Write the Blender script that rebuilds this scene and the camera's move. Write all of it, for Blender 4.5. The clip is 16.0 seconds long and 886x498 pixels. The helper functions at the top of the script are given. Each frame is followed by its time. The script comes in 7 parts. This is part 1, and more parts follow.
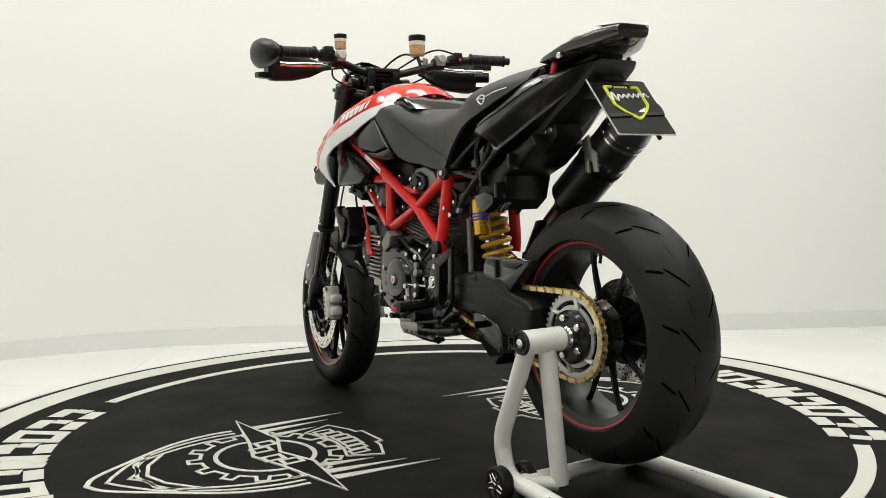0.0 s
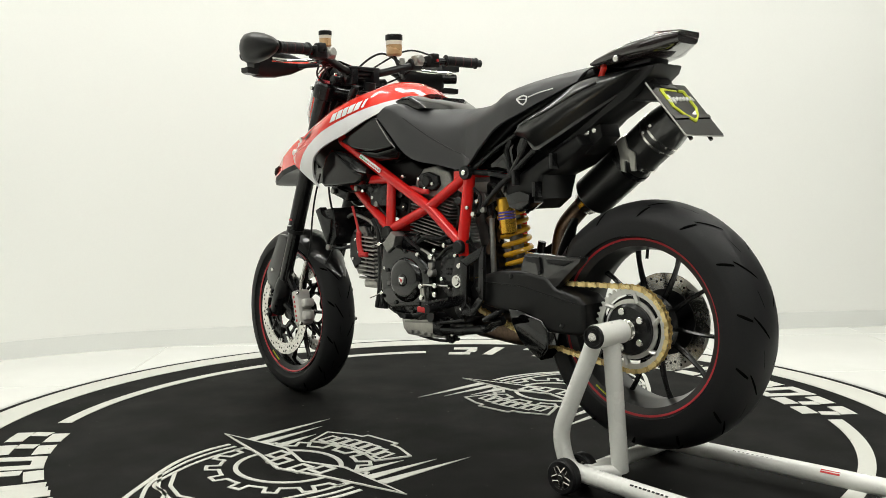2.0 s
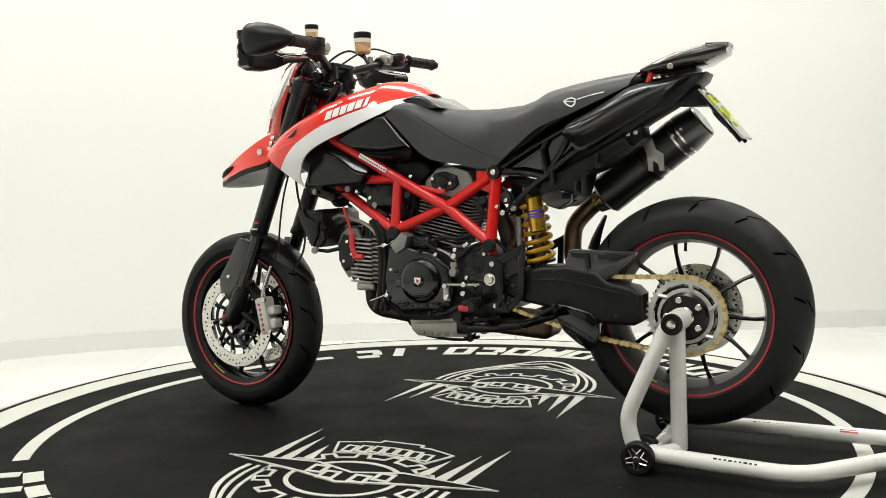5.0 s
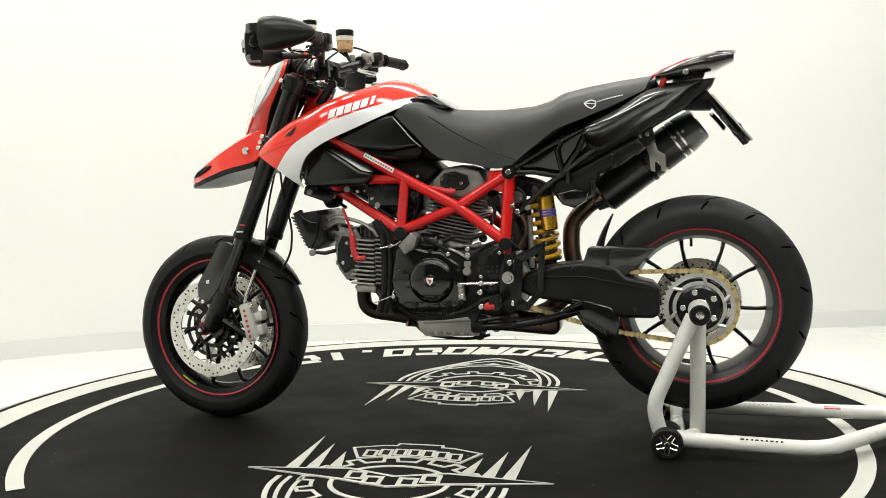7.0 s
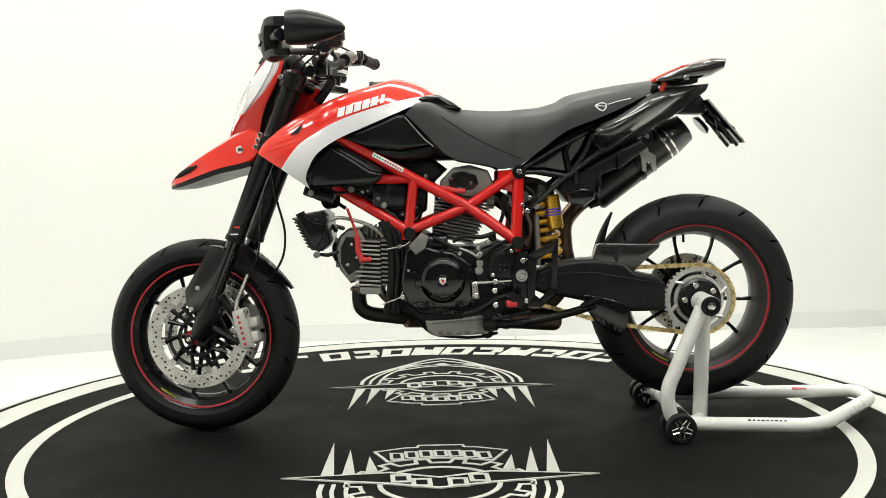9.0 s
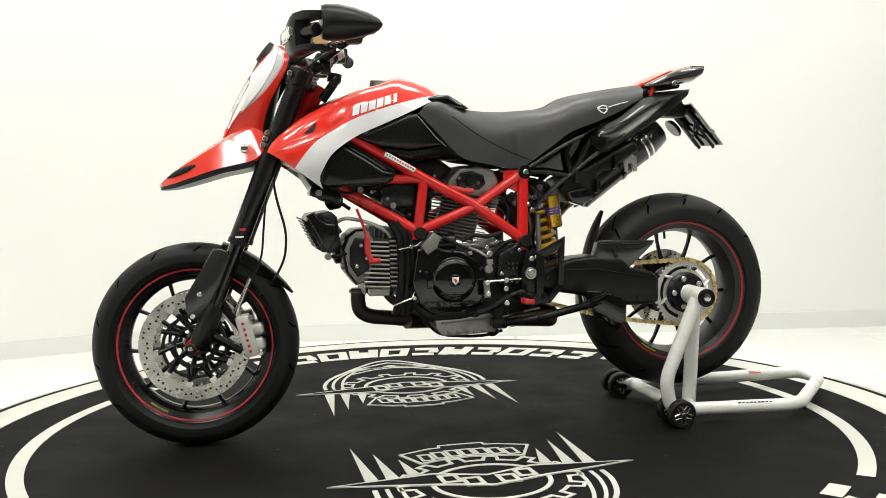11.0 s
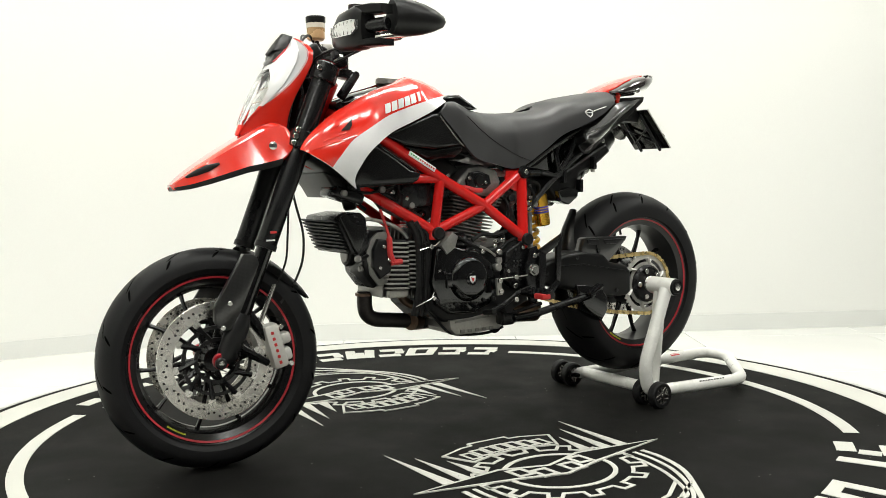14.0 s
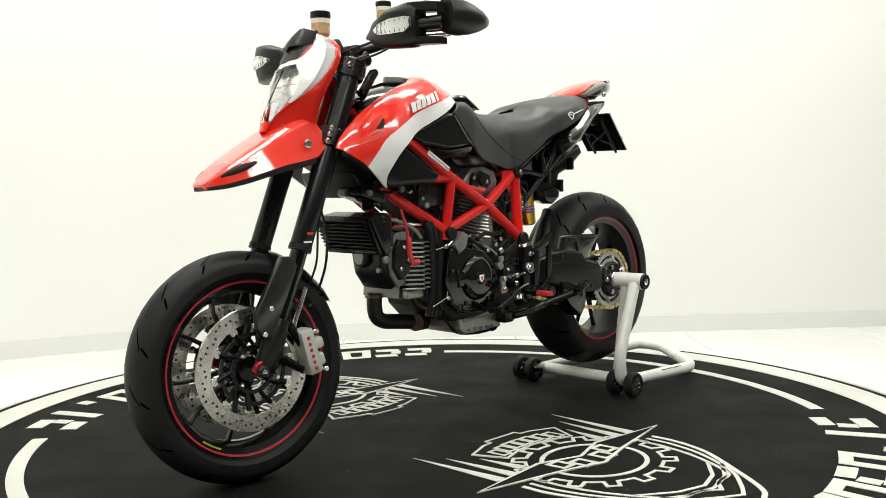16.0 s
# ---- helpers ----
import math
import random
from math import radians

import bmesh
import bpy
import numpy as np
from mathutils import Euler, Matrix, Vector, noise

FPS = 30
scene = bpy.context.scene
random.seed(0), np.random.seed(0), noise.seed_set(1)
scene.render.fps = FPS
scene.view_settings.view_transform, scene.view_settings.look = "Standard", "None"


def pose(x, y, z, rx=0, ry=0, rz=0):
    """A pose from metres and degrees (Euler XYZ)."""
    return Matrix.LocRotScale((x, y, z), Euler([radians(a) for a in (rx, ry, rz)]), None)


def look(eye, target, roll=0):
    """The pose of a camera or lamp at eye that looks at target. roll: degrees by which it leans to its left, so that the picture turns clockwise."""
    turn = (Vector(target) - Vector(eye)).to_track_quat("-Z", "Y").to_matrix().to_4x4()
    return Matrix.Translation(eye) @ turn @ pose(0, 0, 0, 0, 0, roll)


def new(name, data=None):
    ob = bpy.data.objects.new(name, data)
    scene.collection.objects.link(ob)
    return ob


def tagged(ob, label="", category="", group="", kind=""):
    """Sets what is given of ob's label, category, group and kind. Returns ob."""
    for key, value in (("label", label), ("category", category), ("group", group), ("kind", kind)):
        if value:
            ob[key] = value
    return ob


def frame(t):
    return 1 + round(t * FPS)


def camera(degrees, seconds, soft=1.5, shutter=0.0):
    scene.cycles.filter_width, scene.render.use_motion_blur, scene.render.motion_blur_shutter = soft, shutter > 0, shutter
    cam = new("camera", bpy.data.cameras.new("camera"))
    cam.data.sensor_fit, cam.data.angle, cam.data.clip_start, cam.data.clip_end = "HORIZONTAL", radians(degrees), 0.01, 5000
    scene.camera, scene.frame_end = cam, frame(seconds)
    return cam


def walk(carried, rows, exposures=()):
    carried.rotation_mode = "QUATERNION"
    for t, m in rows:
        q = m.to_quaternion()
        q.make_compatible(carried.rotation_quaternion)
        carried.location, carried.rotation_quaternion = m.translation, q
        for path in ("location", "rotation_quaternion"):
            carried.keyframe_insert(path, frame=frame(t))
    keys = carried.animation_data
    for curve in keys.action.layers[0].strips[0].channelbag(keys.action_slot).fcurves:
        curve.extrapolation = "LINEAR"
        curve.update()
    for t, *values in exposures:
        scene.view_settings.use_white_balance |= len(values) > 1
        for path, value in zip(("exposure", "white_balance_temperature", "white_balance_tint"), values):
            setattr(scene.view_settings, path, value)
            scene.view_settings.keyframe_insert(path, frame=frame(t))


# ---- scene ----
# ------------------------------------------------------------------ camera
EYE = (0.0, -2.848, 0.755)
cam = camera(50.05, 16.0, soft=0.85)
VIEW = look(EYE, (EYE[0] + 0.00552, EYE[1] + 0.99702, EYE[2] - 0.07695), roll=-1.04)
walk(cam, [(0.0, VIEW), (16.0, VIEW)], exposures=[(0.0, -0.36), (2.0, -0.25), (4.0, -0.17), (7.0, -0.04), (16.0, -0.02)])

# ------------------------------------------------------------------ light
FLOOR_Z = -0.10
CEIL_Z = 2.95
world = bpy.data.worlds.new("world")
scene.world = world
world.use_nodes = True
world.node_tree.nodes["Background"].inputs[0].default_value = (0.9, 0.95, 1.0, 1)
world.node_tree.nodes["Background"].inputs[1].default_value = 0.01
LAMP_POWER = 24.8
LAMP_COLOUR = (1.0, 0.995, 0.937)
# ceiling panels: x, y, length along x, length along y
PANELS = [(-1.45, 0.8, 1.2, 0.35), (0.25, 0.9, 1.5, 0.35), (2.2, 0.95, 1.5, 0.35),
          (-1.45, -1.1, 1.2, 0.35), (0.25, -1.1, 1.5, 0.35), (2.2, -1.1, 1.5, 0.35),
          (-1.4, -3.4, 1.5, 0.35), (1.4, -3.4, 1.5, 0.35)]


# ------------------------------------------------------------------ materials
def material(name, colour, rough=0.5, metal=0.0, vary=0.08, scale=6.0, grain=140.0, bump=0.05, coat=0.0, rough_vary=0.08, depth=0.001, spec=0.5):
    """Base colour with broad and fine variation, varied gloss and a fine relief."""
    m = bpy.data.materials.new(name)
    m.use_nodes = True
    nt = m.node_tree
    b = nt.nodes["Principled BSDF"]
    b.inputs["Metallic"].default_value = metal
    b.inputs["Coat Weight"].default_value = coat
    b.inputs["Coat Roughness"].default_value = 0.06
    b.inputs["Specular IOR Level"].default_value = spec
    tc = nt.nodes.new("ShaderNodeTexCoord")
    n1 = nt.nodes.new("ShaderNodeTexNoise")
    n1.inputs["Scale"].default_value, n1.inputs["Detail"].default_value = scale, 5.0
    n2 = nt.nodes.new("ShaderNodeTexNoise")
    n2.inputs["Scale"].default_value, n2.inputs["Detail"].default_value = grain, 3.0
    for n in (n1, n2):
        nt.links.new(tc.outputs["Object"], n.inputs["Vector"])
    mix = nt.nodes.new("ShaderNodeMath")
    mix.operation = "ADD"
    nt.links.new(n1.outputs["Fac"], mix.inputs[0])
    nt.links.new(n2.outputs["Fac"], mix.inputs[1])
    ramp = nt.nodes.new("ShaderNodeMapRange")
    ramp.inputs["From Min"].default_value, ramp.inputs["From Max"].default_value = 0.6, 1.4
    ramp.inputs["To Min"].default_value, ramp.inputs["To Max"].default_value = 1 - vary, 1 + vary
    nt.links.new(mix.outputs[0], ramp.inputs["Value"])
    rgb = nt.nodes.new("ShaderNodeVectorMath")
    rgb.operation = "SCALE"
    rgb.inputs[0].default_value = colour
    nt.links.new(ramp.outputs[0], rgb.inputs["Scale"])
    nt.links.new(rgb.outputs[0], b.inputs["Base Color"])
    rr = nt.nodes.new("ShaderNodeMapRange")
    rr.inputs["From Min"].default_value, rr.inputs["From Max"].default_value = 0.3, 0.7
    rr.inputs["To Min"].default_value, rr.inputs["To Max"].default_value = max(0.02, rough - rough_vary), min(1, rough + rough_vary)
    nt.links.new(n1.outputs["Fac"], rr.inputs["Value"])
    nt.links.new(rr.outputs[0], b.inputs["Roughness"])
    if bump:
        bp = nt.nodes.new("ShaderNodeBump")
        bp.inputs["Strength"].default_value, bp.inputs["Distance"].default_value = bump, depth
        nt.links.new(n2.outputs["Fac"], bp.inputs["Height"])
        nt.links.new(bp.outputs[0], b.inputs["Normal"])
    return m


def carbon_material(name, colour=(0.006, 0.006, 0.006), scale=420.0):
    """Twill carbon fibre under a clear coat."""
    m = material(name, colour, rough=0.35, vary=0.15, coat=1.0, bump=0.0, rough_vary=0.04)
    nt = m.node_tree
    b = nt.nodes["Principled BSDF"]
    tc = nt.nodes.new("ShaderNodeTexCoord")
    rot = nt.nodes.new("ShaderNodeMapping")
    rot.inputs["Rotation"].default_value = (0, radians(45), 0)
    chk = nt.nodes.new("ShaderNodeTexChecker")
    chk.inputs["Scale"].default_value = scale
    chk.inputs["Color1"].default_value = (colour[0] * 0.6, colour[1] * 0.6, colour[2] * 0.6, 1)
    chk.inputs["Color2"].default_value = (colour[0] * 1.8, colour[1] * 1.8, colour[2] * 1.75, 1)
    nt.links.new(tc.outputs["Object"], rot.inputs[0])
    nt.links.new(rot.outputs[0], chk.inputs["Vector"])
    nt.links.new(chk.outputs["Color"], b.inputs["Base Color"])
    return m


def glow_material(name, colour, strength):
    m = bpy.data.materials.new(name)
    m.use_nodes = True
    b = m.node_tree.nodes["Principled BSDF"]
    b.inputs["Base Color"].default_value = (0.8, 0.8, 0.8, 1)
    b.inputs["Emission Color"].default_value = (*colour, 1)
    b.inputs["Emission Strength"].default_value = strength
    return m


def glass_material(name, colour=(1, 1, 1), rough=0.02):
    m = bpy.data.materials.new(name)
    m.use_nodes = True
    b = m.node_tree.nodes["Principled BSDF"]
    b.inputs["Base Color"].default_value = (*colour, 1)
    b.inputs["Roughness"].default_value = rough
    b.inputs["Transmission Weight"].default_value = 1.0
    b.inputs["IOR"].default_value = 1.3
    return m


M_WALL = material("white_wall_paint", (0.86, 0.865, 0.83), rough=0.7, vary=0.015, scale=0.7, bump=0.06, depth=0.002)
M_SKIRT = material("white_skirting", (0.78, 0.79, 0.76), rough=0.45, vary=0.02, bump=0.02)
M_FLOOR = material("white_floor_tile", (0.84, 0.845, 0.81), rough=0.16, vary=0.03, scale=1.5, bump=0.02, rough_vary=0.07)
M_JOINT = material("tile_joint", (0.7, 0.7, 0.67), rough=0.8)
# for the unseen walls, kept dark to deepen reflections on the bike
M_BACK = material("unseen_dark_grey_wall", (0.10, 0.10, 0.10), rough=0.7, vary=0.05, scale=0.8)
M_CEIL = material("white_ceiling_paint", (0.85, 0.85, 0.83), rough=0.8, vary=0.02)
M_MAT = material("black_turntable_mat", (0.0055, 0.0055, 0.005), spec=0.08, rough=0.7, vary=0.75, scale=5.0, grain=420, bump=0.25, rough_vary=0.1)
M_PRINT = material("white_mat_print", (0.60, 0.60, 0.55), rough=0.55, vary=0.06, scale=4.0, grain=300, bump=0.1)
M_DUST = material("pale_dust", (0.16, 0.16, 0.15), rough=0.9)
M_RIMBAND = material("scuffed_grey_edge", (0.42, 0.42, 0.40), rough=0.5, vary=0.5, scale=14, bump=0.2)
M_STAND = material("white_stand_enamel", (0.80, 0.80, 0.76), rough=0.28, vary=0.04, scale=9, bump=0.03, coat=0.3)
M_RUBBER = material("black_tyre_rubber", (0.012, 0.012, 0.0125), spec=0.2, rough=0.5, vary=0.2, scale=8, grain=300, bump=0.15)
# near-black, no sheen: stands in for shade inside the tyre grooves
M_GROOVESHADE = material("tread_groove_shade", (0.002, 0.002, 0.002), rough=0.9, spec=0.0, bump=0)
M_RIM = material("satin_black_rim", (0.010, 0.010, 0.0105), rough=0.22, metal=0.3, vary=0.1, bump=0.03)
M_RIMGREY = material("grey_rim_barrel", (0.05, 0.05, 0.05), rough=0.38, metal=0.6, vary=0.1)
M_STRIPE = material("red_rim_stripe", (0.45, 0.02, 0.03), rough=0.4)
M_DISC = material("brushed_brake_steel", (0.74, 0.72, 0.68), rough=0.25, metal=1.0, vary=0.1, scale=20)
M_SPROCKET = material("brushed_sprocket_alloy", (0.66, 0.65, 0.62), rough=0.48, metal=0.75, vary=0.1, scale=20)
M_COVER = material("smooth_black_cover", (0.006, 0.006, 0.006), rough=0.17, spec=0.42, vary=0.1, grain=300, bump=0.02, rough_vary=0.04)
# dark colour standing in for shade inside holes and vents
M_HOLESHADE = material("hole_shade", (0.01, 0.01, 0.01), rough=0.8)
M_BLACKM = material("satin_black_metal", (0.007, 0.007, 0.0075), spec=0.34, rough=0.26, metal=0.0, vary=0.15, bump=0.06)
M_BLACKG = material("gloss_black_paint", (0.0025, 0.0025, 0.0027), spec=0.35, rough=0.08, vary=0.1, coat=0.6, bump=0.0)
M_BLACKP = material("matt_black_plastic", (0.007, 0.007, 0.007), spec=0.26, rough=0.36, vary=0.12, grain=350, bump=0.12)
M_SEAT = material("black_seat_vinyl", (0.034, 0.034, 0.035), spec=0.5, rough=0.46, vary=0.08, grain=500, bump=0.2, depth=0.0006)
M_CRANK = material("dark_grey_crankcase", (0.018, 0.018, 0.018), rough=0.45, metal=0.5, vary=0.25, scale=18, grain=220, bump=0.2)
M_ALU = material("cast_aluminium", (0.42, 0.41, 0.38), rough=0.42, metal=0.9, vary=0.15, scale=25, bump=0.2)
M_ALUD = material("grey_cast_engine", (0.27, 0.265, 0.25), rough=0.48, metal=0.8, vary=0.2, scale=25, bump=0.2)
M_CHROME = material("polished_steel", (0.70, 0.69, 0.66), rough=0.16, metal=1.0, vary=0.05)
M_GOLD = material("gold_anodised", (0.75, 0.42, 0.05), rough=0.25, metal=0.9, vary=0.08)
M_SPRING = material("yellow_spring", (0.78, 0.42, 0.02), rough=0.3, vary=0.05, coat=0.5)
M_CHAIN = material("gold_chain", (0.78, 0.62, 0.30), rough=0.32, metal=0.9, vary=0.15, scale=60)
M_CHAIND = material("dull_gold_chain", (0.58, 0.44, 0.20), rough=0.4, metal=0.9, vary=0.2, scale=60)
M_RED = material("red_gloss_paint", (0.80, 0.028, 0.014), rough=0.14, vary=0.03, coat=0.8, bump=0.0)
M_REDF = material("red_frame_paint", (0.62, 0.012, 0.010), rough=0.22, spec=0.35, vary=0.05, coat=0.3, bump=0.02)
M_REDA = material("red_anodised", (0.35, 0.01, 0.02), rough=0.3, metal=0.6)
M_WHITE = material("white_gloss_paint", (0.80, 0.80, 0.80), rough=0.16, vary=0.02, coat=0.7, bump=0.0)
M_CARBON = carbon_material("carbon_fibre")
M_CAN = carbon_material("matt_carbon_can", (0.006, 0.006, 0.006))
M_CAN.node_tree.nodes["Principled BSDF"].inputs["Coat Weight"].default_value = 0.25
M_PIPE = material("heat_browned_steel", (0.16, 0.11, 0.08), rough=0.36, metal=1.0, vary=0.35, scale=14)
M_PIPED = material("black_exhaust_pipe", (0.04, 0.035, 0.033), rough=0.45, metal=0.7, vary=0.2)
M_FLUID = material("amber_fluid_plastic", (0.62, 0.40, 0.20), rough=0.25, vary=0.1)
M_FLUID.node_tree.nodes["Principled BSDF"].inputs["Transmission Weight"].default_value = 0.3
M_CLEARP = material("pale_clear_plastic", (0.72, 0.66, 0.56), rough=0.2, vary=0.05)
M_GLASS = glass_material("clear_lens")
M_GLASS.node_tree.nodes["Principled BSDF"].inputs["IOR"].default_value = 1.12
M_REFLECT = material("silver_reflector", (0.86, 0.86, 0.86), rough=0.26, metal=1.0)
M_SMOKE = material("smoked_lens", (0.02, 0.015, 0.015), rough=0.06, coat=1.0, bump=0)
M_YELLOW = material("yellow_print", (0.62, 0.68, 0.03), rough=0.5)
M_DECAL = material("white_decal", (0.78, 0.78, 0.76), rough=0.35, vary=0.03, bump=0)
M_REDDECAL = material("red_decal", (0.55, 0.03, 0.03), rough=0.4, bump=0)
M_GREENDECAL = material("green_decal", (0.08, 0.35, 0.12), rough=0.4, bump=0)
M_DIFFUSER = glow_material("lamp_diffuser", LAMP_COLOUR, 4.0)

# ------------------------------------------------------------------ mesh helpers


def empty(name, m=Matrix()):
    ob = new(name)
    ob.empty_display_size = 0.1
    ob.matrix_basis = m
    return ob


def part(name, bm, mat, parent=None, label="", xf=None, flat=False):
    """Links a bmesh as one mesh object under a thing or under a part."""
    if xf is not None:
        bm.transform(xf)
    bmesh.ops.recalc_face_normals(bm, faces=bm.faces)
    if not flat:
        for f in bm.faces:
            f.smooth = True
        for e in bm.edges:
            if len(e.link_faces) == 2 and e.calc_face_angle(0) > 0.55:
                e.smooth = False
    me = bpy.data.meshes.new(name)
    bm.to_mesh(me)
    bm.free()
    me.materials.append(mat)
    ob = new(name, me)
    if parent is not None:
        ob.parent = parent
    if label:
        ob["label"] = label
    return ob


def merged(*bms):
    out = bms[0]
    for b in bms[1:]:
        me = bpy.data.meshes.new("tmp")
        b.to_mesh(me)
        out.from_mesh(me)
        bpy.data.meshes.remove(me)
        b.free()
    return out


def rounded(pts, radius=0.03, n=5):
    """A path with its corners rounded."""
    pts = [Vector(p) for p in pts]
    out = [pts[0]]
    for a, b, c in zip(pts, pts[1:], pts[2:]):
        r = min(radius, (a - b).length * 0.45, (c - b).length * 0.45)
        p, q = b + (a - b).normalized() * r, b + (c - b).normalized() * r
        for i in range(n + 1):
            t = i / n
            out.append((1 - t) ** 2 * p + 2 * t * (1 - t) * b + t * t * q)
    out.append(pts[-1])
    return out


def spline(pts, n=8):
    """Catmull-Rom through the points."""
    p = [Vector(q) for q in pts]
    p = [p[0] * 2 - p[1]] + p + [p[-1] * 2 - p[-2]]
    out = []
    for i in range(1, len(p) - 2):
        for k in range(n):
            t = k / n
            a, b, c, d = p[i - 1], p[i], p[i + 1], p[i + 2]
            out.append(0.5 * (2 * b + (c - a) * t + (2 * a - 5 * b + 4 * c - d) * t * t + (3 * b - a - 3 * c + d) * t ** 3))
    out.append(p[-2])
    return out


def tube(pts, r, seg=12, squash=1.0):
    """A round bar swept along the path; r is one radius or one for each point."""
    pts = [Vector(p) for p in pts]
    rs = [r] * len(pts) if isinstance(r, (int, float)) else list(r)
    bm = bmesh.new()
    rings, up = [], None
    for i, p in enumerate(pts):
        d = (pts[min(i + 1, len(pts) - 1)] - pts[max(i - 1, 0)]).normalized()
        if up is None:
            up = Vector((0, 0, 1)) if abs(d.z) < 0.9 else Vector((1, 0, 0))
        side = d.cross(up).normalized()
        up = side.cross(d).normalized()
        rings.append([bm.verts.new(p + (side * math.cos(a) * squash + up * math.sin(a)) * rs[i]) for a in (2 * math.pi * k / seg for k in range(seg))])
    for a, b in zip(rings, rings[1:]):
        for k in range(seg):
            bm.faces.new((a[k], a[(k + 1) % seg], b[(k + 1) % seg], b[k]))
    bm.faces.new(rings[0][::-1])
    bm.faces.new(rings[-1])
    return bm


def cyl(p, q, r, seg=16, bev=0.0):
    p, q = Vector(p), Vector(q)
    if bev:
        d = (q - p).normalized() * bev
        return tube([p, p + d, q - d, q], [r - bev, r, r, r - bev], seg)
    return tube([p, q], r, seg)


def box(c, s, bev=0.004, rot=None, seg=2):
    bm = bmesh.new()
    bmesh.ops.create_cube(bm, size=1.0, matrix=Matrix.Diagonal((*s, 1)))
    if bev:
        bmesh.ops.bevel(bm, geom=bm.edges[:], offset=bev, segments=seg, affect="EDGES", profile=0.5)
    bm.transform(Matrix.Translation(c) @ (rot.to_4x4() if rot is not None else Matrix()))
    return bm


def prism(outline, y0, y1, bev=0.003, seg=2):
    """A plate with the outline given in x and z, from y0 to y1."""
    bm = bmesh.new()
    a = [bm.verts.new((x, y0, z)) for x, z in outline]
    b = [bm.verts.new((x, y1, z)) for x, z in outline]
    n = len(a)
    bm.faces.new(a)
    bm.faces.new(b[::-1])
    for i in range(n):
        bm.faces.new((a[i], b[i], b[(i + 1) % n], a[(i + 1) % n]))
    bmesh.ops.recalc_face_normals(bm, faces=bm.faces)
    if bev:
        rim = [e for e in bm.edges if abs(e.verts[0].co.y - e.verts[1].co.y) < 1e-6]
        bmesh.ops.bevel(bm, geom=rim, offset=bev, segments=seg, affect="EDGES", profile=0.5, clamp_overlap=True)
    return bm


def lathe(profile, x, z, seg=48, closed=True, axis_y=0.0):
    """Revolves (radius, y) round the line through x, z along y."""
    bm = bmesh.new()
    rings = []
    for k in range(seg):
        a = 2 * math.pi * k / seg
        rings.append([bm.verts.new((x + r * math.cos(a), axis_y + y, z + r * math.sin(a))) for r, y in profile])
    n = len(profile)
    for k in range(seg):
        a, b = rings[k], rings[(k + 1) % seg]
        for i in range(n if closed else n - 1):
            j = (i + 1) % n
            bm.faces.new((a[i], a[j], b[j], b[i]))
    bmesh.ops.remove_doubles(bm, verts=bm.verts, dist=1e-6)
    return bm


def resample(line, n):
    """n points evenly along a smooth line through the points."""
    p = spline([(q[0], q[1], 0) if len(q) == 2 else q for q in line], 8)
    acc = [0.0]
    for a, b in zip(p, p[1:]):
        acc.append(acc[-1] + (b - a).length)
    out, j = [], 0
    for i in range(n):
        s = acc[-1] * i / (n - 1)
        while j < len(p) - 2 and acc[j + 1] < s:
            j += 1
        t = (s - acc[j]) / max(1e-9, acc[j + 1] - acc[j])
        out.append(p[j].lerp(p[j + 1], min(1, t)))
    return out


def panel(lower, upper, depth, thick=0.006, n=28, m=8, side=-1, ease=1.0):
    """A curved sheet between two side-view lines (x, z); depth(x, z) is the half width there."""
    lo, hi = resample(lower, n), resample(upper, n)
    bm = bmesh.new()
    outer, inner = [], []
    for a, b in zip(lo, hi):
        ro, ri = [], []
        for k in range(m + 1):
            q = a.lerp(b, 1 - (1 - k / m) ** ease)
            y = depth(q.x, q.y)
            ro.append(bm.verts.new((q.x, side * y, q.y)))
            ri.append(bm.verts.new((q.x, side * max(0.0, y - thick), q.y - (thick if y < thick else 0))))
        outer.append(ro)
        inner.append(ri)
    for i in range(n - 1):
        for k in range(m):
            bm.faces.new((outer[i][k], outer[i + 1][k], outer[i + 1][k + 1], outer[i][k + 1]))
            bm.faces.new((inner[i][k], inner[i][k + 1], inner[i + 1][k + 1], inner[i + 1][k]))
    for i in range(n - 1):
        bm.faces.new((outer[i][0], inner[i][0], inner[i + 1][0], outer[i + 1][0]))
        bm.faces.new((outer[i][m], outer[i + 1][m], inner[i + 1][m], inner[i][m]))
    for k in range(m):
        bm.faces.new((outer[0][k], outer[0][k + 1], inner[0][k + 1], inner[0][k]))
        bm.faces.new((outer[-1][k], inner[-1][k], inner[-1][k + 1], outer[-1][k + 1]))
    bmesh.ops.remove_doubles(bm, verts=bm.verts, dist=1e-5)
    return bm


def loft(sections, closed_ends=True):
    """Skins closed loops with the same number of points."""
    bm = bmesh.new()
    rings = [[bm.verts.new(p) for p in s] for s in sections]
    n = len(rings[0])
    for a, b in zip(rings, rings[1:]):
        for k in range(n):
            bm.faces.new((a[k], a[(k + 1) % n], b[(k + 1) % n], b[k]))
    if closed_ends:
        bm.faces.new(rings[0][::-1])
        bm.faces.new(rings[-1])
    return bm


def mirrored(bm):
    """The same shape on the other side of the bike."""
    out = bm.copy()
    out.transform(Matrix.Diagonal((1, -1, 1, 1)))
    bmesh.ops.reverse_faces(out, faces=out.faces)
    return out


def bolt(p, r=0.007, h=0.006, d=(0, -1, 0), seg=10):
    p, d = Vector(p), Vector(d).normalized()
    a = tube([p, p + d * h * 0.8, p + d * h], [r, r, r * 0.8], seg)
    return merged(a, tube([p + d * h * 0.95, p + d * h * 1.02], r * 0.45, 6))


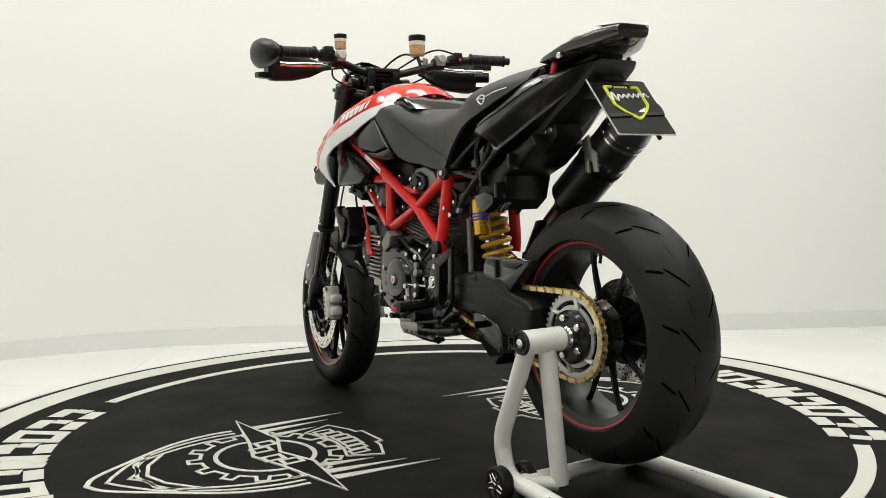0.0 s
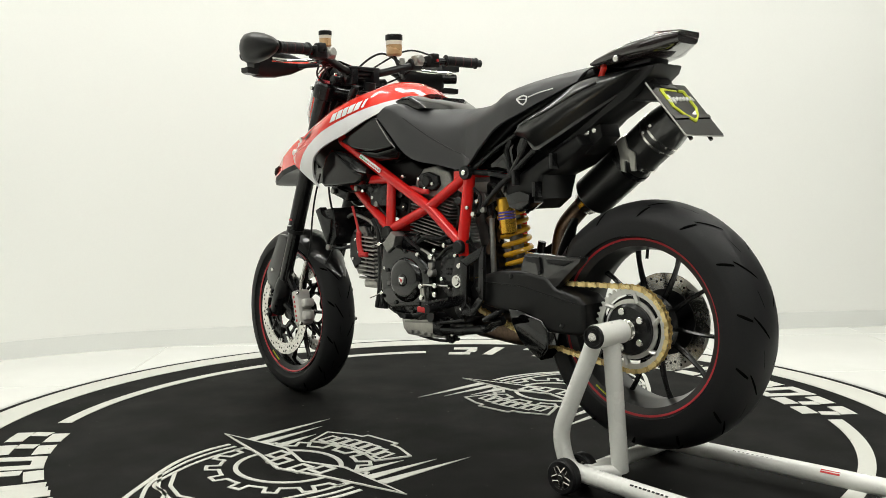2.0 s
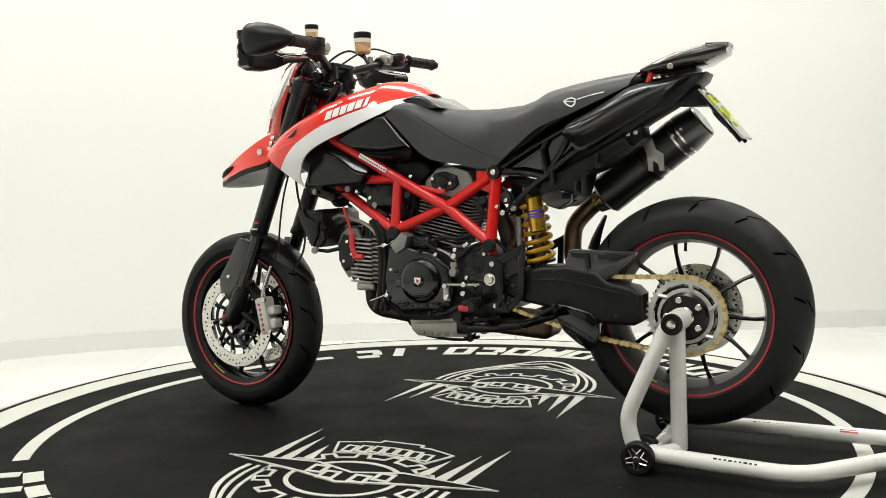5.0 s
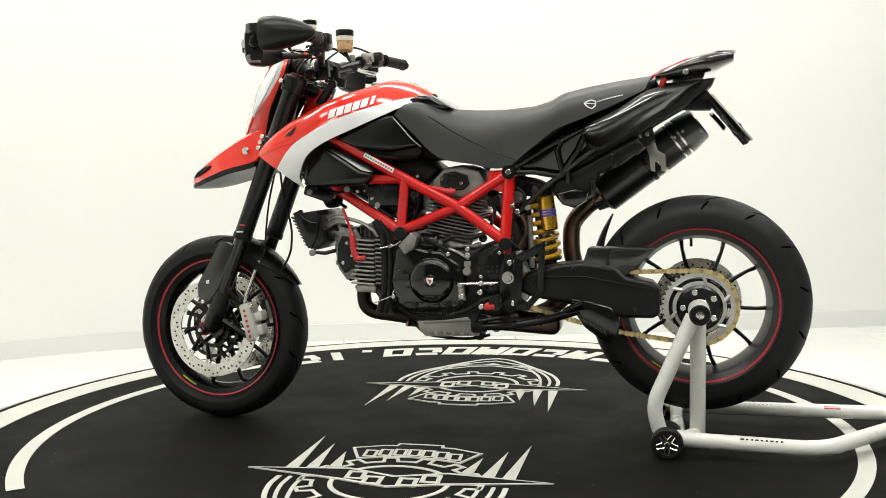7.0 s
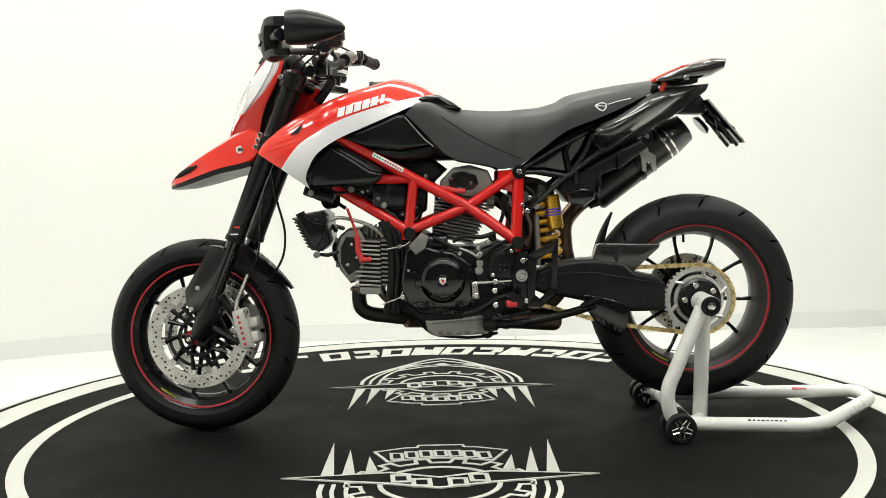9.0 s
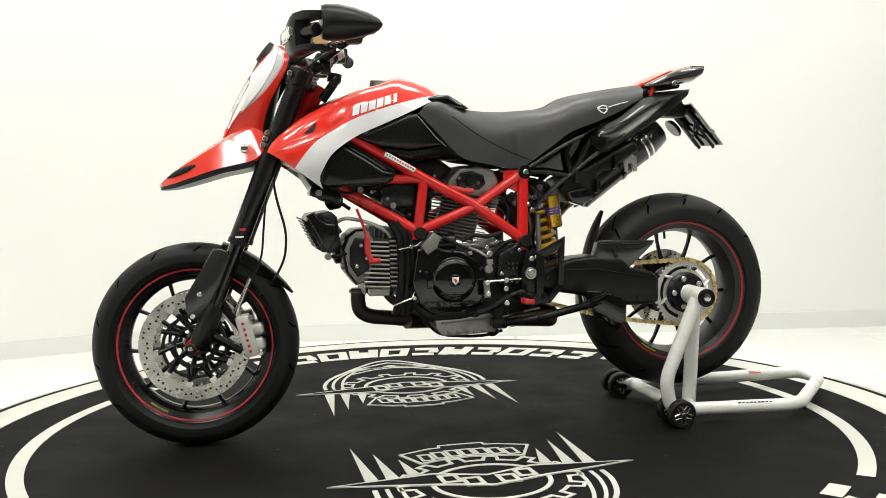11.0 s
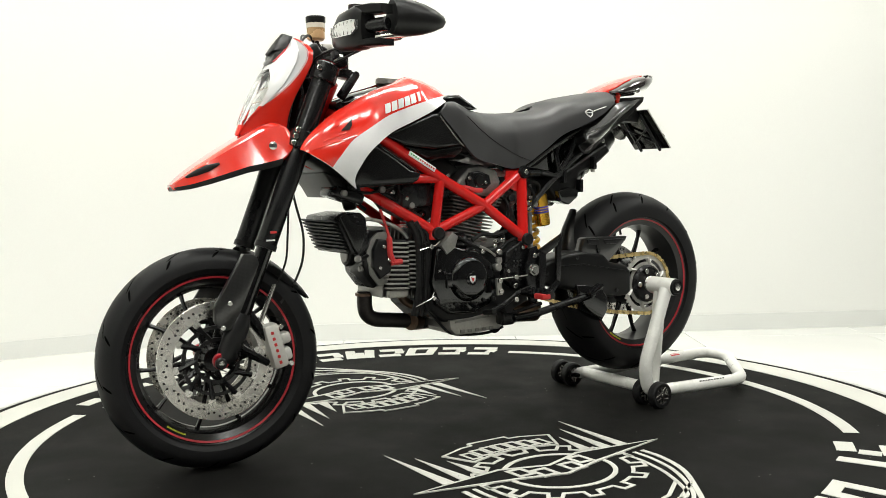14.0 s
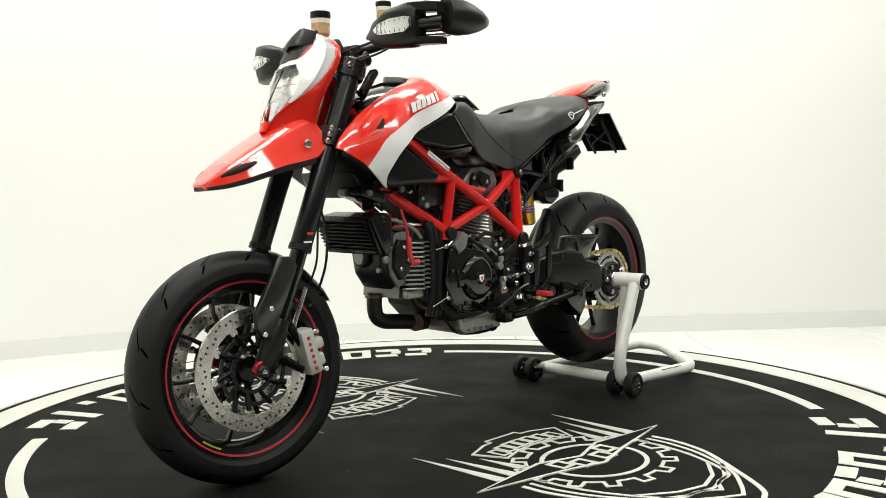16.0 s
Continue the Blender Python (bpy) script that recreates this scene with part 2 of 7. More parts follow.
# ------------------------------------------------------------------ room
def build_room():
    # the wall bends gently round the turntable at one side
    line = [(4.6, 2.33), (2.2, 2.23), (0.0, 2.13), (-1.2, 2.06), (-1.85, 1.88), (-2.4, 1.5), (-3.2, 0.6), (-3.7, -0.8), (-3.8, -3.0), (-3.8, -6.0)]
    pts = [Vector((p.x, p.y)) for p in spline([(a, b, 0) for a, b in line], 5)]
    pts += [Vector((4.6, -6.0))]

    def wall(name, a_pts, z0, z1, mat, thick, shift=0.0):
        bm = bmesh.new()
        ins, outs = [], []
        n = len(a_pts)
        for i, p in enumerate(a_pts):
            d = (a_pts[min(i + 1, n - 1)] - a_pts[max(i - 1, 0)]).normalized()
            nrm = Vector((d.y, -d.x))
            if (Vector((0, -1.0)) - p).dot(nrm) > 0:
                nrm = -nrm
            q, o = p - nrm * shift, p + nrm * thick
            ins.append((bm.verts.new((q.x, q.y, z0)), bm.verts.new((q.x, q.y, z1))))
            outs.append((bm.verts.new((o.x, o.y, z0)), bm.verts.new((o.x, o.y, z1))))
        for i in range(n - 1):
            bm.faces.new((ins[i][0], ins[i + 1][0], ins[i + 1][1], ins[i][1]))
            bm.faces.new((outs[i][0], outs[i][1], outs[i + 1][1], outs[i + 1][0]))
            bm.faces.new((ins[i][1], ins[i + 1][1], outs[i + 1][1], outs[i][1]))
            bm.faces.new((ins[i][0], outs[i][0], outs[i + 1][0], ins[i + 1][0]))
        for i in (0, n - 1):
            bm.faces.new((ins[i][0], ins[i][1], outs[i][1], outs[i][0]))
        ob = part(name, bm, mat)
        return tagged(ob, kind="structure")

    tagged(wall("wall_north", pts[:-1], FLOOR_Z, CEIL_Z, M_WALL, 0.15), "smooth matt white painted showroom wall, gently curved", "wall")
    tagged(wall("baseboard", pts[:-1], FLOOR_Z, FLOOR_Z + 0.088, M_SKIRT, -0.001, 0.012), "low white skirting at the foot of the wall", "skirting")
    # two walls out of view, added dark so black parts reflect little
    tagged(wall("wall_south", [Vector((-3.8, -6.0)), Vector((4.6, -6.0))], FLOOR_Z, CEIL_Z, M_BACK, 0.15), "unseen dark grey wall, added to darken reflections", "wall")
    tagged(wall("wall_east", [Vector((4.6, -6.0)), Vector((4.6, 2.33))], FLOOR_Z, CEIL_Z, M_BACK, 0.15), "unseen dark grey wall, added to darken reflections", "wall")
    slab = box((0.4, -1.8, FLOOR_Z - 0.06), (9.0, 9.0, 0.1), 0)
    floor = tagged(part("floor", slab, M_JOINT), "glossy white floor of large square tiles", "floor", kind="structure")
    # tiles
    size, gap = 0.9, 0.003
    me = None
    for i in range(10):
        for j in range(10):
            x, y = -4.1 + i * size + 0.45, -6.1 + j * size + 0.45
            if x * x + y * y < 0.75 ** 2:
                continue
            if me is None:
                bm = box((0, 0, 0), (size - gap, size - gap, 0.012), 0.0015, seg=1)
                for f in bm.faces:
                    f.smooth = False
                me = bpy.data.meshes.new("floor_tile")
                bm.to_mesh(me)
                bm.free()
                me.materials.append(M_FLOOR)
            ob = new("tile", me)
            ob.parent = floor
            ob.location = (x, y, FLOOR_Z - 0.006)
    ceil = box((0.4, -1.8, CEIL_Z + 0.05), (9.0, 9.0, 0.1), 0)
    tagged(part("ceiling", ceil, M_CEIL), "flat white painted ceiling", "ceiling", kind="structure")


def build_lamps():
    for x, y, lx, ly in PANELS:
        e = empty("ceiling_light", pose(x, y, CEIL_Z))
        tagged(e, "long white rectangular ceiling light panel, switched on", "ceiling light", "ceiling lights")
        fr = merged(box((0, ly / 2 + 0.012, -0.02), (lx + 0.05, 0.025, 0.04), 0.003), box((0, -ly / 2 - 0.012, -0.02), (lx + 0.05, 0.025, 0.04), 0.003),
                    box((lx / 2 + 0.012, 0, -0.02), (0.025, ly, 0.04), 0.003), box((-lx / 2 - 0.012, 0, -0.02), (0.025, ly, 0.04), 0.003))
        part("frame", fr, M_WHITE, e)
        part("diffuser", box((0, 0, -0.015), (lx, ly, 0.01), 0), M_DIFFUSER, e, "glowing opal diffuser")
        ld = bpy.data.lights.new("ceiling_lamp", "AREA")
        ld.shape, ld.size, ld.size_y, ld.energy, ld.color = "RECTANGLE", lx * 0.98, ly * 0.96, LAMP_POWER * lx / 1.5, LAMP_COLOUR
        lo = new("ceiling_lamp", ld)
        lo.location = (x, y, CEIL_Z - 0.03)


build_room()
build_lamps()


# ------------------------------------------------------------------ turntable
def flat_shape(outline, z0, z1):
    bm = bmesh.new()
    a = [bm.verts.new((x, y, z1)) for x, y in outline]
    b = [bm.verts.new((x, y, z0)) for x, y in outline]
    n = len(a)
    bm.faces.new(a)
    for i in range(n):
        bm.faces.new((a[i], b[i], b[(i + 1) % n], a[(i + 1) % n]))
    return bm


def stroke(pts, w, z0=0.0, z1=0.0016, closed=False):
    """A printed line of width w (one width or one for each point)."""
    p = [Vector((q[0], q[1])) for q in pts]
    ws = [w] * len(p) if isinstance(w, (int, float)) else w
    n = len(p)
    L, R = [], []
    for i in range(n):
        a, b = (p[(i - 1) % n], p[(i + 1) % n]) if closed else (p[max(i - 1, 0)], p[min(i + 1, n - 1)])
        d0, d1 = (p[i] - a), (b - p[i])
        d0 = d0.normalized() if d0.length > 1e-9 else d1.normalized()
        d1 = d1.normalized() if d1.length > 1e-9 else d0
        t = (d0 + d1)
        t = t.normalized() if t.length > 0.2 else d0
        nn = Vector((-t.y, t.x))
        k = 1 / max(0.5, abs(nn.dot(Vector((-d0.y, d0.x)))))
        L.append(p[i] + nn * ws[i] / 2 * k)
        R.append(p[i] - nn * ws[i] / 2 * k)
    bm = bmesh.new()
    vl = [bm.verts.new((q.x, q.y, z1)) for q in L]
    vr = [bm.verts.new((q.x, q.y, z1)) for q in R]
    bl = [bm.verts.new((q.x, q.y, z0)) for q in L]
    br = [bm.verts.new((q.x, q.y, z0)) for q in R]
    for i in range(n if closed else n - 1):
        j = (i + 1) % n
        bm.faces.new((vl[i], vl[j], vr[j], vr[i]))
        bm.faces.new((vl[i], bl[i], bl[j], vl[j]))
        bm.faces.new((vr[i], vr[j], br[j], br[i]))
    return bm


def ring_z(r0, r1, z0, z1, a0=0.0, a1=360.0, seg=160):
    full = a1 - a0 >= 360
    n = seg if full else seg + 1
    bm = bmesh.new()
    rows = []
    for k in range(n):
        a = radians(a0 + (a1 - a0) * k / seg)
        c, s = math.cos(a), math.sin(a)
        rows.append([bm.verts.new((r * c, r * s, z)) for r, z in ((r0, z0), (r0, z1), (r1, z1), (r1, z0))])
    for k in range(n if full else n - 1):
        a, b = rows[k], rows[(k + 1) % n]
        for i in range(3):
            bm.faces.new((a[i], a[i + 1], b[i + 1], b[i]))
    return bm


PRINT = 0.0016


def emblem_parts(parent):
    """Winged shield printed on the mat, u across and v outwards from the middle."""
    def arc(rx, ry, cx, cy, a0, a1, n=40):
        return [(cx + rx * math.cos(radians(a0 + (a1 - a0) * i / n)), cy + ry * math.sin(radians(a0 + (a1 - a0) * i / n))) for i in range(n + 1)]
    out = []
    # three nested shield lines, open to the middle
    for k, (w, top) in enumerate(((0.292, 1.035), (0.262, 0.985), (0.228, 0.93))):
        left = [(-w, 0.56), (-w + 0.004, 0.64), (-w * 0.86, 0.75), (-w * 0.55, 0.88), (-w * 0.22, top - 0.035), (0, top)]
        pts = [(p.x, p.y) for p in spline([(a, b, 0) for a, b in left], 6)]
        pts += [(-a, b) for a, b in pts[-2::-1]]
        out.append(stroke(pts, [0.0135 if k == 0 else 0.0105] * len(pts)))
    # inner chevrons
    for w, lo, top in ((0.17, 0.80, 0.885), (0.19, 0.83, 0.91)):
        out.append(stroke([(-w, lo), (-w * 0.5, (lo + top) / 2 + 0.018), (0, top), (w * 0.5, (lo + top) / 2 + 0.018), (w, lo)], 0.010))
    # gear
    gear = []
    n, ri, ro = 14, 0.175, 0.208
    for i in range(n):
        a = 2 * math.pi * i / n
        for da, r in ((-0.40, ri), (-0.22, ri), (-0.16, ro), (0.16, ro), (0.22, ri), (0.40, ri)):
            t = a + da * 2 * math.pi / n
            gear.append((1.12 * r * math.cos(t), 0.565 + 0.98 * r * math.sin(t)))
    out.append(stroke(gear, 0.0100, closed=True))
    out.append(stroke(arc(0.148, 0.132, 0, 0.565, 0, 360)[:-1], 0.013, closed=True))
    # feather points reaching to the middle
    for s in (-1, 1):
        for u, tip, root in ((0.292, 0.19, 0.49), (0.238, 0.262, 0.49), (0.18, 0.33, 0.47)):
            out.append(flat_shape([(s * (u + 0.012), tip), (s * (u + 0.012), root), (s * (u - 0.022), root)][::s], 0, PRINT))
    for b in out:
        part("emblem_line", b, M_PRINT, parent, flat=True)
    # dark blade with a white edge across the shield
    blade = [(-0.392, 0.510), (-0.13, 0.478), (0.0, 0.522), (0.13, 0.478), (0.392, 0.510), (0.13, 0.563), (0.0, 0.60), (-0.13, 0.563)]
    part("emblem_blade", flat_shape(blade, 0, 0.0024), M_MAT, parent, flat=True)
    part("emblem_blade_edge", stroke(blade, 0.010, 0, 0.0032, closed=True), M_PRINT, parent, flat=True)
    # banner and its plain bars
    ban = [(-0.18, 0.295), (-0.10, 0.262), (-0.065, 0.258), (-0.062, 0.238), (0.062, 0.238), (0.065, 0.258), (0.10, 0.262), (0.18, 0.295), (0.14, 0.385), (0.07, 0.362), (0, 0.354), (-0.07, 0.362), (-0.14, 0.385)]
    part("emblem_blade", flat_shape(ban, 0, 0.0024), M_MAT, parent, flat=True)
    part("emblem_banner", stroke(ban, 0.008, 0, 0.0032, closed=True), M_PRINT, parent, flat=True)
    for i in range(7):
        u = -0.118 + i * 0.0393
        v0 = 0.342 + 0.022 * (abs(u) / 0.118) ** 2
        q = [(u - 0.017, v0), (u + 0.012, v0), (u + 0.017, v0 - 0.052), (u - 0.012, v0 - 0.052)]
        part("emblem_bar", stroke(q, 0.009, 0, 0.0030, closed=True), M_PRINT, parent, flat=True)
    for i, u in enumerate((-0.098, -0.045, 0.045, 0.098)):
        v0 = 0.555 - 0.018 * (abs(u) < 0.06) * -1 + (0.012 if abs(u) < 0.06 else -0.002)
        q = [(u - 0.022, v0), (u + 0.018, v0), (u + 0.022, v0 - 0.05), (u - 0.018, v0 - 0.05)]
        part("emblem_bar", stroke(q, 0.012, 0, 0.0036, closed=True), M_PRINT, parent, flat=True)


def build_turntable():
    e = empty("turntable")
    tagged(e, "round black rotating display platform with white printed rings and emblems", "turntable")
    body = bmesh.new()
    prof = [(0.0, FLOOR_Z), (1.49, FLOOR_Z), (1.508, FLOOR_Z + 0.01), (1.508, -0.012), (1.50, -0.004), (0.0, -0.004)]
    rows = []
    for k in range(160):
        a = 2 * math.pi * k / 160
        rows.append([body.verts.new((r * math.cos(a), r * math.sin(a), z)) for r, z in prof])
    for k in range(160):
        a, b = rows[k], rows[(k + 1) % 160]
        for i in range(len(prof) - 1):
            body.faces.new((a[i], a[i + 1], b[i + 1], b[i]))
    bmesh.ops.remove_doubles(body, verts=body.verts, dist=1e-6)
    part("platform", body, M_BLACKP, e)
    part("edge_trim", ring_z(1.509, 1.538, FLOOR_Z, -0.006), M_RIMBAND, e, "scuffed grey edge band")
    mat_bm = bmesh.new()
    bmesh.ops.create_circle(mat_bm, cap_ends=True, radius=1.503, segments=160)
    part("mat", mat_bm, M_MAT, e, "worn black vinyl mat", flat=True)
    part("outer_ring", ring_z(1.364, 1.476, 0, PRINT), M_PRINT, e, "white printed ring", flat=True)
    for a0, a1 in ((-41.5, 43.5), (138.5, 221.0)):
        part("inner_arc", ring_z(1.167, 1.21, 0, PRINT, a0, a1, 60), M_PRINT, e, "white printed arc", flat=True)
    # two bands of plain slanted bars, each as long as its lettering
    kinds = "bbadebcecbcfgb"
    for base in (90.0, 270.0):
        for i in range(14):
            ac = base - 41.0 + i * 6.3
            hw = 2.55 if kinds[i] not in "fg" else 1.2

            def at(u, v):
                a = radians(ac + u * hw + (v - 0.5) * 1.5)
                r = 1.118 + 0.175 * (1 - v)
                return (r * math.cos(a), r * math.sin(a))
            k = kinds[i]
            z = dict(z0=0, z1=PRINT)
            if k in "ac":
                bm = stroke([at(-0.8, 0.12), at(0, 0.12), at(0.8, 0.12), at(0.8, 0.88), at(0, 0.88), at(-0.8, 0.88)], 0.036, closed=True, **z)
            elif k in "bd":
                bm = merged(stroke([at(-0.9, 0.85), at(0, 0.85), at(0.9, 0.85)], 0.05, **z), stroke([at(-0.9, 0.2), at(0, 0.2), at(0.9, 0.2)], 0.05, **z), stroke([at(-0.72, 0.68), at(-0.72, 0.36)], 0.04, **z))
            elif k == "e":
                bm = merged(stroke([at(-0.75, 0), at(-0.75, 1)], 0.042, **z), stroke([at(0.75, 0), at(0.75, 1)], 0.042, **z), stroke([at(0, 0.3), at(0, 1)], 0.036, **z))
            else:
                bm = stroke([at(0, 0), at(0, 1 if k == "g" else 0.3)], 0.042, **z)
            part("ring_bar", bm, M_PRINT, e, flat=True)
    # dust and crumbs on the mat
    specks = bmesh.new()
    for i in range(170):
        a, r, s = random.uniform(0, 2 * math.pi), 1.34 * math.sqrt(random.random()), random.uniform(0.0008, 0.0024)
        bmesh.ops.create_circle(specks, cap_ends=True, radius=s, segments=6, matrix=Matrix.Translation((r * math.cos(a), r * math.sin(a), 0.004)))
    tagged(part("dust", specks, M_DUST, e, flat=True), kind="stuff")
    for turn in (0, 180):
        before = set(e.children)
        emblem_parts(e)
        for ob in set(e.children) - before:
            ob.data.transform(pose(0, 0, 0, 0, 0, turn))
    return e


turntable = build_turntable()


# ------------------------------------------------------------------ paddock stand
def small_wheel(parent, x, y, z=0.042, r=0.042, w=0.03):
    tyre = lathe([(r - 0.013, -w / 2), (r - 0.004, -w / 2), (r, -w / 2 + 0.005), (r, w / 2 - 0.005), (r - 0.004, w / 2), (r - 0.013, w / 2)], x, z, 32, True, y)
    wheel = part("stand_wheel", tyre, M_RUBBER, parent, "small black rubber roller wheel")
    hub = lathe([(0.0, -w / 2 + 0.004), (0.009, -w / 2 + 0.002), (0.012, -w / 2 + 0.007), (0.026, -w / 2 + 0.009), (r - 0.012, -w / 2 + 0.003), (r - 0.012, w / 2), (0.0, w / 2)], x, z, 24, False, y)
    part("hub", hub, M_RIMGREY, wheel)
    for k in range(5):
        a = 2 * math.pi * k / 5 + 0.3
        p = Vector((x + 0.012 * math.cos(a), y - w / 2 + 0.003, z + 0.012 * math.sin(a)))
        for s in (-0.45, 0.45):
            q = Vector((x + 0.029 * math.cos(a + s), y - w / 2 + 0.003, z + 0.029 * math.sin(a + s)))
            part("hub_spoke", tube([p, q], 0.0028, 6), M_DISC, wheel)
    part("hub_cap", bolt((x, y - w / 2 + 0.003, z), 0.008, 0.006), M_CHROME, wheel)


def build_stand():
    e = empty("paddock_stand")
    tagged(e, "white tubular single-sided paddock stand holding up the rear wheel", "paddock stand")
    rail = rounded([(0.738, -0.215, 0.375), (0.634, -0.222, 0.135), (0.655, -0.217, 0.050), (0.725, -0.222, 0.046), (1.055, -0.262, 0.046), (1.325, 0.035, 0.048), (1.325, 0.145, 0.048), (0.69, 0.145, 0.046), (0.655, 0.18, 0.046)], 0.07, 8)
    part("base_rail", tube(rail, 0.0205, 16), M_STAND, e)
    part("cross_tube", tube([(0.700, -0.220, 0.046), (0.700, 0.145, 0.046)], 0.0195, 16), M_STAND, e)
    part("rear_upright", tube([(0.752, -0.175, 0.37), (0.752, -0.140, 0.045)], 0.021, 16), M_STAND, e)
    part("brace", tube([(0.752, -0.145, 0.046), (0.69, -0.24, 0.046)], 0.017, 14), M_STAND, e)
    part("axle_sleeve", merged(cyl((0.754, -0.245, 0.382), (0.754, -0.135, 0.382), 0.028, 24, 0.003)), M_STAND, e)
    part("sleeve_cap", lathe([(0.0, -0.250), (0.013, -0.250), (0.014, -0.247), (0.020, -0.247), (0.022, -0.2505), (0.0255, -0.2505), (0.0275, -0.244), (0.0, -0.244)], 0.754, 0.382, 28, False), M_BLACKP, e, "black rubber end cap")
    part("sleeve_bolt", bolt((0.754, -0.249, 0.382), 0.011, 0.004), M_CHROME, e)
    part("axle_pin", cyl((0.754, -0.14, 0.382), (0.754, -0.06, 0.382), 0.013, 16), M_CHROME, e)
    part("wheel_axle", cyl((0.671, -0.262, 0.042), (0.671, -0.175, 0.042), 0.008), M_BLACKM, e)
    part("wheel_axle", cyl((0.660, 0.13, 0.042), (0.660, 0.225, 0.042), 0.008), M_BLACKM, e)
    for x, y in ((0.671, -0.252), (0.671, -0.182), (0.660, 0.165), (0.660, 0.222)):
        small_wheel(e, x, y)
    # unreadable marking on the rails
    for i in range(9):
        part("marking_bar", box((0.86 + i * 0.012, -0.2525 - i * 0.00145, 0.0622), (0.006 if i % 3 else 0.009, 0.002, 0.0035), 0, Matrix.Rotation(-0.8, 3, "X")), M_BLACKP, e)
        part("marking_bar", box((0.90 + i * 0.012, 0.1335, 0.062), (0.006 if i % 3 else 0.009, 0.002, 0.0035), 0, Matrix.Rotation(-0.8, 3, "X")), M_BLACKP, e)
    part("sticker", box((1.14, 0.131, 0.060), (0.045, 0.003, 0.009), 0, Matrix.Rotation(-0.8, 3, "X")), M_REDDECAL, e, "small red sticker")
    return e


stand = build_stand()

# ------------------------------------------------------------------ motorcycle
bike = empty("motorcycle")
tagged(bike, "red, white and black sport motorcycle, red trellis frame, on a stand", "motorcycle")

# the bars and front wheel are turned a little to the right
AXLE_F, AXLE_R = (-0.710, 0.2895), (0.758, 0.383)
FORK_TOP, FORK_LOW = Vector((-0.383, 0, 1.062)), Vector((-0.690, 0, 0.302))
FORK_DIR = (FORK_TOP - FORK_LOW).normalized()
PIVOT = FORK_TOP + Vector((0.034, 0, 0))
STEER = Matrix.Translation(PIVOT) @ Matrix.Rotation(radians(-5.5), 4, FORK_DIR) @ Matrix.Translation(-PIVOT)
FLIP = STEER @ Matrix.Diagonal((1, -1, 1, 1)) @ STEER.inverted()


def both(name, make, mat, parent, label="", xf=None):
    """The part and its twin on the other side."""
    a = part(name, make(), mat, parent, label, xf)
    b = part(name, mirrored(make()), mat, parent, label, xf)
    return a, b


def tyre_profile(r, w, rim_r, bead):
    pts = []
    for k in range(15):
        a = radians(-78 + 156 * k / 14)
        pts.append((r - w * 0.40 * (1 - math.cos(a)) * 0.92, w / 2 * math.sin(a) / math.sin(radians(78)) * 0.995))
    side = [(r - w * 0.47, w / 2 * 0.985), (rim_r + 0.018, bead + 0.010), (rim_r + 0.004, bead), (rim_r - 0.004, bead - 0.004)]
    return [(a, -b) for a, b in side[::-1]] + pts + side


def tread(parent, x, z, r, w, n, xf):
    """Slanting grooves as thin dark strips laid on the tread, coloured for their shade."""
    bm = bmesh.new()

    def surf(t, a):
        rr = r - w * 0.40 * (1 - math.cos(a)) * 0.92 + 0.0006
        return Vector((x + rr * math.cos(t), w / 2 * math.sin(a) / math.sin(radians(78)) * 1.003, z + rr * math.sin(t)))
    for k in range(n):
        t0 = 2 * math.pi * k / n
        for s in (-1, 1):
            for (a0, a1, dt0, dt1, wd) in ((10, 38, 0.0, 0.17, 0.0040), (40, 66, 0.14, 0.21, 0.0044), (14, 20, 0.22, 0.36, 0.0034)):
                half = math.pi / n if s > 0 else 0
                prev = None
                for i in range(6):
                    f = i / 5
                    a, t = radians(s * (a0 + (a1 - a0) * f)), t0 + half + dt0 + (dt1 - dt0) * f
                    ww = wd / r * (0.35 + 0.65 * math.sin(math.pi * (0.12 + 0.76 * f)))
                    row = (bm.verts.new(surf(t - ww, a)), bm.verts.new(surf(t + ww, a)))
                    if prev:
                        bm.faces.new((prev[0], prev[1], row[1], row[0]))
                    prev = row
    ob = part("tread_groove_shade", bm, M_GROOVESHADE, parent, xf=xf)
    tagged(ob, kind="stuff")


def spoke(x, z, a, r0, r1, y0, y1, w0, w1, lean=0.0):
    pts, rad = [], []
    for i in range(6):
        f = i / 5
        r, aa = r0 + (r1 - r0) * f, a + lean * f * (1 - f) * 4
        pts.append((x + r * math.cos(aa), y0 + (y1 - y0) * f, z + r * math.sin(aa)))
        rad.append(w0 + (w1 - w0) * (f if f < 0.85 else 0.85 - (f - 0.85) * 3))
    return tube(pts, rad, 8, 1.5)


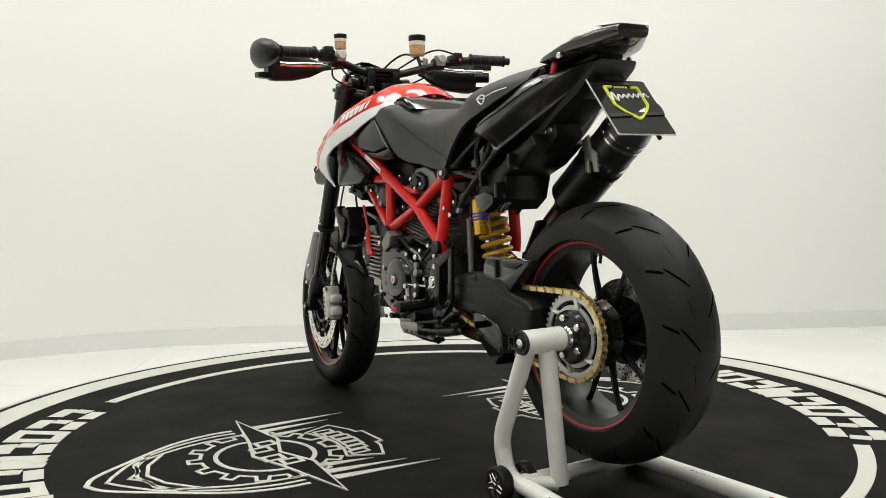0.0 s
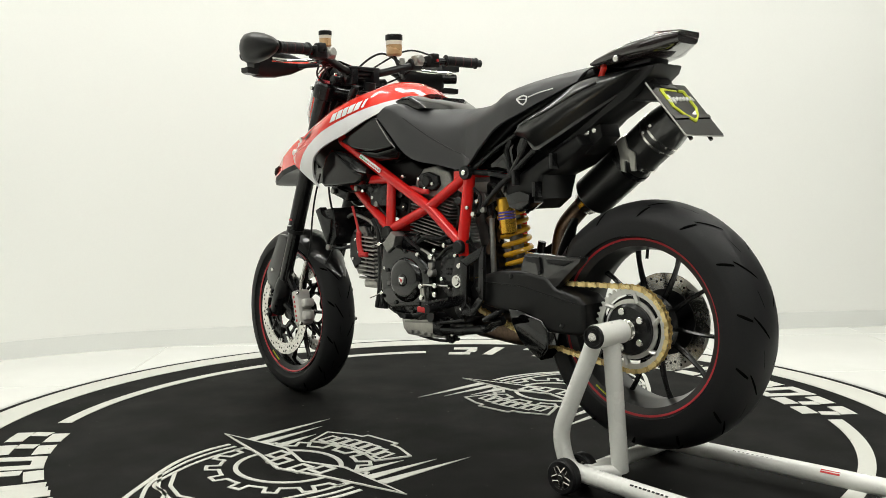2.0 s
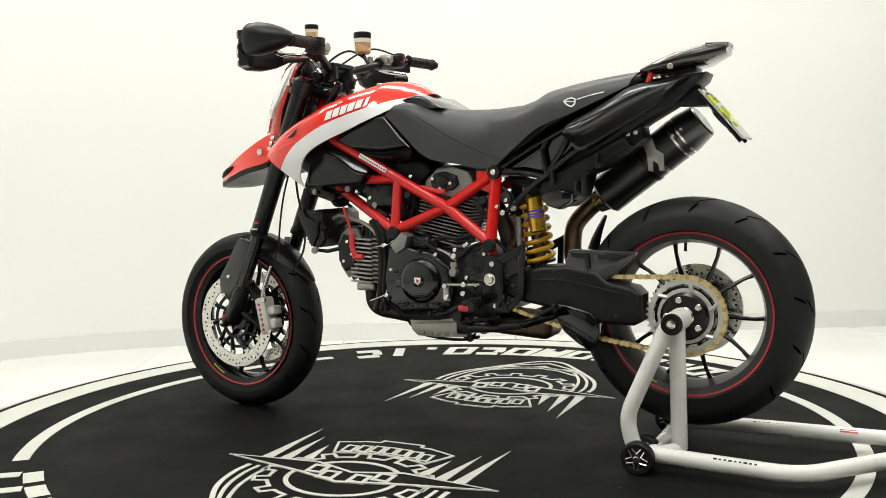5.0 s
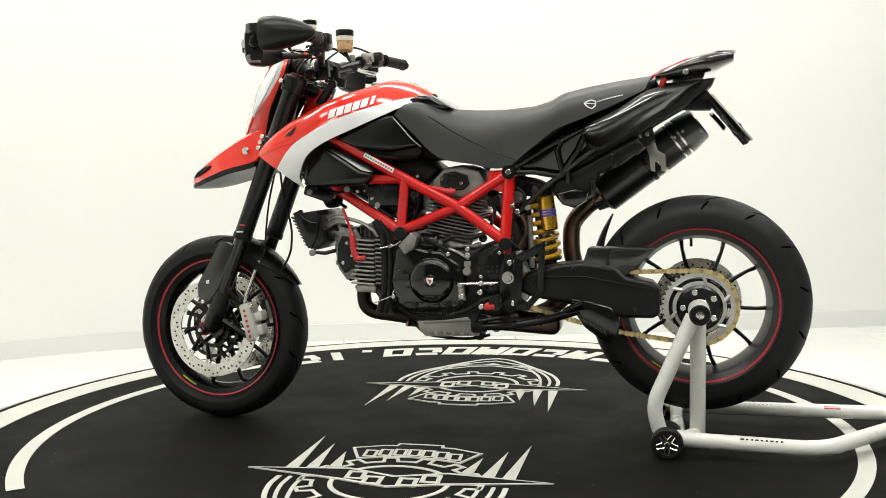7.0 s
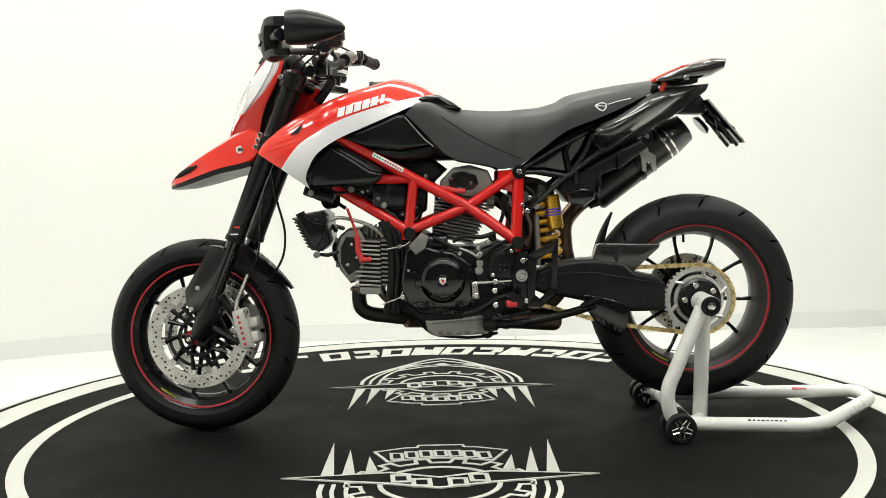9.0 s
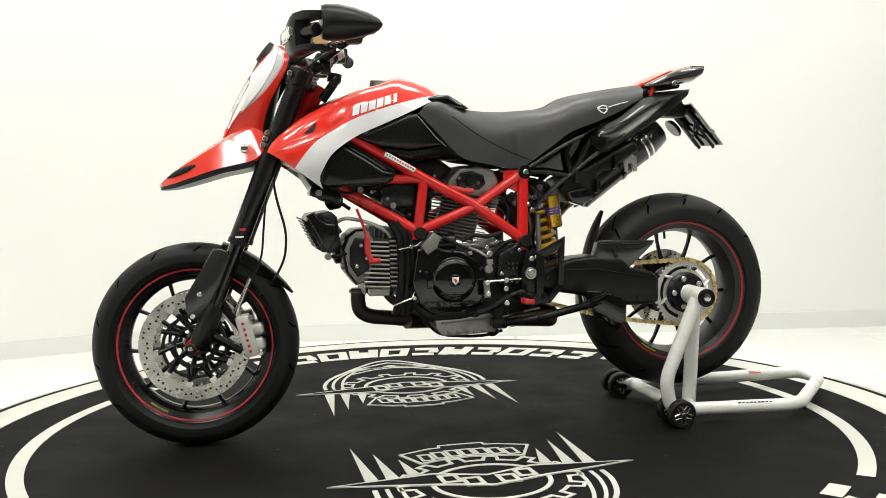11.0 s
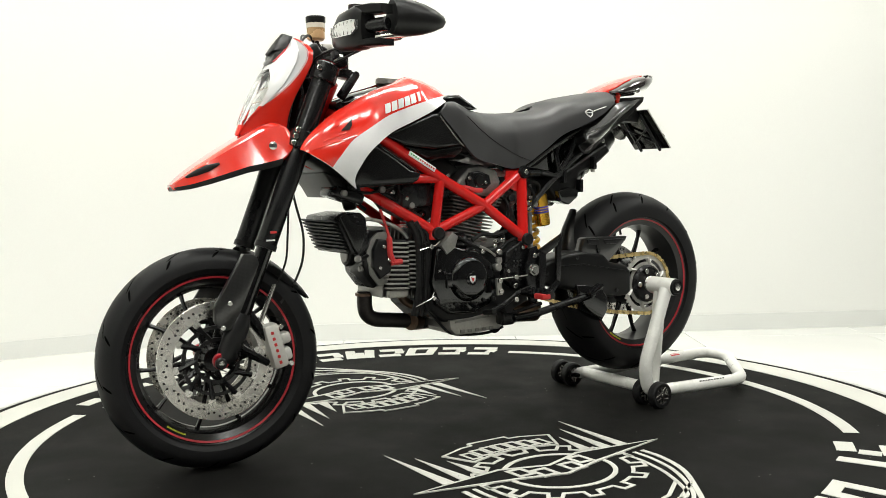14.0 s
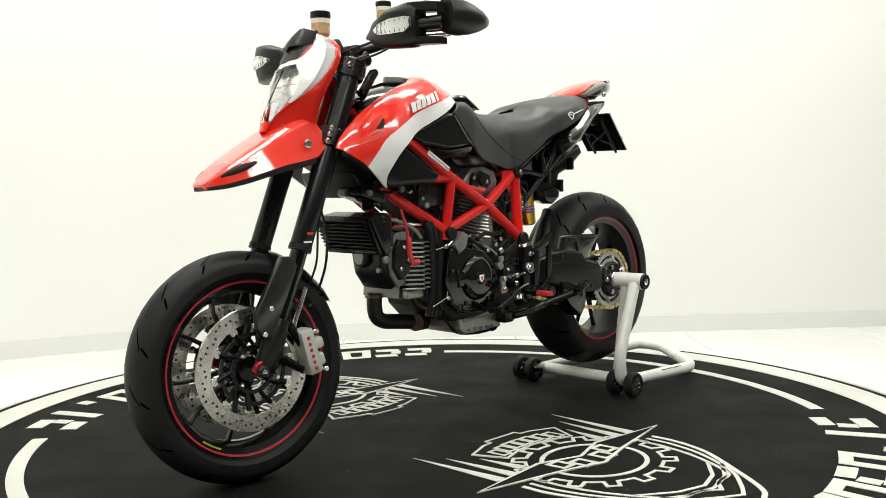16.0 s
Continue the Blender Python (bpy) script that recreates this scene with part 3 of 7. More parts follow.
def wheel(name, x, z, r, w, rim_w, n_spokes, phase, label, xf):
    h = rim_w / 2
    rim = lathe([(0.196, -h + 0.012), (0.214, -h + 0.004), (0.222, -h), (0.2225, -h + 0.004), (0.211, -h + 0.012), (0.190, -0.01), (0.190, 0.01), (0.211, h - 0.012), (0.2225, h - 0.004), (0.222, h), (0.214, h - 0.004), (0.196, h - 0.012), (0.184, 0.012), (0.184, -0.012)], x, z, 80)
    wh = part(name, rim, M_RIMGREY if name == "rear_wheel" else M_RIM, bike, label, xf)
    part("tyre", lathe(tyre_profile(r, w, 0.2215, h - 0.002), x, z, 96, False), M_RUBBER, wh, "black road tyre", xf)
    for s in (-1, 1):
        part("rim_stripe", lathe([(0.2115, s * (h - 0.0028)), (0.2165, s * (h - 0.0006)), (0.2165, s * (h + 0.0004)), (0.2115, s * (h - 0.0016))], x, z, 80), M_STRIPE, wh, "thin red rim stripe", xf)
    for k in range(n_spokes):
        a = phase + 2 * math.pi * k / n_spokes
        part("spoke", spoke(x, z, a, 0.03, 0.192, 0.0, 0.0, 0.0082, 0.0044, 0.05 * (1 if k % 2 else -1)), M_RIM, wh, xf=xf)
    part("hub", lathe([(0.0, -0.05), (0.030, -0.05), (0.034, -0.04), (0.040, -0.02), (0.040, 0.02), (0.034, 0.04), (0.030, 0.05), (0.0, 0.05)], x, z, 32, False), M_RIM, wh, xf=xf)
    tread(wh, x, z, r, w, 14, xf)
    # small yellow maker's plate, unreadable
    for i in range(7):
        a = radians(232 + i * 2.2)
        part("rim_decal", box((x + 0.2035 * math.cos(a), -h + 0.0065, z + 0.2035 * math.sin(a)), (0.006, 0.002, 0.004), 0, Matrix.Rotation(-a - math.pi / 2, 3, "Y")), M_YELLOW, wh, xf=xf)
    return wh


def disc(parent, x, z, y, r0, r1, xf, holes=30, thick=0.005):
    d = part("brake_disc", lathe([(r0, -thick / 2), (r1 - 0.0008, -thick / 2), (r1, -thick / 2 + 0.0008), (r1, thick / 2 - 0.0008), (r1 - 0.0008, thick / 2), (r0, thick / 2)], x, z, 96, True, y), M_DISC, parent, "drilled steel brake disc", xf)
    # solid dark pegs, coloured for the shade inside the drilled holes
    bm = bmesh.new()
    for k in range(holes):
        for j in range(2):
            a = 2 * math.pi * (k + (j * 0.5)) / holes
            rr = r0 + (r1 - r0) * (0.34 + 0.36 * ((k + j) % 3) / 2 + 0.06 * j)
            bm = merged(bm, tube([(x + rr * math.cos(a), y - thick / 2 - 0.0003, z + rr * math.sin(a)), (x + rr * math.cos(a), y + thick / 2 + 0.0003, z + rr * math.sin(a))], 0.0033, 7))
    tagged(part("drill_hole_shade", bm, M_HOLESHADE, d, xf=xf), kind="stuff")
    return d


def build_wheels():
    x, z = AXLE_F
    fw = wheel("front_wheel", x, z, 0.2895, 0.113, 0.090, 10, 0.07, "black ten-spoke front wheel", STEER)
    for s in (-1, 1):
        y = s * 0.066
        disc(fw, x, z, y, 0.113, 0.1530, STEER)
        part("disc_carrier", lathe([(0.050, -0.003), (0.060, -0.003), (0.060, 0.003), (0.050, 0.003)], x, z, 40, True, y + s * 0.001), M_BLACKM, fw, xf=STEER)
        part("carrier_ring", lathe([(0.082, -0.0025), (0.091, -0.0025), (0.091, 0.0025), (0.082, 0.0025)], x, z, 48, True, y), M_BLACKM, fw, xf=STEER)
        for k in range(10):
            a = 2 * math.pi * k / 10 + 0.15
            p, q = (x + 0.054 * math.cos(a - 0.22), y, z + 0.054 * math.sin(a - 0.22)), (x + 0.100 * math.cos(a), y, z + 0.100 * math.sin(a))
            part("carrier_arm", tube([p, q], [0.0055, 0.0075], 8, 1.0), M_BLACKM, fw, xf=STEER)
            c = Vector((x + 0.106 * math.cos(a), y, z + 0.106 * math.sin(a)))
            part("bobbin", merged(lathe([(0.0045, -0.0045), (0.0095, -0.0045), (0.0095, 0.0045), (0.0045, 0.0045)], c.x, c.z, 18, True, y), cyl(c + Vector((0, -0.002, 0)), c + Vector((0, 0.002, 0)), 0.005, 10)), M_CHROME, fw, "round steel disc bobbin", STEER)
    x, z = AXLE_R
    rw = wheel("rear_wheel", x, z, 0.3055, 0.177, 0.148, 10, -0.06, "dark grey ten-spoke rear wheel", None)
    disc(rw, x, z, 0.052, 0.080, 0.122, None, 24)
    part("disc_carrier", lathe([(0.03, 0.046), (0.082, 0.048), (0.082, 0.056), (0.03, 0.056)], x, z, 40), M_BLACKM, rw)
    part("cush_drive", lathe([(0.0, -0.118), (0.055, -0.118), (0.062, -0.112), (0.062, -0.06), (0.078, -0.05), (0.078, -0.02), (0.0, -0.02)], x, z, 48, False), M_BLACKM, rw, "black sprocket carrier")
    part("wheel_nut", lathe([(0.0, -0.128), (0.022, -0.128), (0.026, -0.124), (0.026, -0.116), (0.0, -0.116)], x, z, 24, False), M_CHROME, rw)
    # toothed sprocket with slots
    bm = bmesh.new()
    n = 42
    outline = []
    for k in range(n):
        a = 2 * math.pi * k / n
        for da, rr in ((-0.3, 0.096), (-0.12, 0.1025), (0.12, 0.1025), (0.3, 0.096)):
            outline.append((x + rr * math.cos(a + da * 2 * math.pi / n), z + rr * math.sin(a + da * 2 * math.pi / n)))
    ring_in = [(x + 0.083 * math.cos(2 * math.pi * i / len(outline) - 0.045), z + 0.083 * math.sin(2 * math.pi * i / len(outline) - 0.045)) for i in range(len(outline))]
    va = [[bm.verts.new((px, yy, pz)) for px, pz in loop] for loop, yy in ((outline, -0.103), (ring_in, -0.103), (ring_in, -0.098), (outline, -0.098))]
    for i in range(len(outline)):
        j = (i + 1) % len(outline)
        for a in range(4):
            b = (a + 1) % 4
            bm.faces.new((va[a][i], va[a][j], va[b][j], va[b][i]))
    sp = part("sprocket", bm, M_SPROCKET, rw, "silver toothed rear sprocket")
    part("sprocket_ring", lathe([(0.062, -0.1025), (0.072, -0.1025), (0.072, -0.098), (0.062, -0.098)], x, z, 60), M_SPROCKET, sp)
    for k in range(6):
        a = 2 * math.pi * k / 6 + 0.25
        arm = [(x + r * math.cos(a + d), -0.1005, z + r * math.sin(a + d)) for r, d in ((0.066, 0), (0.087, 0.16))]
        part("sprocket_arm", tube(arm, 0.0055, 6, 1.8), M_SPROCKET, sp)
    for k in range(5):
        a = 2 * math.pi * k / 5 + 0.62
        part("sprocket_bolt", bolt((x + 0.045 * math.cos(a), -0.117, z + 0.045 * math.sin(a)), 0.009, 0.009), M_CHROME, rw)
    part("valve", cyl((x - 0.02, 0, z + 0.184), (x - 0.02, -0.004, z + 0.160), 0.004, 8), M_BLACKP, rw)


build_wheels()


# chain: front sprocket to rear sprocket, both runs and the wrap
def build_chain():
    cx, cz = AXLE_R
    fx, fz, fr, rr = 0.235, 0.435, 0.036, 0.101
    path = []
    d = Vector((cx - fx, cz - fz))
    L = d.length
    base = math.atan2(d.y, d.x)
    k = math.asin((rr - fr) / L)
    up_a, dn_a = base + math.pi / 2 + k, base - math.pi / 2 - k
    a, b = Vector((fx + fr * math.cos(up_a), fz + fr * math.sin(up_a))), Vector((cx + rr * math.cos(up_a), cz + rr * math.sin(up_a)))
    pitch = 0.0159
    n = int((b - a).length / pitch)
    path += [a.lerp(b, i / n) for i in range(n)]
    arc = up_a - dn_a
    m = int(rr * arc / pitch)
    path += [Vector((cx + rr * math.cos(up_a - arc * i / m), cz + rr * math.sin(up_a - arc * i / m))) for i in range(m)]
    a, b = Vector((cx + rr * math.cos(dn_a), cz + rr * math.sin(dn_a))), Vector((fx + fr * math.cos(dn_a), fz + fr * math.sin(dn_a)))
    path += [a.lerp(b, i / n) + Vector((0, -0.018 * math.sin(math.pi * i / n))) for i in range(n + 1)]
    plates, inner = bmesh.new(), bmesh.new()
    for i in range(len(path) - 1):
        p, q = path[i], path[i + 1]
        mid, ang = (p + q) / 2, math.atan2(q.y - p.y, q.x - p.x)
        off = 0.0085 if i % 2 else 0.0060
        rot = Matrix.Translation((mid.x, 0, mid.y)) @ Matrix.Rotation(-ang, 4, "Y")
        out = []
        for kk in range(12):
            t = 2 * math.pi * kk / 12
            sx, sz = math.cos(t), math.sin(t)
            out.append((sx * 0.0052 + (0.0068 if sx > 0 else -0.0068) * (abs(sx) > 0.1), sz * (0.0074 if abs(sx) > 0.3 else 0.0046)))
        for s in (-1, 1):
            pr = prism(out, s * off - 0.0009, s * off + 0.0009, 0)
            pr.transform(Matrix.Translation((0, -0.1005, 0)) @ rot)
            if i % 2:
                plates = merged(plates, pr)
            else:
                inner = merged(inner, pr)
        plates = merged(plates, cyl((p.x, -0.110, p.y), (p.x, -0.091, p.y), 0.0036, 6))
    ch = tagged(part("drive_chain", plates, M_CHAIN, bike, "gold roller chain"), kind="stuff")
    tagged(part("chain_core", inner, M_CHAIND, ch), kind="stuff")


build_chain()


# ------------------------------------------------------------------ trellis frame
def build_frame():
    A, B, C, D, E_, G_ = (-0.275, -0.135, 0.870), (0.089, -0.118, 0.666), (-0.083, -0.114, 0.597), (0.226, -0.126, 0.566), (0.238, -0.104, 0.762), (-0.064, -0.122, 0.748)
    head = (-0.37, -0.035, 0.93)
    low = (-0.355, -0.06, 0.762)
    runs = [([head, A, G_, B, D], 0.0155), ([C, (0.01, -0.117, 0.634), B, E_], 0.0145), ([G_, C], 0.0145), ([C, low, (-0.43, -0.02, 0.80)], 0.0150),
            ([(-0.20, -0.11, 0.748), G_], 0.0135), ([E_, (0.232, -0.115, 0.66), D, (0.226, -0.122, 0.535)], 0.0165), ([C, (-0.083, -0.112, 0.575)], 0.02)]
    main = None
    for path, r in runs:
        for flip in (False, True):
            bm = tube(rounded(path, 0.02, 3), r, 14)
            if flip:
                bm.transform(Matrix.Diagonal((1, -1, 1, 1)))
            if main is None:
                main = part("trellis_frame", bm, M_REDF, bike, "red painted tubular trellis frame")
            else:
                part("frame_tube", bm, M_REDF, main)
    part("steering_head", cyl(FORK_LOW.lerp(FORK_TOP, 0.74) + Vector((0.034, 0, 0)), FORK_TOP + Vector((0.03, 0, -0.04)), 0.033, 20), M_REDF, main)
    for y in (0, 1):
        g = prism([(0.178, 0.767), (0.235, 0.769), (0.246, 0.74), (0.229, 0.701), (0.206, 0.708), (0.177, 0.722)], -0.108, -0.100, 0.002)
        part("frame_gusset", mirrored(g) if y else g, M_REDF, main)
    part("cross_tube", cyl((0.238, -0.10, 0.762), (0.238, 0.10, 0.762), 0.014), M_REDF, main)
    part("cross_tube", cyl((-0.083, -0.11, 0.597), (-0.083, 0.11, 0.597), 0.014), M_REDF, main)
    for p in (C, D):
        part("frame_plug", lathe([(0.0, -0.014), (0.016, -0.014), (0.019, -0.010), (0.019, 0.0), (0.0, 0.0)], p[0] + 0.004, p[2] - 0.006, 24, False, p[1] - 0.012), M_BLACKP, main, "black rubber plug")
    part("frame_bolt", lathe([(0.0, -0.012), (0.018, -0.012), (0.02, -0.008), (0.02, 0.0), (0.0, 0.0)], E_[0], E_[2], 24, False, -0.116), M_BLACKM, main)
    part("frame_bolt", bolt((E_[0], -0.127, E_[2]), 0.008, 0.006), M_CHROME, main)
    part("frame_bolt", bolt((0.247, -0.126, 0.667), 0.006, 0.005), M_CHROME, main)
    # long label on the upper tube: unreadable, so plain bars
    d = (Vector(B) - Vector(A)).normalized()
    rot = Matrix(((d.x, 0, -d.z), (d.y, 1, 0), (d.z, 0, d.x)))
    base = Vector(A) + d * 0.16
    part("frame_label", box(base + Vector((0, -0.0142, 0.004)), (0.098, 0.005, 0.013), 0.001, rot), M_DECAL, main, "pale strip label")
    for i in range(11):
        part("label_bar", box(base + d * (-0.042 + i * 0.0084) + Vector((0, -0.0168, 0.004)), (0.0052, 0.0012, 0.0048), 0, rot), M_GREENDECAL if i < 4 else M_REDDECAL, main)
    return main


frame_main = build_frame()


M_CALIPER = material("silver_anodised", (0.62, 0.61, 0.57), rough=0.4, metal=0.4, vary=0.06)


# ------------------------------------------------------------------ fork, clamps, brakes
def on_fork(f, y=0.0, off=0.0):
    """A point on the fork's line: f from the axle end to the top, off ahead of it."""
    p = FORK_LOW.lerp(FORK_TOP, f)
    return Vector((p.x - off * FORK_DIR.z, y, p.z + off * FORK_DIR.x))


def build_fork():
    for s in (-1, 1):
        y = s * 0.099
        leg = part("fork_leg", tube([on_fork(f, y) for f in (0.365, 0.37, 0.55, 0.62, 0.70, 0.985, 0.99)], [0.026, 0.0275, 0.0275, 0.0285, 0.0275, 0.0275, 0.024], 24), M_BLACKM, bike, "black upside-down fork leg", STEER)
        part("slider", cyl(on_fork(0.05, y), on_fork(0.37, y), 0.0215, 20), M_BLACKG, leg, "dark polished fork slider", STEER)
        part("fork_foot", tube([on_fork(-0.02, y), on_fork(0.0, y), on_fork(0.10, y), on_fork(0.14, y)], [0.022, 0.029, 0.029, 0.023], 20), M_BLACKM, leg, xf=STEER)
        part("fork_cap", lathe([(0.0, 0), (0.02, 0), (0.022, 0.003), (0.010, 0.005), (0, 0.006)], 0, 0, 20, False), M_REDA, leg, "red anodised fork cap",
             STEER @ Matrix.Translation(on_fork(0.99, y)) @ FORK_DIR.to_track_quat("Y", "Z").to_matrix().to_4x4())
        part("dust_seal", tube([on_fork(0.355, y), on_fork(0.372, y)], 0.0295, 24), M_BLACKP, leg, xf=STEER)
        part("axle_clamp", cyl((AXLE_F[0], y, AXLE_F[1] + 0.004), (AXLE_F[0] + 0.0, y * 1.18, AXLE_F[1] + 0.004), 0.021, 20, 0.002), M_REDA, leg, "red anodised axle clamp", STEER)
        part("axle_nut", cyl((AXLE_F[0] - 0.004, y * 1.15, AXLE_F[1]), (AXLE_F[0] - 0.004, y * 1.32, AXLE_F[1]), 0.015, 18, 0.003), M_BLACKM, leg, xf=STEER)
        part("axle_bolt", bolt((AXLE_F[0] - 0.004, y * 1.31, AXLE_F[1]), 0.007, 0.004, (0, s, 0)), M_CHROME, leg, xf=STEER)
        # small red and white marks
        part("fork_decal", box(on_fork(0.41, y + s * 0.0275), (0.016, 0.0025, 0.006), 0.0), M_REDDECAL, leg, xf=STEER)
        part("fork_decal", box(on_fork(0.383, y + s * 0.0275), (0.022, 0.0025, 0.004), 0.0), M_DECAL, leg, xf=STEER)
        # carbon guard
        g = prism([(-0.659, 0.566), (-0.636, 0.565), (-0.622, 0.557), (-0.616, 0.539), (-0.666, 0.428), (-0.698, 0.376), (-0.718, 0.37), (-0.738, 0.397), (-0.739, 0.436)], -0.116, -0.096, 0.004)
        gm = Matrix.Diagonal((1, -s, 1, 1))
        g.transform(STEER.inverted() @ Matrix.Translation((0.004, 0, 0)))
        g.transform(gm)
        guard = part("fork_guard", g, M_CARBON, leg, "carbon fibre fork guard", STEER)
        for px, pz in [(-0.696, 0.443), (-0.716, 0.383)]:
            part("guard_bolt", bolt((px, s * 0.1165, pz), 0.007, 0.005, (0, s, 0)), M_CHROME, leg)
        # brake caliper
        c = Vector((([(-0.55, 0.316)])[0][0], s * 0.082, ([(-0.55, 0.316)])[0][1]))
        rot = Matrix.Rotation(radians(-14), 3, "Y")
        cal = part("brake_caliper", merged(box(c + Vector((-0.012, 0, 0)), (0.040, 0.052, 0.118), 0.008, rot), box(c + Vector((0.016, -0.004 * s, 0.018)), (0.030, 0.040, 0.030), 0.008, rot),
                                           box(c + Vector((0.018, -0.004 * s, -0.024)), (0.030, 0.040, 0.034), 0.008, rot)), M_CALIPER, bike, "silver radial brake caliper", STEER)
        for i in range(6):
            part("caliper_bar", box(c + rot @ Vector((-0.014, s * 0.0265, 0.040 - i * 0.016)), (0.0075, 0.002, 0.0085), 0.002, rot), M_REDDECAL, cal, xf=STEER)
        for k in (-0.052, 0.05):
            part("caliper_bolt", bolt(c + rot @ Vector((0.012, s * 0.024, k)), 0.007, 0.008, (0, s, 0)), M_CHROME, cal, xf=STEER)
        part("caliper_mount", tube([on_fork(0.16, y * 0.95), c + Vector((-0.03, 0, 0.02))], [0.014, 0.010], 8), M_BLACKM, cal, xf=STEER)
        part("caliper_mount", tube([on_fork(0.04, y * 0.95), c + Vector((-0.03, 0, -0.045))], [0.015, 0.009], 8), M_BLACKM, cal, xf=STEER)
    # clamps
    for f, nm in ((0.72, "lower_clamp"), (0.955, "upper_clamp")):
        pts = [on_fork(f, y, -0.0 if abs(y) > 0.05 else -0.03) for y in (-0.13, -0.1, -0.05, 0, 0.05, 0.1, 0.13)]
        cl = part(nm, merged(tube(pts, 0.022, 12, 1.0), *[cyl(on_fork(f - 0.03, s * 0.099), on_fork(f + 0.03, s * 0.099), 0.036, 24, 0.003) for s in (-1, 1)]), M_BLACKM, bike, "black machined fork clamp", STEER)
        for s in (-1, 1):
            for k in (-0.022, 0.0, 0.022) if nm == "lower_clamp" else (0,):
                p = on_fork(f + k, s * 0.130, 0.028)
                part("clamp_bolt", bolt(p, 0.0075, 0.006, (0, s, 0)), M_CHROME, cl, xf=STEER)
    # front mudguard behind the fork
    cx, cz = AXLE_F
    bm = bmesh.new()
    rows = []
    for i in range(15):
        a = radians(74 - i * 3.4)
        r = 0.300 + 0.009 * max(0, i - 9) / 5
        wd = 0.064 if i < 7 else 0.064 - 0.052 * ((i - 7) / 7) ** 1.3
        row = []
        for k in range(9):
            t = -1 + k / 4
            rr = r - 0.034 * abs(t) ** 2.4 * wd / 0.064
            row.append(bm.verts.new((cx + rr * math.cos(a), t * wd, cz + rr * math.sin(a))))
        rows.append(row)
    for a, b in zip(rows, rows[1:]):
        for k in range(8):
            bm.faces.new((a[k], a[k + 1], b[k + 1], b[k]))
    bmesh.ops.solidify(bm, geom=bm.faces[:], thickness=0.003)
    part("front_mudguard", bm, M_CARBON, bike, "short carbon front mudguard", STEER)


build_fork()


# ------------------------------------------------------------------ bodywork
def lerp_table(table, x):
    if x <= table[0][0]:
        return table[0][1]
    for (a, va), (b, vb) in zip(table, table[1:]):
        if x <= b:
            return va + (vb - va) * (x - a) / (b - a)
    return table[-1][1]


TANK_TOP = [(-0.503, 0.828), (-0.491, 0.85), (-0.459, 0.881), (-0.41, 0.918), (-0.361, 0.945)] + [(-0.302, 0.975), (-0.237, 1.001), (-0.188, 1.016)] + [(-0.128, 1.038), (-0.078, 1.036), (-0.037, 1.022), (0.001, 0.998)]
TANK_W = [(-0.52, 0.170), (-0.45, 0.196), (-0.30, 0.208), (-0.20, 0.186), (-0.10, 0.160), (0.06, 0.135)]
TANK_IN = [(-0.52, 0.150), (-0.42, 0.135), (-0.30, 0.112), (-0.20, 0.085), (-0.13, 0.040), (-0.07, 0.0), (0.10, 0.0)]
TANK_RW = [(-0.432, 0.782), (-0.414, 0.808), (-0.378, 0.85), (-0.33, 0.881), (-0.265, 0.916), (-0.186, 0.944), (-0.106, 0.967), (-0.051, 0.98), (-0.002, 0.984)]
TANK_WB = [(-0.356, 0.725), (-0.365, 0.752), (-0.356, 0.78), (-0.328, 0.823), (-0.267, 0.865), (-0.187, 0.9), (-0.107, 0.934), (-0.043, 0.963), (0.004, 0.976)]


def tank_depth(x, z):
    top = lerp_table(TANK_TOP, x)
    w, inner = lerp_table(TANK_W, x), lerp_table(TANK_IN, x)
    u = min(1.0, max(0.0, (z - (top - 0.17)) / 0.17))
    tuck = 0.034 * min(1.0, max(0.0, (0.83 - z) / 0.10)) ** 1.5 + lerp_table([(-0.33, 0.0), (-0.22, 0.022), (-0.1, 0.0)], x) * min(1.0, max(0.0, (0.96 - z) / 0.09))
    return inner + (w - inner) * math.sqrt(max(0.0, 1 - u ** 2.4)) - tuck


def decal_on(depth, pts, lift, parent, mat, name):
    """A flat mark that follows a body surface; pts in x and z."""
    bm = bmesh.new()
    f = bm.faces.new([bm.verts.new((x, 0, z)) for x, z in pts])
    bmesh.ops.subdivide_edges(bm, edges=bm.edges[:], cuts=5, use_grid_fill=True)
    for v in bm.verts:
        v.co.y = -(depth(v.co.x, v.co.z) + lift)
    part(name, bm, mat, parent, flat=True)


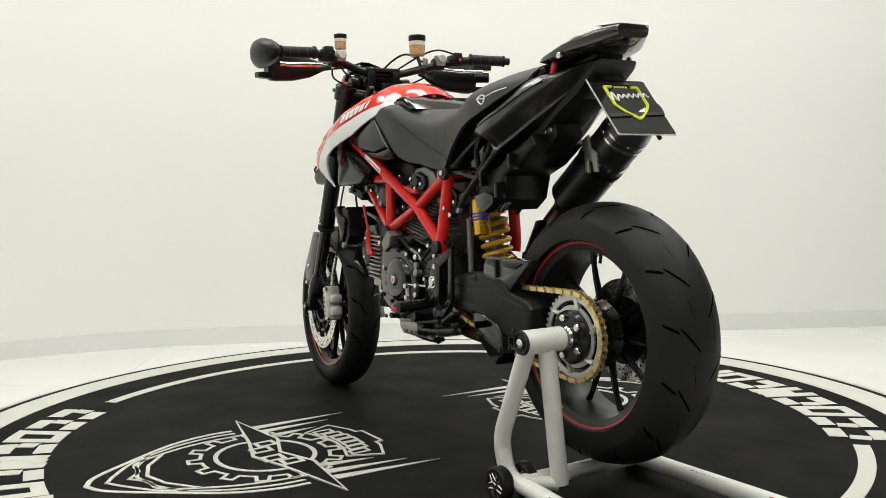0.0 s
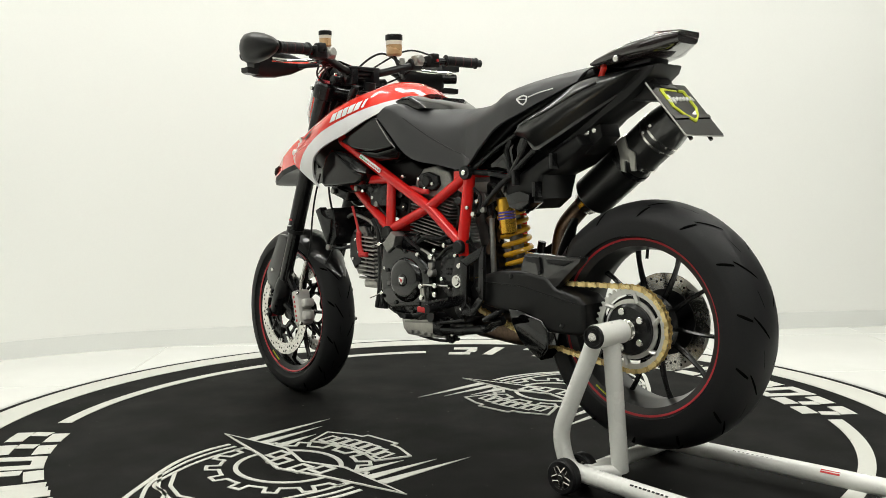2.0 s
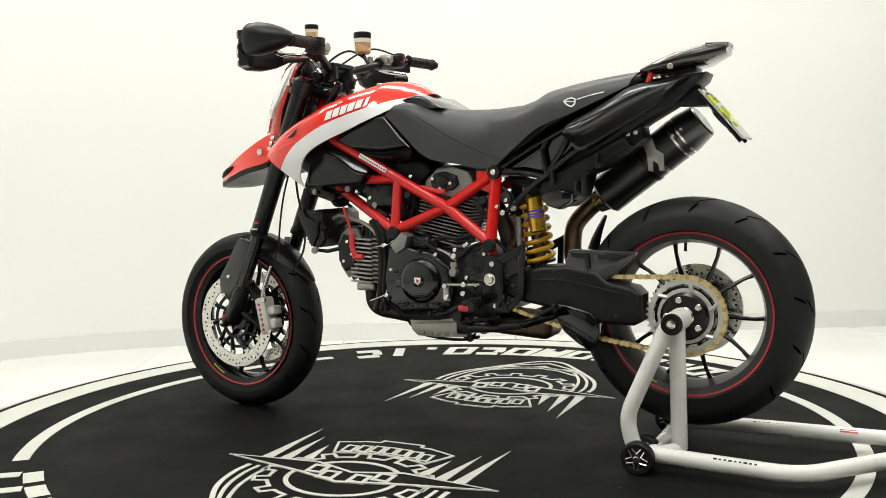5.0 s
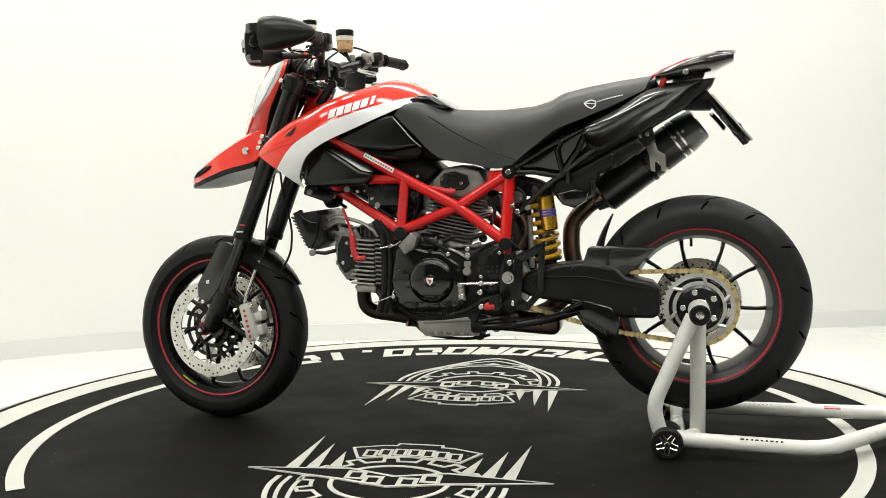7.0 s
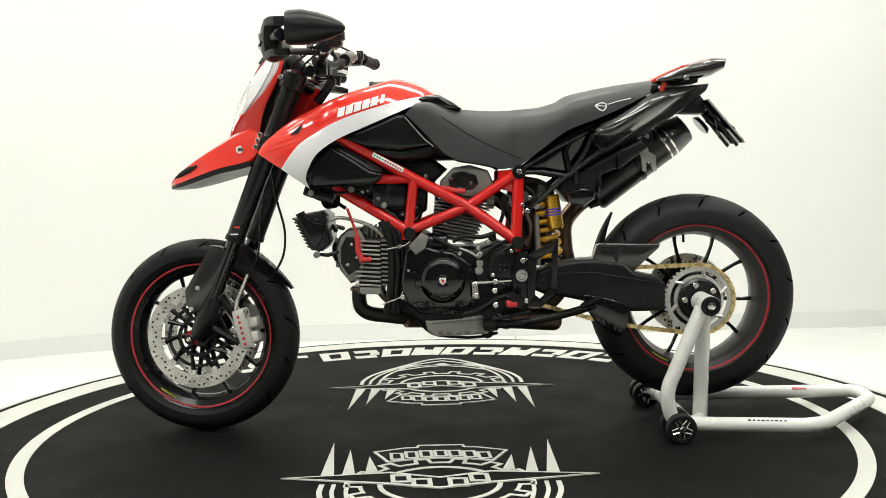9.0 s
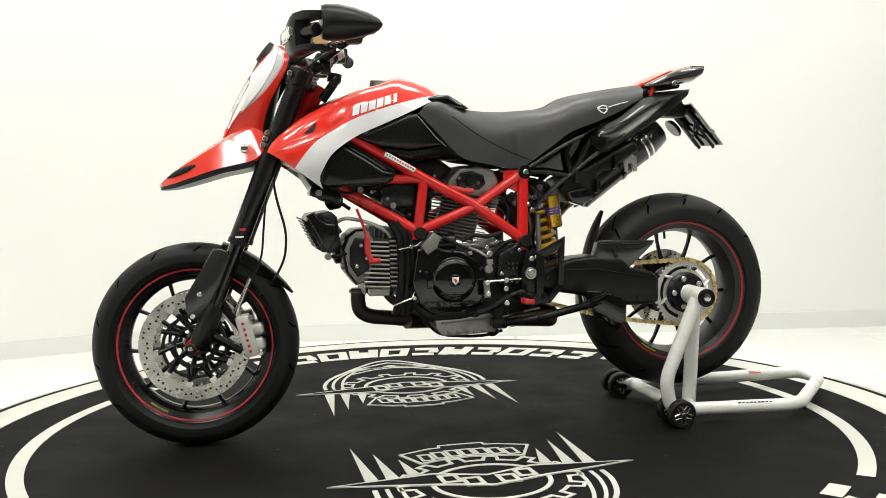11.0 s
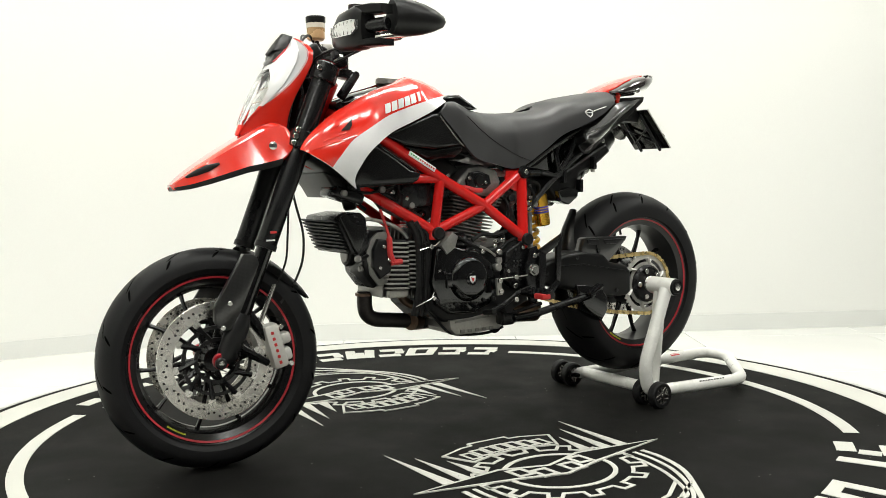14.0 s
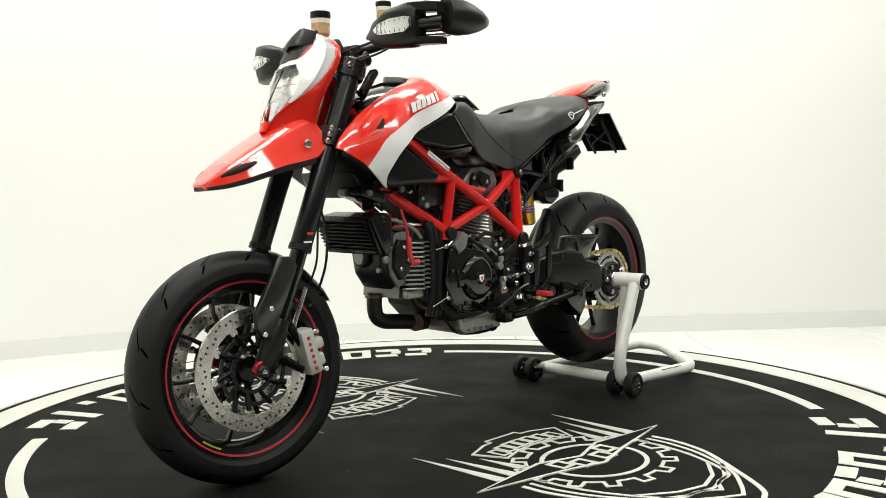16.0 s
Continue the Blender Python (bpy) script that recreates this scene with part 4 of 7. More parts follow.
def build_tank():
    tank = part("fuel_tank", panel(TANK_RW, TANK_TOP, tank_depth, 0.006, 40, 16, -1, 1.7), M_RED, bike, "gloss red fuel tank with a white sweep")
    part("tank_half", panel(TANK_RW, TANK_TOP, tank_depth, 0.006, 40, 16, 1, 1.7), M_RED, tank)
    for s in (-1, 1):
        part("white_sweep", panel(TANK_WB, TANK_RW, tank_depth, 0.006, 40, 8, s), M_WHITE, tank, "white painted sweep along the tank")
    # intake vent in the shroud: a flat mark, its inner shade put in the colour
    decal_on(tank_depth, [(-0.406, 0.875), (-0.387, 0.892), (-0.37, 0.908), (-0.374, 0.89), (-0.382, 0.879)], 0.003, tank, M_HOLESHADE, "shroud_vent_shade")
    for line in ([(-0.452, 0.849), (-0.418, 0.861), (-0.391, 0.871)], [(-0.48, 0.827), (-0.425, 0.845), (-0.362, 0.864)], [(-0.428, 0.877), (-0.396, 0.899), (-0.367, 0.916)]):
        part("shroud_crease", tube([(p.x, -tank_depth(p.x, p.y) + 0.0008, p.y) for p in resample(line, 14)], 0.0022, 6), M_RED, tank)
    part("tank_trim", prism([(-0.065, 0.972), (-0.021, 0.986), (0.012, 0.987), (0.053, 0.963), (0.076, 0.947), (0.036, 0.941), (-0.013, 0.952)], -0.118, 0.118, 0.014, 3), M_BLACKG, tank, "gloss black trim behind the tank")
    # the maker's word, as slanted white blocks
    for i in range(6):
        f0, f1 = i / 6 + 0.010, (i + 1) / 6 - 0.018
        a, b = Vector((-0.274, 0.9215)), Vector((-0.136, 0.9655))
        up = Vector((0.004, 0.026))
        q0, q1 = a.lerp(b, f0), a.lerp(b, f1)
        if i < 5:
            quad = [q0, q1, q1 + up, q0 + up]
            decal_on(tank_depth, [(p.x, p.y) for p in quad], 0.0045, tank, M_DECAL, "tank_bar")
        else:
            decal_on(tank_depth, [(p.x, p.y) for p in (q0 + (q1 - q0) * 0.2, q0 + (q1 - q0) * 0.75, q0 + (q1 - q0) * 0.75 + up, q0 + (q1 - q0) * 0.2 + up)], 0.0045, tank, M_DECAL, "tank_bar")
    # black cover ahead of the filler, between the shrouds
    secs = []
    for x, z, w in ((-0.36, 0.965, 0.075), (-0.30, 0.99, 0.085), (-0.22, 1.012, 0.085), (-0.14, 1.030, 0.055), (-0.10, 1.03, 0.03)):
        secs.append([(x, w * math.cos(t), z - 0.05 + 0.045 * math.sin(t)) for t in (2 * math.pi * k / 20 for k in range(20))])
    part("tank_cover", loft(secs), M_BLACKG, tank, "gloss black tank cover")
    part("filler_cap", cyl((-0.16, 0, 1.015), (-0.158, 0, 1.036), 0.036, 28, 0.004), M_ALU, tank, "round metal filler cap")
    # inner tank body, so that nothing shows through
    secs = []
    for x, z0, z1, w in ((-0.455, 0.800, 0.850, 0.110), (-0.41, 0.772, 0.885, 0.130), (-0.35, 0.738, 0.93, 0.138), (-0.28, 0.760, 0.96, 0.130), (-0.2, 0.80, 0.98, 0.125), (-0.05, 0.80, 0.955, 0.115), (0.06, 0.80, 0.93, 0.10)):
        zc, h = (z0 + z1) / 2, (z1 - z0) / 2
        secs.append([(x, w * math.copysign(abs(math.cos(t)) ** 0.6, math.cos(t)), zc + h * math.copysign(abs(math.sin(t)) ** 0.6, math.sin(t))) for t in (2 * math.pi * k / 24 for k in range(24))])
    part("tank_inner", loft(secs), M_BLACKP, tank)

    # black side panels below the sweep
    lower = [(-0.362, 0.738), (-0.356, 0.784), (-0.335, 0.818), (-0.300, 0.842), (-0.284, 0.838), (-0.232, 0.805), (-0.186, 0.774), (-0.150, 0.764), (-0.160, 0.744), (-0.180, 0.733), (-0.345, 0.727)]
    upper = [(-0.262, 0.866), (-0.200, 0.892), (-0.110, 0.928), (-0.085, 0.929), (-0.010, 0.842), (-0.100, 0.829), (-0.196, 0.839)]
    chamfer = [(-0.286, 0.840), (-0.246, 0.834), (-0.156, 0.781), (-0.150, 0.766), (-0.186, 0.775), (-0.232, 0.806)]
    foot = [(-0.196, 0.836), (-0.100, 0.826), (-0.010, 0.838), (-0.004, 0.826), (-0.022, 0.806), (-0.113, 0.802)]
    for s in (-1, 1):
        a, b, c, d = prism(lower, -0.166, -0.09, 0.010, 3), prism(upper, -0.158, -0.085, 0.009, 3), prism(chamfer, -0.165, -0.125, 0.002, 2), prism(foot, -0.157, -0.118, 0.003, 2)
        for v in a.verts:
            v.co.y += 0.10 * max(0.0, -0.27 - v.co.x) * (v.co.y < -0.12)
        # one strip leans upwards, the other downwards
        for v in c.verts:
            v.co.y += 0.9 * max(0.0, v.co.z - (0.805 - 0.674 * (v.co.x + 0.232)))
        for v in d.verts:
            v.co.y -= (v.co.z - 0.838) * 0.75
        if s > 0:
            a, b, c, d = mirrored(a), mirrored(b), mirrored(c), mirrored(d)
        sp = part("side_cover", a, M_COVER, bike, "gloss black lower side cover")
        part("chamfer_strip", c, M_COVER, sp)
        sp2 = part("side_cover", b, M_COVER, bike, "smooth black upper side cover with a folded foot")
        part("folded_foot", d, M_COVER, sp2)
        part("cover_edge", tube([(-0.085, s * 0.160, 0.922), (-0.034, s * 0.160, 0.862), (-0.006, s * 0.159, 0.838)], 0.0016, 6), M_ALUD, sp2, "thin pale grey line along the cover edge")


build_tank()

SEAT_TOP = [(-0.054, 0.96), (-0.018, 0.965), (0.053, 0.948), (0.135, 0.943), (0.218, 0.944), (0.301, 0.950), (0.350, 0.963), (0.388, 0.984), (0.463, 1.000), (0.545, 1.013), (0.632, 1.024)]
SEAT_LOW = [(-0.083, 0.93), (-0.03, 0.876), (0.041, 0.808), (0.129, 0.787), (0.222, 0.774), (0.306, 0.828), (0.371, 0.875), (0.451, 0.905), (0.531, 0.938), (0.612, 0.978)]
SEAT_W = [(-0.10, 0.160), (0.0, 0.155), (0.12, 0.128), (0.22, 0.112), (0.30, 0.138), (0.42, 0.158), (0.52, 0.150), (0.64, 0.110)]


SEAT_IN = [(-0.08, 0.150), (-0.02, 0.130), (0.04, 0.085), (0.10, 0.045), (0.18, 0.0)]


def seat_depth(x, z):
    top = lerp_table(SEAT_TOP, x)
    w = lerp_table(SEAT_W, x)
    inner = lerp_table(SEAT_IN, x)
    span = lerp_table([(-0.05, 0.03), (0.10, 0.135)], x)
    u = min(1.0, max(0.0, (z - (top - span)) / span))
    return inner + (w - inner) * max(0.0, 1 - u ** lerp_table([(0.15, 3.2), (0.35, 6.5)], x)) ** 0.5


def build_seat():
    seat = part("seat", panel(SEAT_LOW, SEAT_TOP, seat_depth, 0.010, 60, 18, -1, 1.8), M_SEAT, bike, "long black vinyl seat with stitched panels")
    part("seat_half", panel(SEAT_LOW, SEAT_TOP, seat_depth, 0.010, 60, 18, 1, 1.8), M_SEAT, seat)
    seam = resample([(0.016, 0.923), (0.097, 0.87), (0.176, 0.83), (0.259, 0.795)], 20)
    part("seam", tube([(p.x, -seat_depth(p.x, p.y) - 0.0004, p.y) for p in seam], 0.0014, 6), M_BLACKP, seat, "stitched seam")
    nose = []
    for i in range(12):
        x = -0.03 + 0.22 * i / 11
        w, z = lerp_table(SEAT_IN, x) + 0.008, lerp_table(SEAT_TOP, x) - 0.0135 - 0.010 * max(0.0, (x - 0.10) / 0.09)
        nose.append([(x, w * math.cos(t), z + 0.0125 * math.sin(t)) for t in (2 * math.pi * k / 20 for k in range(20))])
    part("seat_nose", loft(nose), M_SEAT, seat)
    # small shield mark with a line, drawn as plain shapes
    shield = [(0.452, 0.944), (0.462, 0.9495), (0.471, 0.952), (0.482, 0.949), (0.483, 0.942), (0.481, 0.935), (0.473, 0.929), (0.462, 0.934)]
    ring = shield + shield[:1]
    part("seat_mark", tube([(x, -seat_depth(x, z) - 0.0008, z) for x, z in ring], 0.0022, 6), M_DECAL, seat, "white shield outline")
    part("seat_mark", tube([(p.x, -seat_depth(p.x, p.y) - 0.0008, p.y) for p in resample([(0.487, 0.947), (0.519, 0.956), (0.555, 0.964)], 8)], 0.0016, 6), M_DECAL, seat)
    part("seat_mark", tube([(x, -seat_depth(x, z) - 0.0008, z) for x, z in (shield[0], shield[4])], 0.0014, 6), M_DECAL, seat)
    # seat base
    base = prism([(0.018, 0.833), (0.135, 0.797), (0.227, 0.78), (0.32, 0.832), (0.388, 0.881), (0.557, 0.954), (0.649, 0.992), (0.641, 1.009), (0.557, 0.997), (0.406, 0.957), (0.305, 0.927), (0.137, 0.914), (0.019, 0.916)], -0.09, 0.09, 0.02, 3)
    part("seat_base", base, M_BLACKP, seat)


build_seat()

TAIL_LO = [(0.447, 0.866), (0.454, 0.84), (0.482, 0.815), (0.524, 0.834), (0.591, 0.874), (0.655, 0.914), (0.71, 0.952), (0.737, 0.98), (0.76, 0.994)]
TAIL_HI = [(0.449, 0.869), (0.462, 0.888), (0.513, 0.911), (0.561, 0.94), (0.609, 0.971), (0.649, 0.984), (0.689, 0.988), (0.729, 0.994), (0.762, 0.998)]


def build_tail():
    def depth(x, z):
        w = lerp_table([(0.40, 0.160), (0.50, 0.165), (0.60, 0.140), (0.70, 0.105), (0.82, 0.055)], x)
        lo, hi = lerp_table(TAIL_LO[1:], x), lerp_table(TAIL_HI, x)
        t = max(-1.0, min(1.0, (z - lo) / max(0.01, hi - lo) * 2 - 1.25))
        return w - (0.045 * t * t if t < 0 else 0.030 * t * t)
    for s in (-1, 1):
        tp = part("tail_panel", panel(TAIL_LO, TAIL_HI, depth, 0.05, 34, 10, s), M_CARBON, bike, "carbon fibre tail side panel")
        part("tail_crease", tube([(p.x, s * (depth(p.x, p.y) + 0.001), p.y) for p in resample([(0.455, 0.875), (0.542, 0.909), (0.622, 0.95), (0.669, 0.971)], 14)], 0.0035, 8), M_CARBON, tp)
    part("undertail", prism([(0.362, 0.831), (0.472, 0.896), (0.657, 0.998), (0.8, 1.009), (0.792, 0.989), (0.724, 0.934), (0.64, 0.886), (0.573, 0.838), (0.488, 0.765), (0.387, 0.737)], -0.062, 0.062, 0.012, 2), M_BLACKP, bike, "black plastic undertail")
    part("seat_rail_cover", prism([(0.243, 0.772), (0.313, 0.83), (0.379, 0.877), (0.461, 0.915), (0.543, 0.946), (0.625, 0.989), (0.641, 0.97), (0.48, 0.885), (0.452, 0.827), (0.386, 0.753), (0.312, 0.764)], -0.088, 0.088, 0.008, 2), M_BLACKG, bike, "black cover under the seat edge")
    # electrics box under the seat
    ub = part("battery_box", prism([(0.362, 0.737), (0.445, 0.778), (0.536, 0.826), (0.594, 0.852), (0.613, 0.824), (0.544, 0.776), (0.481, 0.751), (0.464, 0.691), (0.427, 0.663), (0.381, 0.671), (0.353, 0.709)], -0.095, 0.06, 0.012, 3), M_BLACKP, bike, "black plastic box under the seat")
    part("box_lid", prism([(0.373, 0.701), (0.422, 0.713), (0.458, 0.703), (0.454, 0.68), (0.421, 0.658), (0.386, 0.669)], -0.115, -0.05, 0.006, 2), M_BLACKG, ub)
    for p in [(0.403, -0.1, 0.746), (0.471, -0.1, 0.716), (0.528, -0.1, 0.787)]:
        part("box_strap", box(p, (0.012, 0.03, 0.04), 0.003), M_BLACKM, ub)
    # subframe bars
    sub = part("subframe", tube([(0.243, -0.105, 0.769), (0.349, -0.105, 0.831), (0.468, -0.105, 0.89), (0.536, -0.105, 0.924)], 0.0085, 10), M_BLACKM, bike, "black tubular subframe")
    runs = [[(0.261, -0.105, 0.647), (0.348, -0.105, 0.726), (0.454, -0.105, 0.805), (0.503, -0.105, 0.836)], [(0.246, -0.105, 0.762), (0.308, -0.105, 0.761), (0.381, -0.105, 0.747)], [(0.381, -0.105, 0.747), (0.43, -0.105, 0.817), (0.458, -0.105, 0.877)], [(0.389, -0.105, 0.747), (0.373, -0.105, 0.818), (0.387, -0.105, 0.85)]]
    for i, r in enumerate(runs):
        part("subframe_tube", tube(r, 0.008, 10), M_BLACKM, sub)
    for r in [[(0.243, -0.105, 0.769), (0.349, -0.105, 0.831), (0.468, -0.105, 0.89), (0.536, -0.105, 0.924)]] + runs[:2]:
        b = tube(r, 0.008, 10)
        b.transform(Matrix.Diagonal((1, -1, 1, 1)))
        part("subframe_tube", b, M_BLACKM, sub)
    part("subframe_bolt", bolt([(0.26, -0.115, 0.649)][0], 0.008, 0.006), M_CHROME, sub)
    # tail lamp unit
    secs = []
    for x, z0, z1, w in ((0.640, 1.012, 1.022, 0.100), (0.66, 1.006, 1.034, 0.108), (0.70, 1.010, 1.051, 0.105), (0.745, 1.018, 1.068, 0.098), (0.80, 1.028, 1.080, 0.078), (0.848, 1.052, 1.082, 0.045)):
        zc, h = (z0 + z1) / 2, (z1 - z0) / 2
        secs.append([(x, w * math.copysign(abs(math.cos(t)) ** 0.5, math.cos(t)), zc + h * math.copysign(abs(math.sin(t)) ** 0.7, math.sin(t))) for t in (2 * math.pi * k / 28 for k in range(28))])
    tl = part("tail_lamp", loft(secs), M_SMOKE, bike, "smoked dark tail lamp unit")
    part("tail_top", loft([[(x, w * t, z + 0.006 * (1 - t * t) + d) for t, d in ((-1, 0), (-0.5, 0), (0, 0), (0.5, 0), (1, 0), (1, -0.008), (0, -0.008), (-1, -0.008))] for x, z, w in ((0.625, 1.018, 0.045), (0.66, 1.036, 0.07), (0.72, 1.061, 0.06), (0.80, 1.080, 0.045))]), M_RED, tl, "red painted tail cover")
    part("lens_strip", loft([[(x, w * c, zc + s_) for c, s_ in ((-1, -0.008), (-0.5, -0.006), (0.5, -0.006), (1, -0.008), (1, 0.006), (-1, 0.006))] for x, zc, w in ((0.80, 1.073, 0.07), (0.853, 1.075, 0.042))]), M_GLASS, tl, "clear rear lens")
    for s in (-1, 1):
        part("tail_stay", tube([(0.665, s * 0.075, 1.012), (0.655, s * 0.075, 0.985)], 0.008, 8), M_RED, tl)
        part("tail_bolt", bolt((0.72, s * 0.104, 1.022), 0.008, 0.006, (0, s, 0)), M_CHROME, tl)
    part("lamp_tray", prism([(0.660, 1.014), (0.700, 1.024), (0.775, 1.028), (0.770, 1.014), (0.700, 1.006)], -0.040, 0.040, 0.003), M_BLACKP, tl)
    # number plate on its bracket; the writing on it is left as plain shapes
    tl_, tr_, bl_, br_ = Vector((0.787, -0.084, 0.962)), Vector((0.787, 0.084, 0.962)), Vector((0.893, -0.084, 0.837)), Vector((0.893, 0.084, 0.837))
    down, across = (bl_ - tl_), (tr_ - tl_)
    nrm = across.cross(down).normalized()
    if nrm.x < 0:
        nrm = -nrm

    def on_plate(u, v, lift):
        return tl_ + across * u + down * v + nrm * lift

    def plate_poly(pts, l0, l1):
        bm = bmesh.new()
        a = [bm.verts.new(on_plate(u, v, l0)) for u, v in pts]
        b = [bm.verts.new(on_plate(u, v, l1)) for u, v in pts]
        bm.faces.new(a)
        bm.faces.new(b[::-1])
        for i in range(len(a)):
            bm.faces.new((a[i], b[i], b[(i + 1) % len(a)], a[(i + 1) % len(a)]))
        return bm
    pl = part("number_plate", plate_poly([(0.02, 0), (0.98, 0), (1, 0.02), (1, 0.98), (0.98, 1), (0.02, 1), (0, 0.98), (0, 0.02)], -0.003, 0.003), M_BLACKG, bike, "black display plate with a yellow shield")
    part("plate_edge", merged(*[tube([on_plate(*a, 0), on_plate(*b, 0)], 0.0024, 6) for a, b in (((0, 0), (0, 1)), ((1, 0), (1, 1)), ((0, 1), (1, 1)))]), M_ALU, pl)
    sh = [(0.22, 0.14), (0.80, 0.14), (0.80, 0.48), (0.68, 0.62), (0.51, 0.74), (0.34, 0.62), (0.22, 0.48)]
    for (a, b) in zip(sh, sh[1:] + sh[:1]):
        if a[1] == 0.14 and b[1] == 0.14:
            segs = [((0.22, 0.14), (0.34, 0.14)), ((0.68, 0.14), (0.80, 0.14))]
        else:
            segs = [(a, b)]
        for p, q in segs:
            part("plate_shield", tube([on_plate(*p, 0.003), on_plate(*q, 0.003)], 0.0042, 6), M_YELLOW, pl)
    for i in range(5):
        part("plate_bar", plate_poly([(0.385 + i * 0.05, 0.125), (0.42 + i * 0.05, 0.125), (0.42 + i * 0.05, 0.155), (0.385 + i * 0.05, 0.155)], 0.003, 0.0042), M_YELLOW, pl)
    # a handwritten mark as one loose white stroke
    wave = [(0.20 + 0.70 * i / 40, 0.34 - 0.05 * i / 40 + 0.05 * math.sin(i * 1.15) * (1.6 if i < 9 else 0.7)) for i in range(41)]
    part("plate_script", tube([on_plate(u, v, 0.005) for u, v in wave], 0.0022, 6), M_DECAL, pl, "white handwritten stroke")
    part("plate_strap", plate_poly([(0, 0.66), (1, 0.60), (1, 0.66), (0, 0.72)], 0.004, 0.006), M_SMOKE, pl)
    part("plate_script", plate_poly([(0.56, 0.60), (0.72, 0.52), (0.66, 0.64)], 0.003, 0.0044), M_DECAL, pl)
    br = part("plate_bracket", prism([(0.692, 0.929), (0.747, 0.961), (0.78, 0.977), (0.792, 0.96), (0.803, 0.953), (0.79, 0.924), (0.753, 0.925)], -0.035, 0.035, 0.003), M_BLACKP, bike, "black plate bracket")
    for y in (-0.045, 0.045):
        part("bracket_arm", tube([(0.79, y, 0.948), (0.885, y, 0.828)], 0.005, 8), M_BLACKM, br)
    part("bracket_arm", tube([(0.82, -0.05, 0.905), (0.86, 0.05, 0.855)], 0.004, 8), M_BLACKM, br)
    part("bracket_arm", tube([(0.82, 0.05, 0.905), (0.86, -0.05, 0.855)], 0.004, 8), M_BLACKM, br)
    part("reflector", lathe([(0.0, -0.004), (0.03, -0.004), (0.034, 0.0), (0.03, 0.008), (0.0, 0.008)], 0, 0, 24, False), M_SMOKE, br, "round dark reflector",
         Matrix.Translation((0.812, 0.088, 0.895)) @ nrm.to_track_quat("Y", "Z").to_matrix().to_4x4())


build_tail()


# ------------------------------------------------------------------ exhaust
def build_exhaust():
    a, b = Vector((0.482, 0.118, 0.687)), Vector((0.738, 0.106, 0.876))
    d = (b - a).normalized()
    can = part("exhaust_can", tube([a, a + d * 0.008, a + d * 0.27], [0.05, 0.0585, 0.0585], 36), M_CAN, bike, "matt black carbon exhaust can")
    part("end_cap", tube([b - d * 0.062, b - d * 0.060, b - d * 0.02, b + d * 0.028, b + d * 0.032], [0.055, 0.0595, 0.0585, 0.050, 0.044], 36), M_CARBON, can, "carbon end cap")
    for f in (0.262, 0.282):
        part("can_band", tube([a + d * f, a + d * (f + 0.006)], 0.0605, 36), M_CHROME, can, "steel band")
    for f in (0.155, 0.190):
        part("can_clamp", tube([a + d * f, a + d * (f + 0.012)], 0.0615, 36), M_CHROME if f > 0.16 else M_BLACKM, can, "steel can clamp")
    for f in (0.262, 0.29):
        part("can_rivet", bolt(a + d * f + Vector((0, -0.059, 0.01)), 0.005, 0.004), M_CHROME, can)
    part("can_bracket", prism([(0.61, 0.835), (0.636, 0.848), (0.646, 0.817), (0.667, 0.804), (0.67, 0.758), (0.657, 0.758), (0.651, 0.784), (0.638, 0.784), (0.639, 0.755), (0.626, 0.759), (0.622, 0.8)], 0.048, 0.055, 0.001), M_ALU, can, "bare metal hanger bracket")
    part("hanger_box", prism([(0.552, 0.827), (0.586, 0.867), (0.633, 0.876), (0.64, 0.845), (0.589, 0.803)], -0.05, 0.03, 0.004), M_BLACKP, can)
    for p in [(0.596, -0.05, 0.856), (0.617, -0.05, 0.86)]:
        part("hanger_bolt", bolt(p, 0.007, 0.005), M_CHROME, can)
    part("inlet_collar", tube([a - d * 0.03, a + d * 0.004], [0.034, 0.046], 24), M_CHROME, can)
    pipe = spline([a - d * 0.005, a - d * 0.06, (0.395, 0.11, 0.60), (0.392, 0.095, 0.53), (0.40, 0.09, 0.47), (0.38, 0.085, 0.40), (0.30, 0.075, 0.335), (0.15, 0.06, 0.315), (0.0, 0.05, 0.315), (-0.10, 0.0, 0.325)], 8)
    part("link_pipe", tube(pipe, 0.026, 18), M_PIPE, can, "heat-stained steel link pipe")
    hp = spline([(-0.241, 0.02, 0.425), (-0.242, 0.02, 0.385), (-0.234, 0.02, 0.357), (-0.206, 0.02, 0.340), (-0.149, 0.02, 0.332), (-0.04, 0.02, 0.318)], 8)
    part("header_pipe", tube(hp, 0.022, 16), M_PIPED, can, "dark header pipe")
    part("header_flange", tube([hp[0] + Vector((0, 0, -0.004)), hp[0] - Vector((0, 0, 0.012))], 0.028, 16), M_PIPE, can)
    hp2 = spline([(-0.175, -0.06, 0.425), (-0.150, -0.062, 0.395), (-0.105, -0.06, 0.372), (-0.06, -0.05, 0.350)], 8)
    part("oil_pipe", tube(hp2, 0.013, 14), M_PIPE, can, "heat-stained steel pipe")
    part("silencer_box", box((0.27, 0.02, 0.325), (0.20, 0.13, 0.07), 0.025, Matrix.Rotation(radians(4), 3, "Y"), 4), M_PIPE, can, "heat-browned collector under the engine")


build_exhaust()


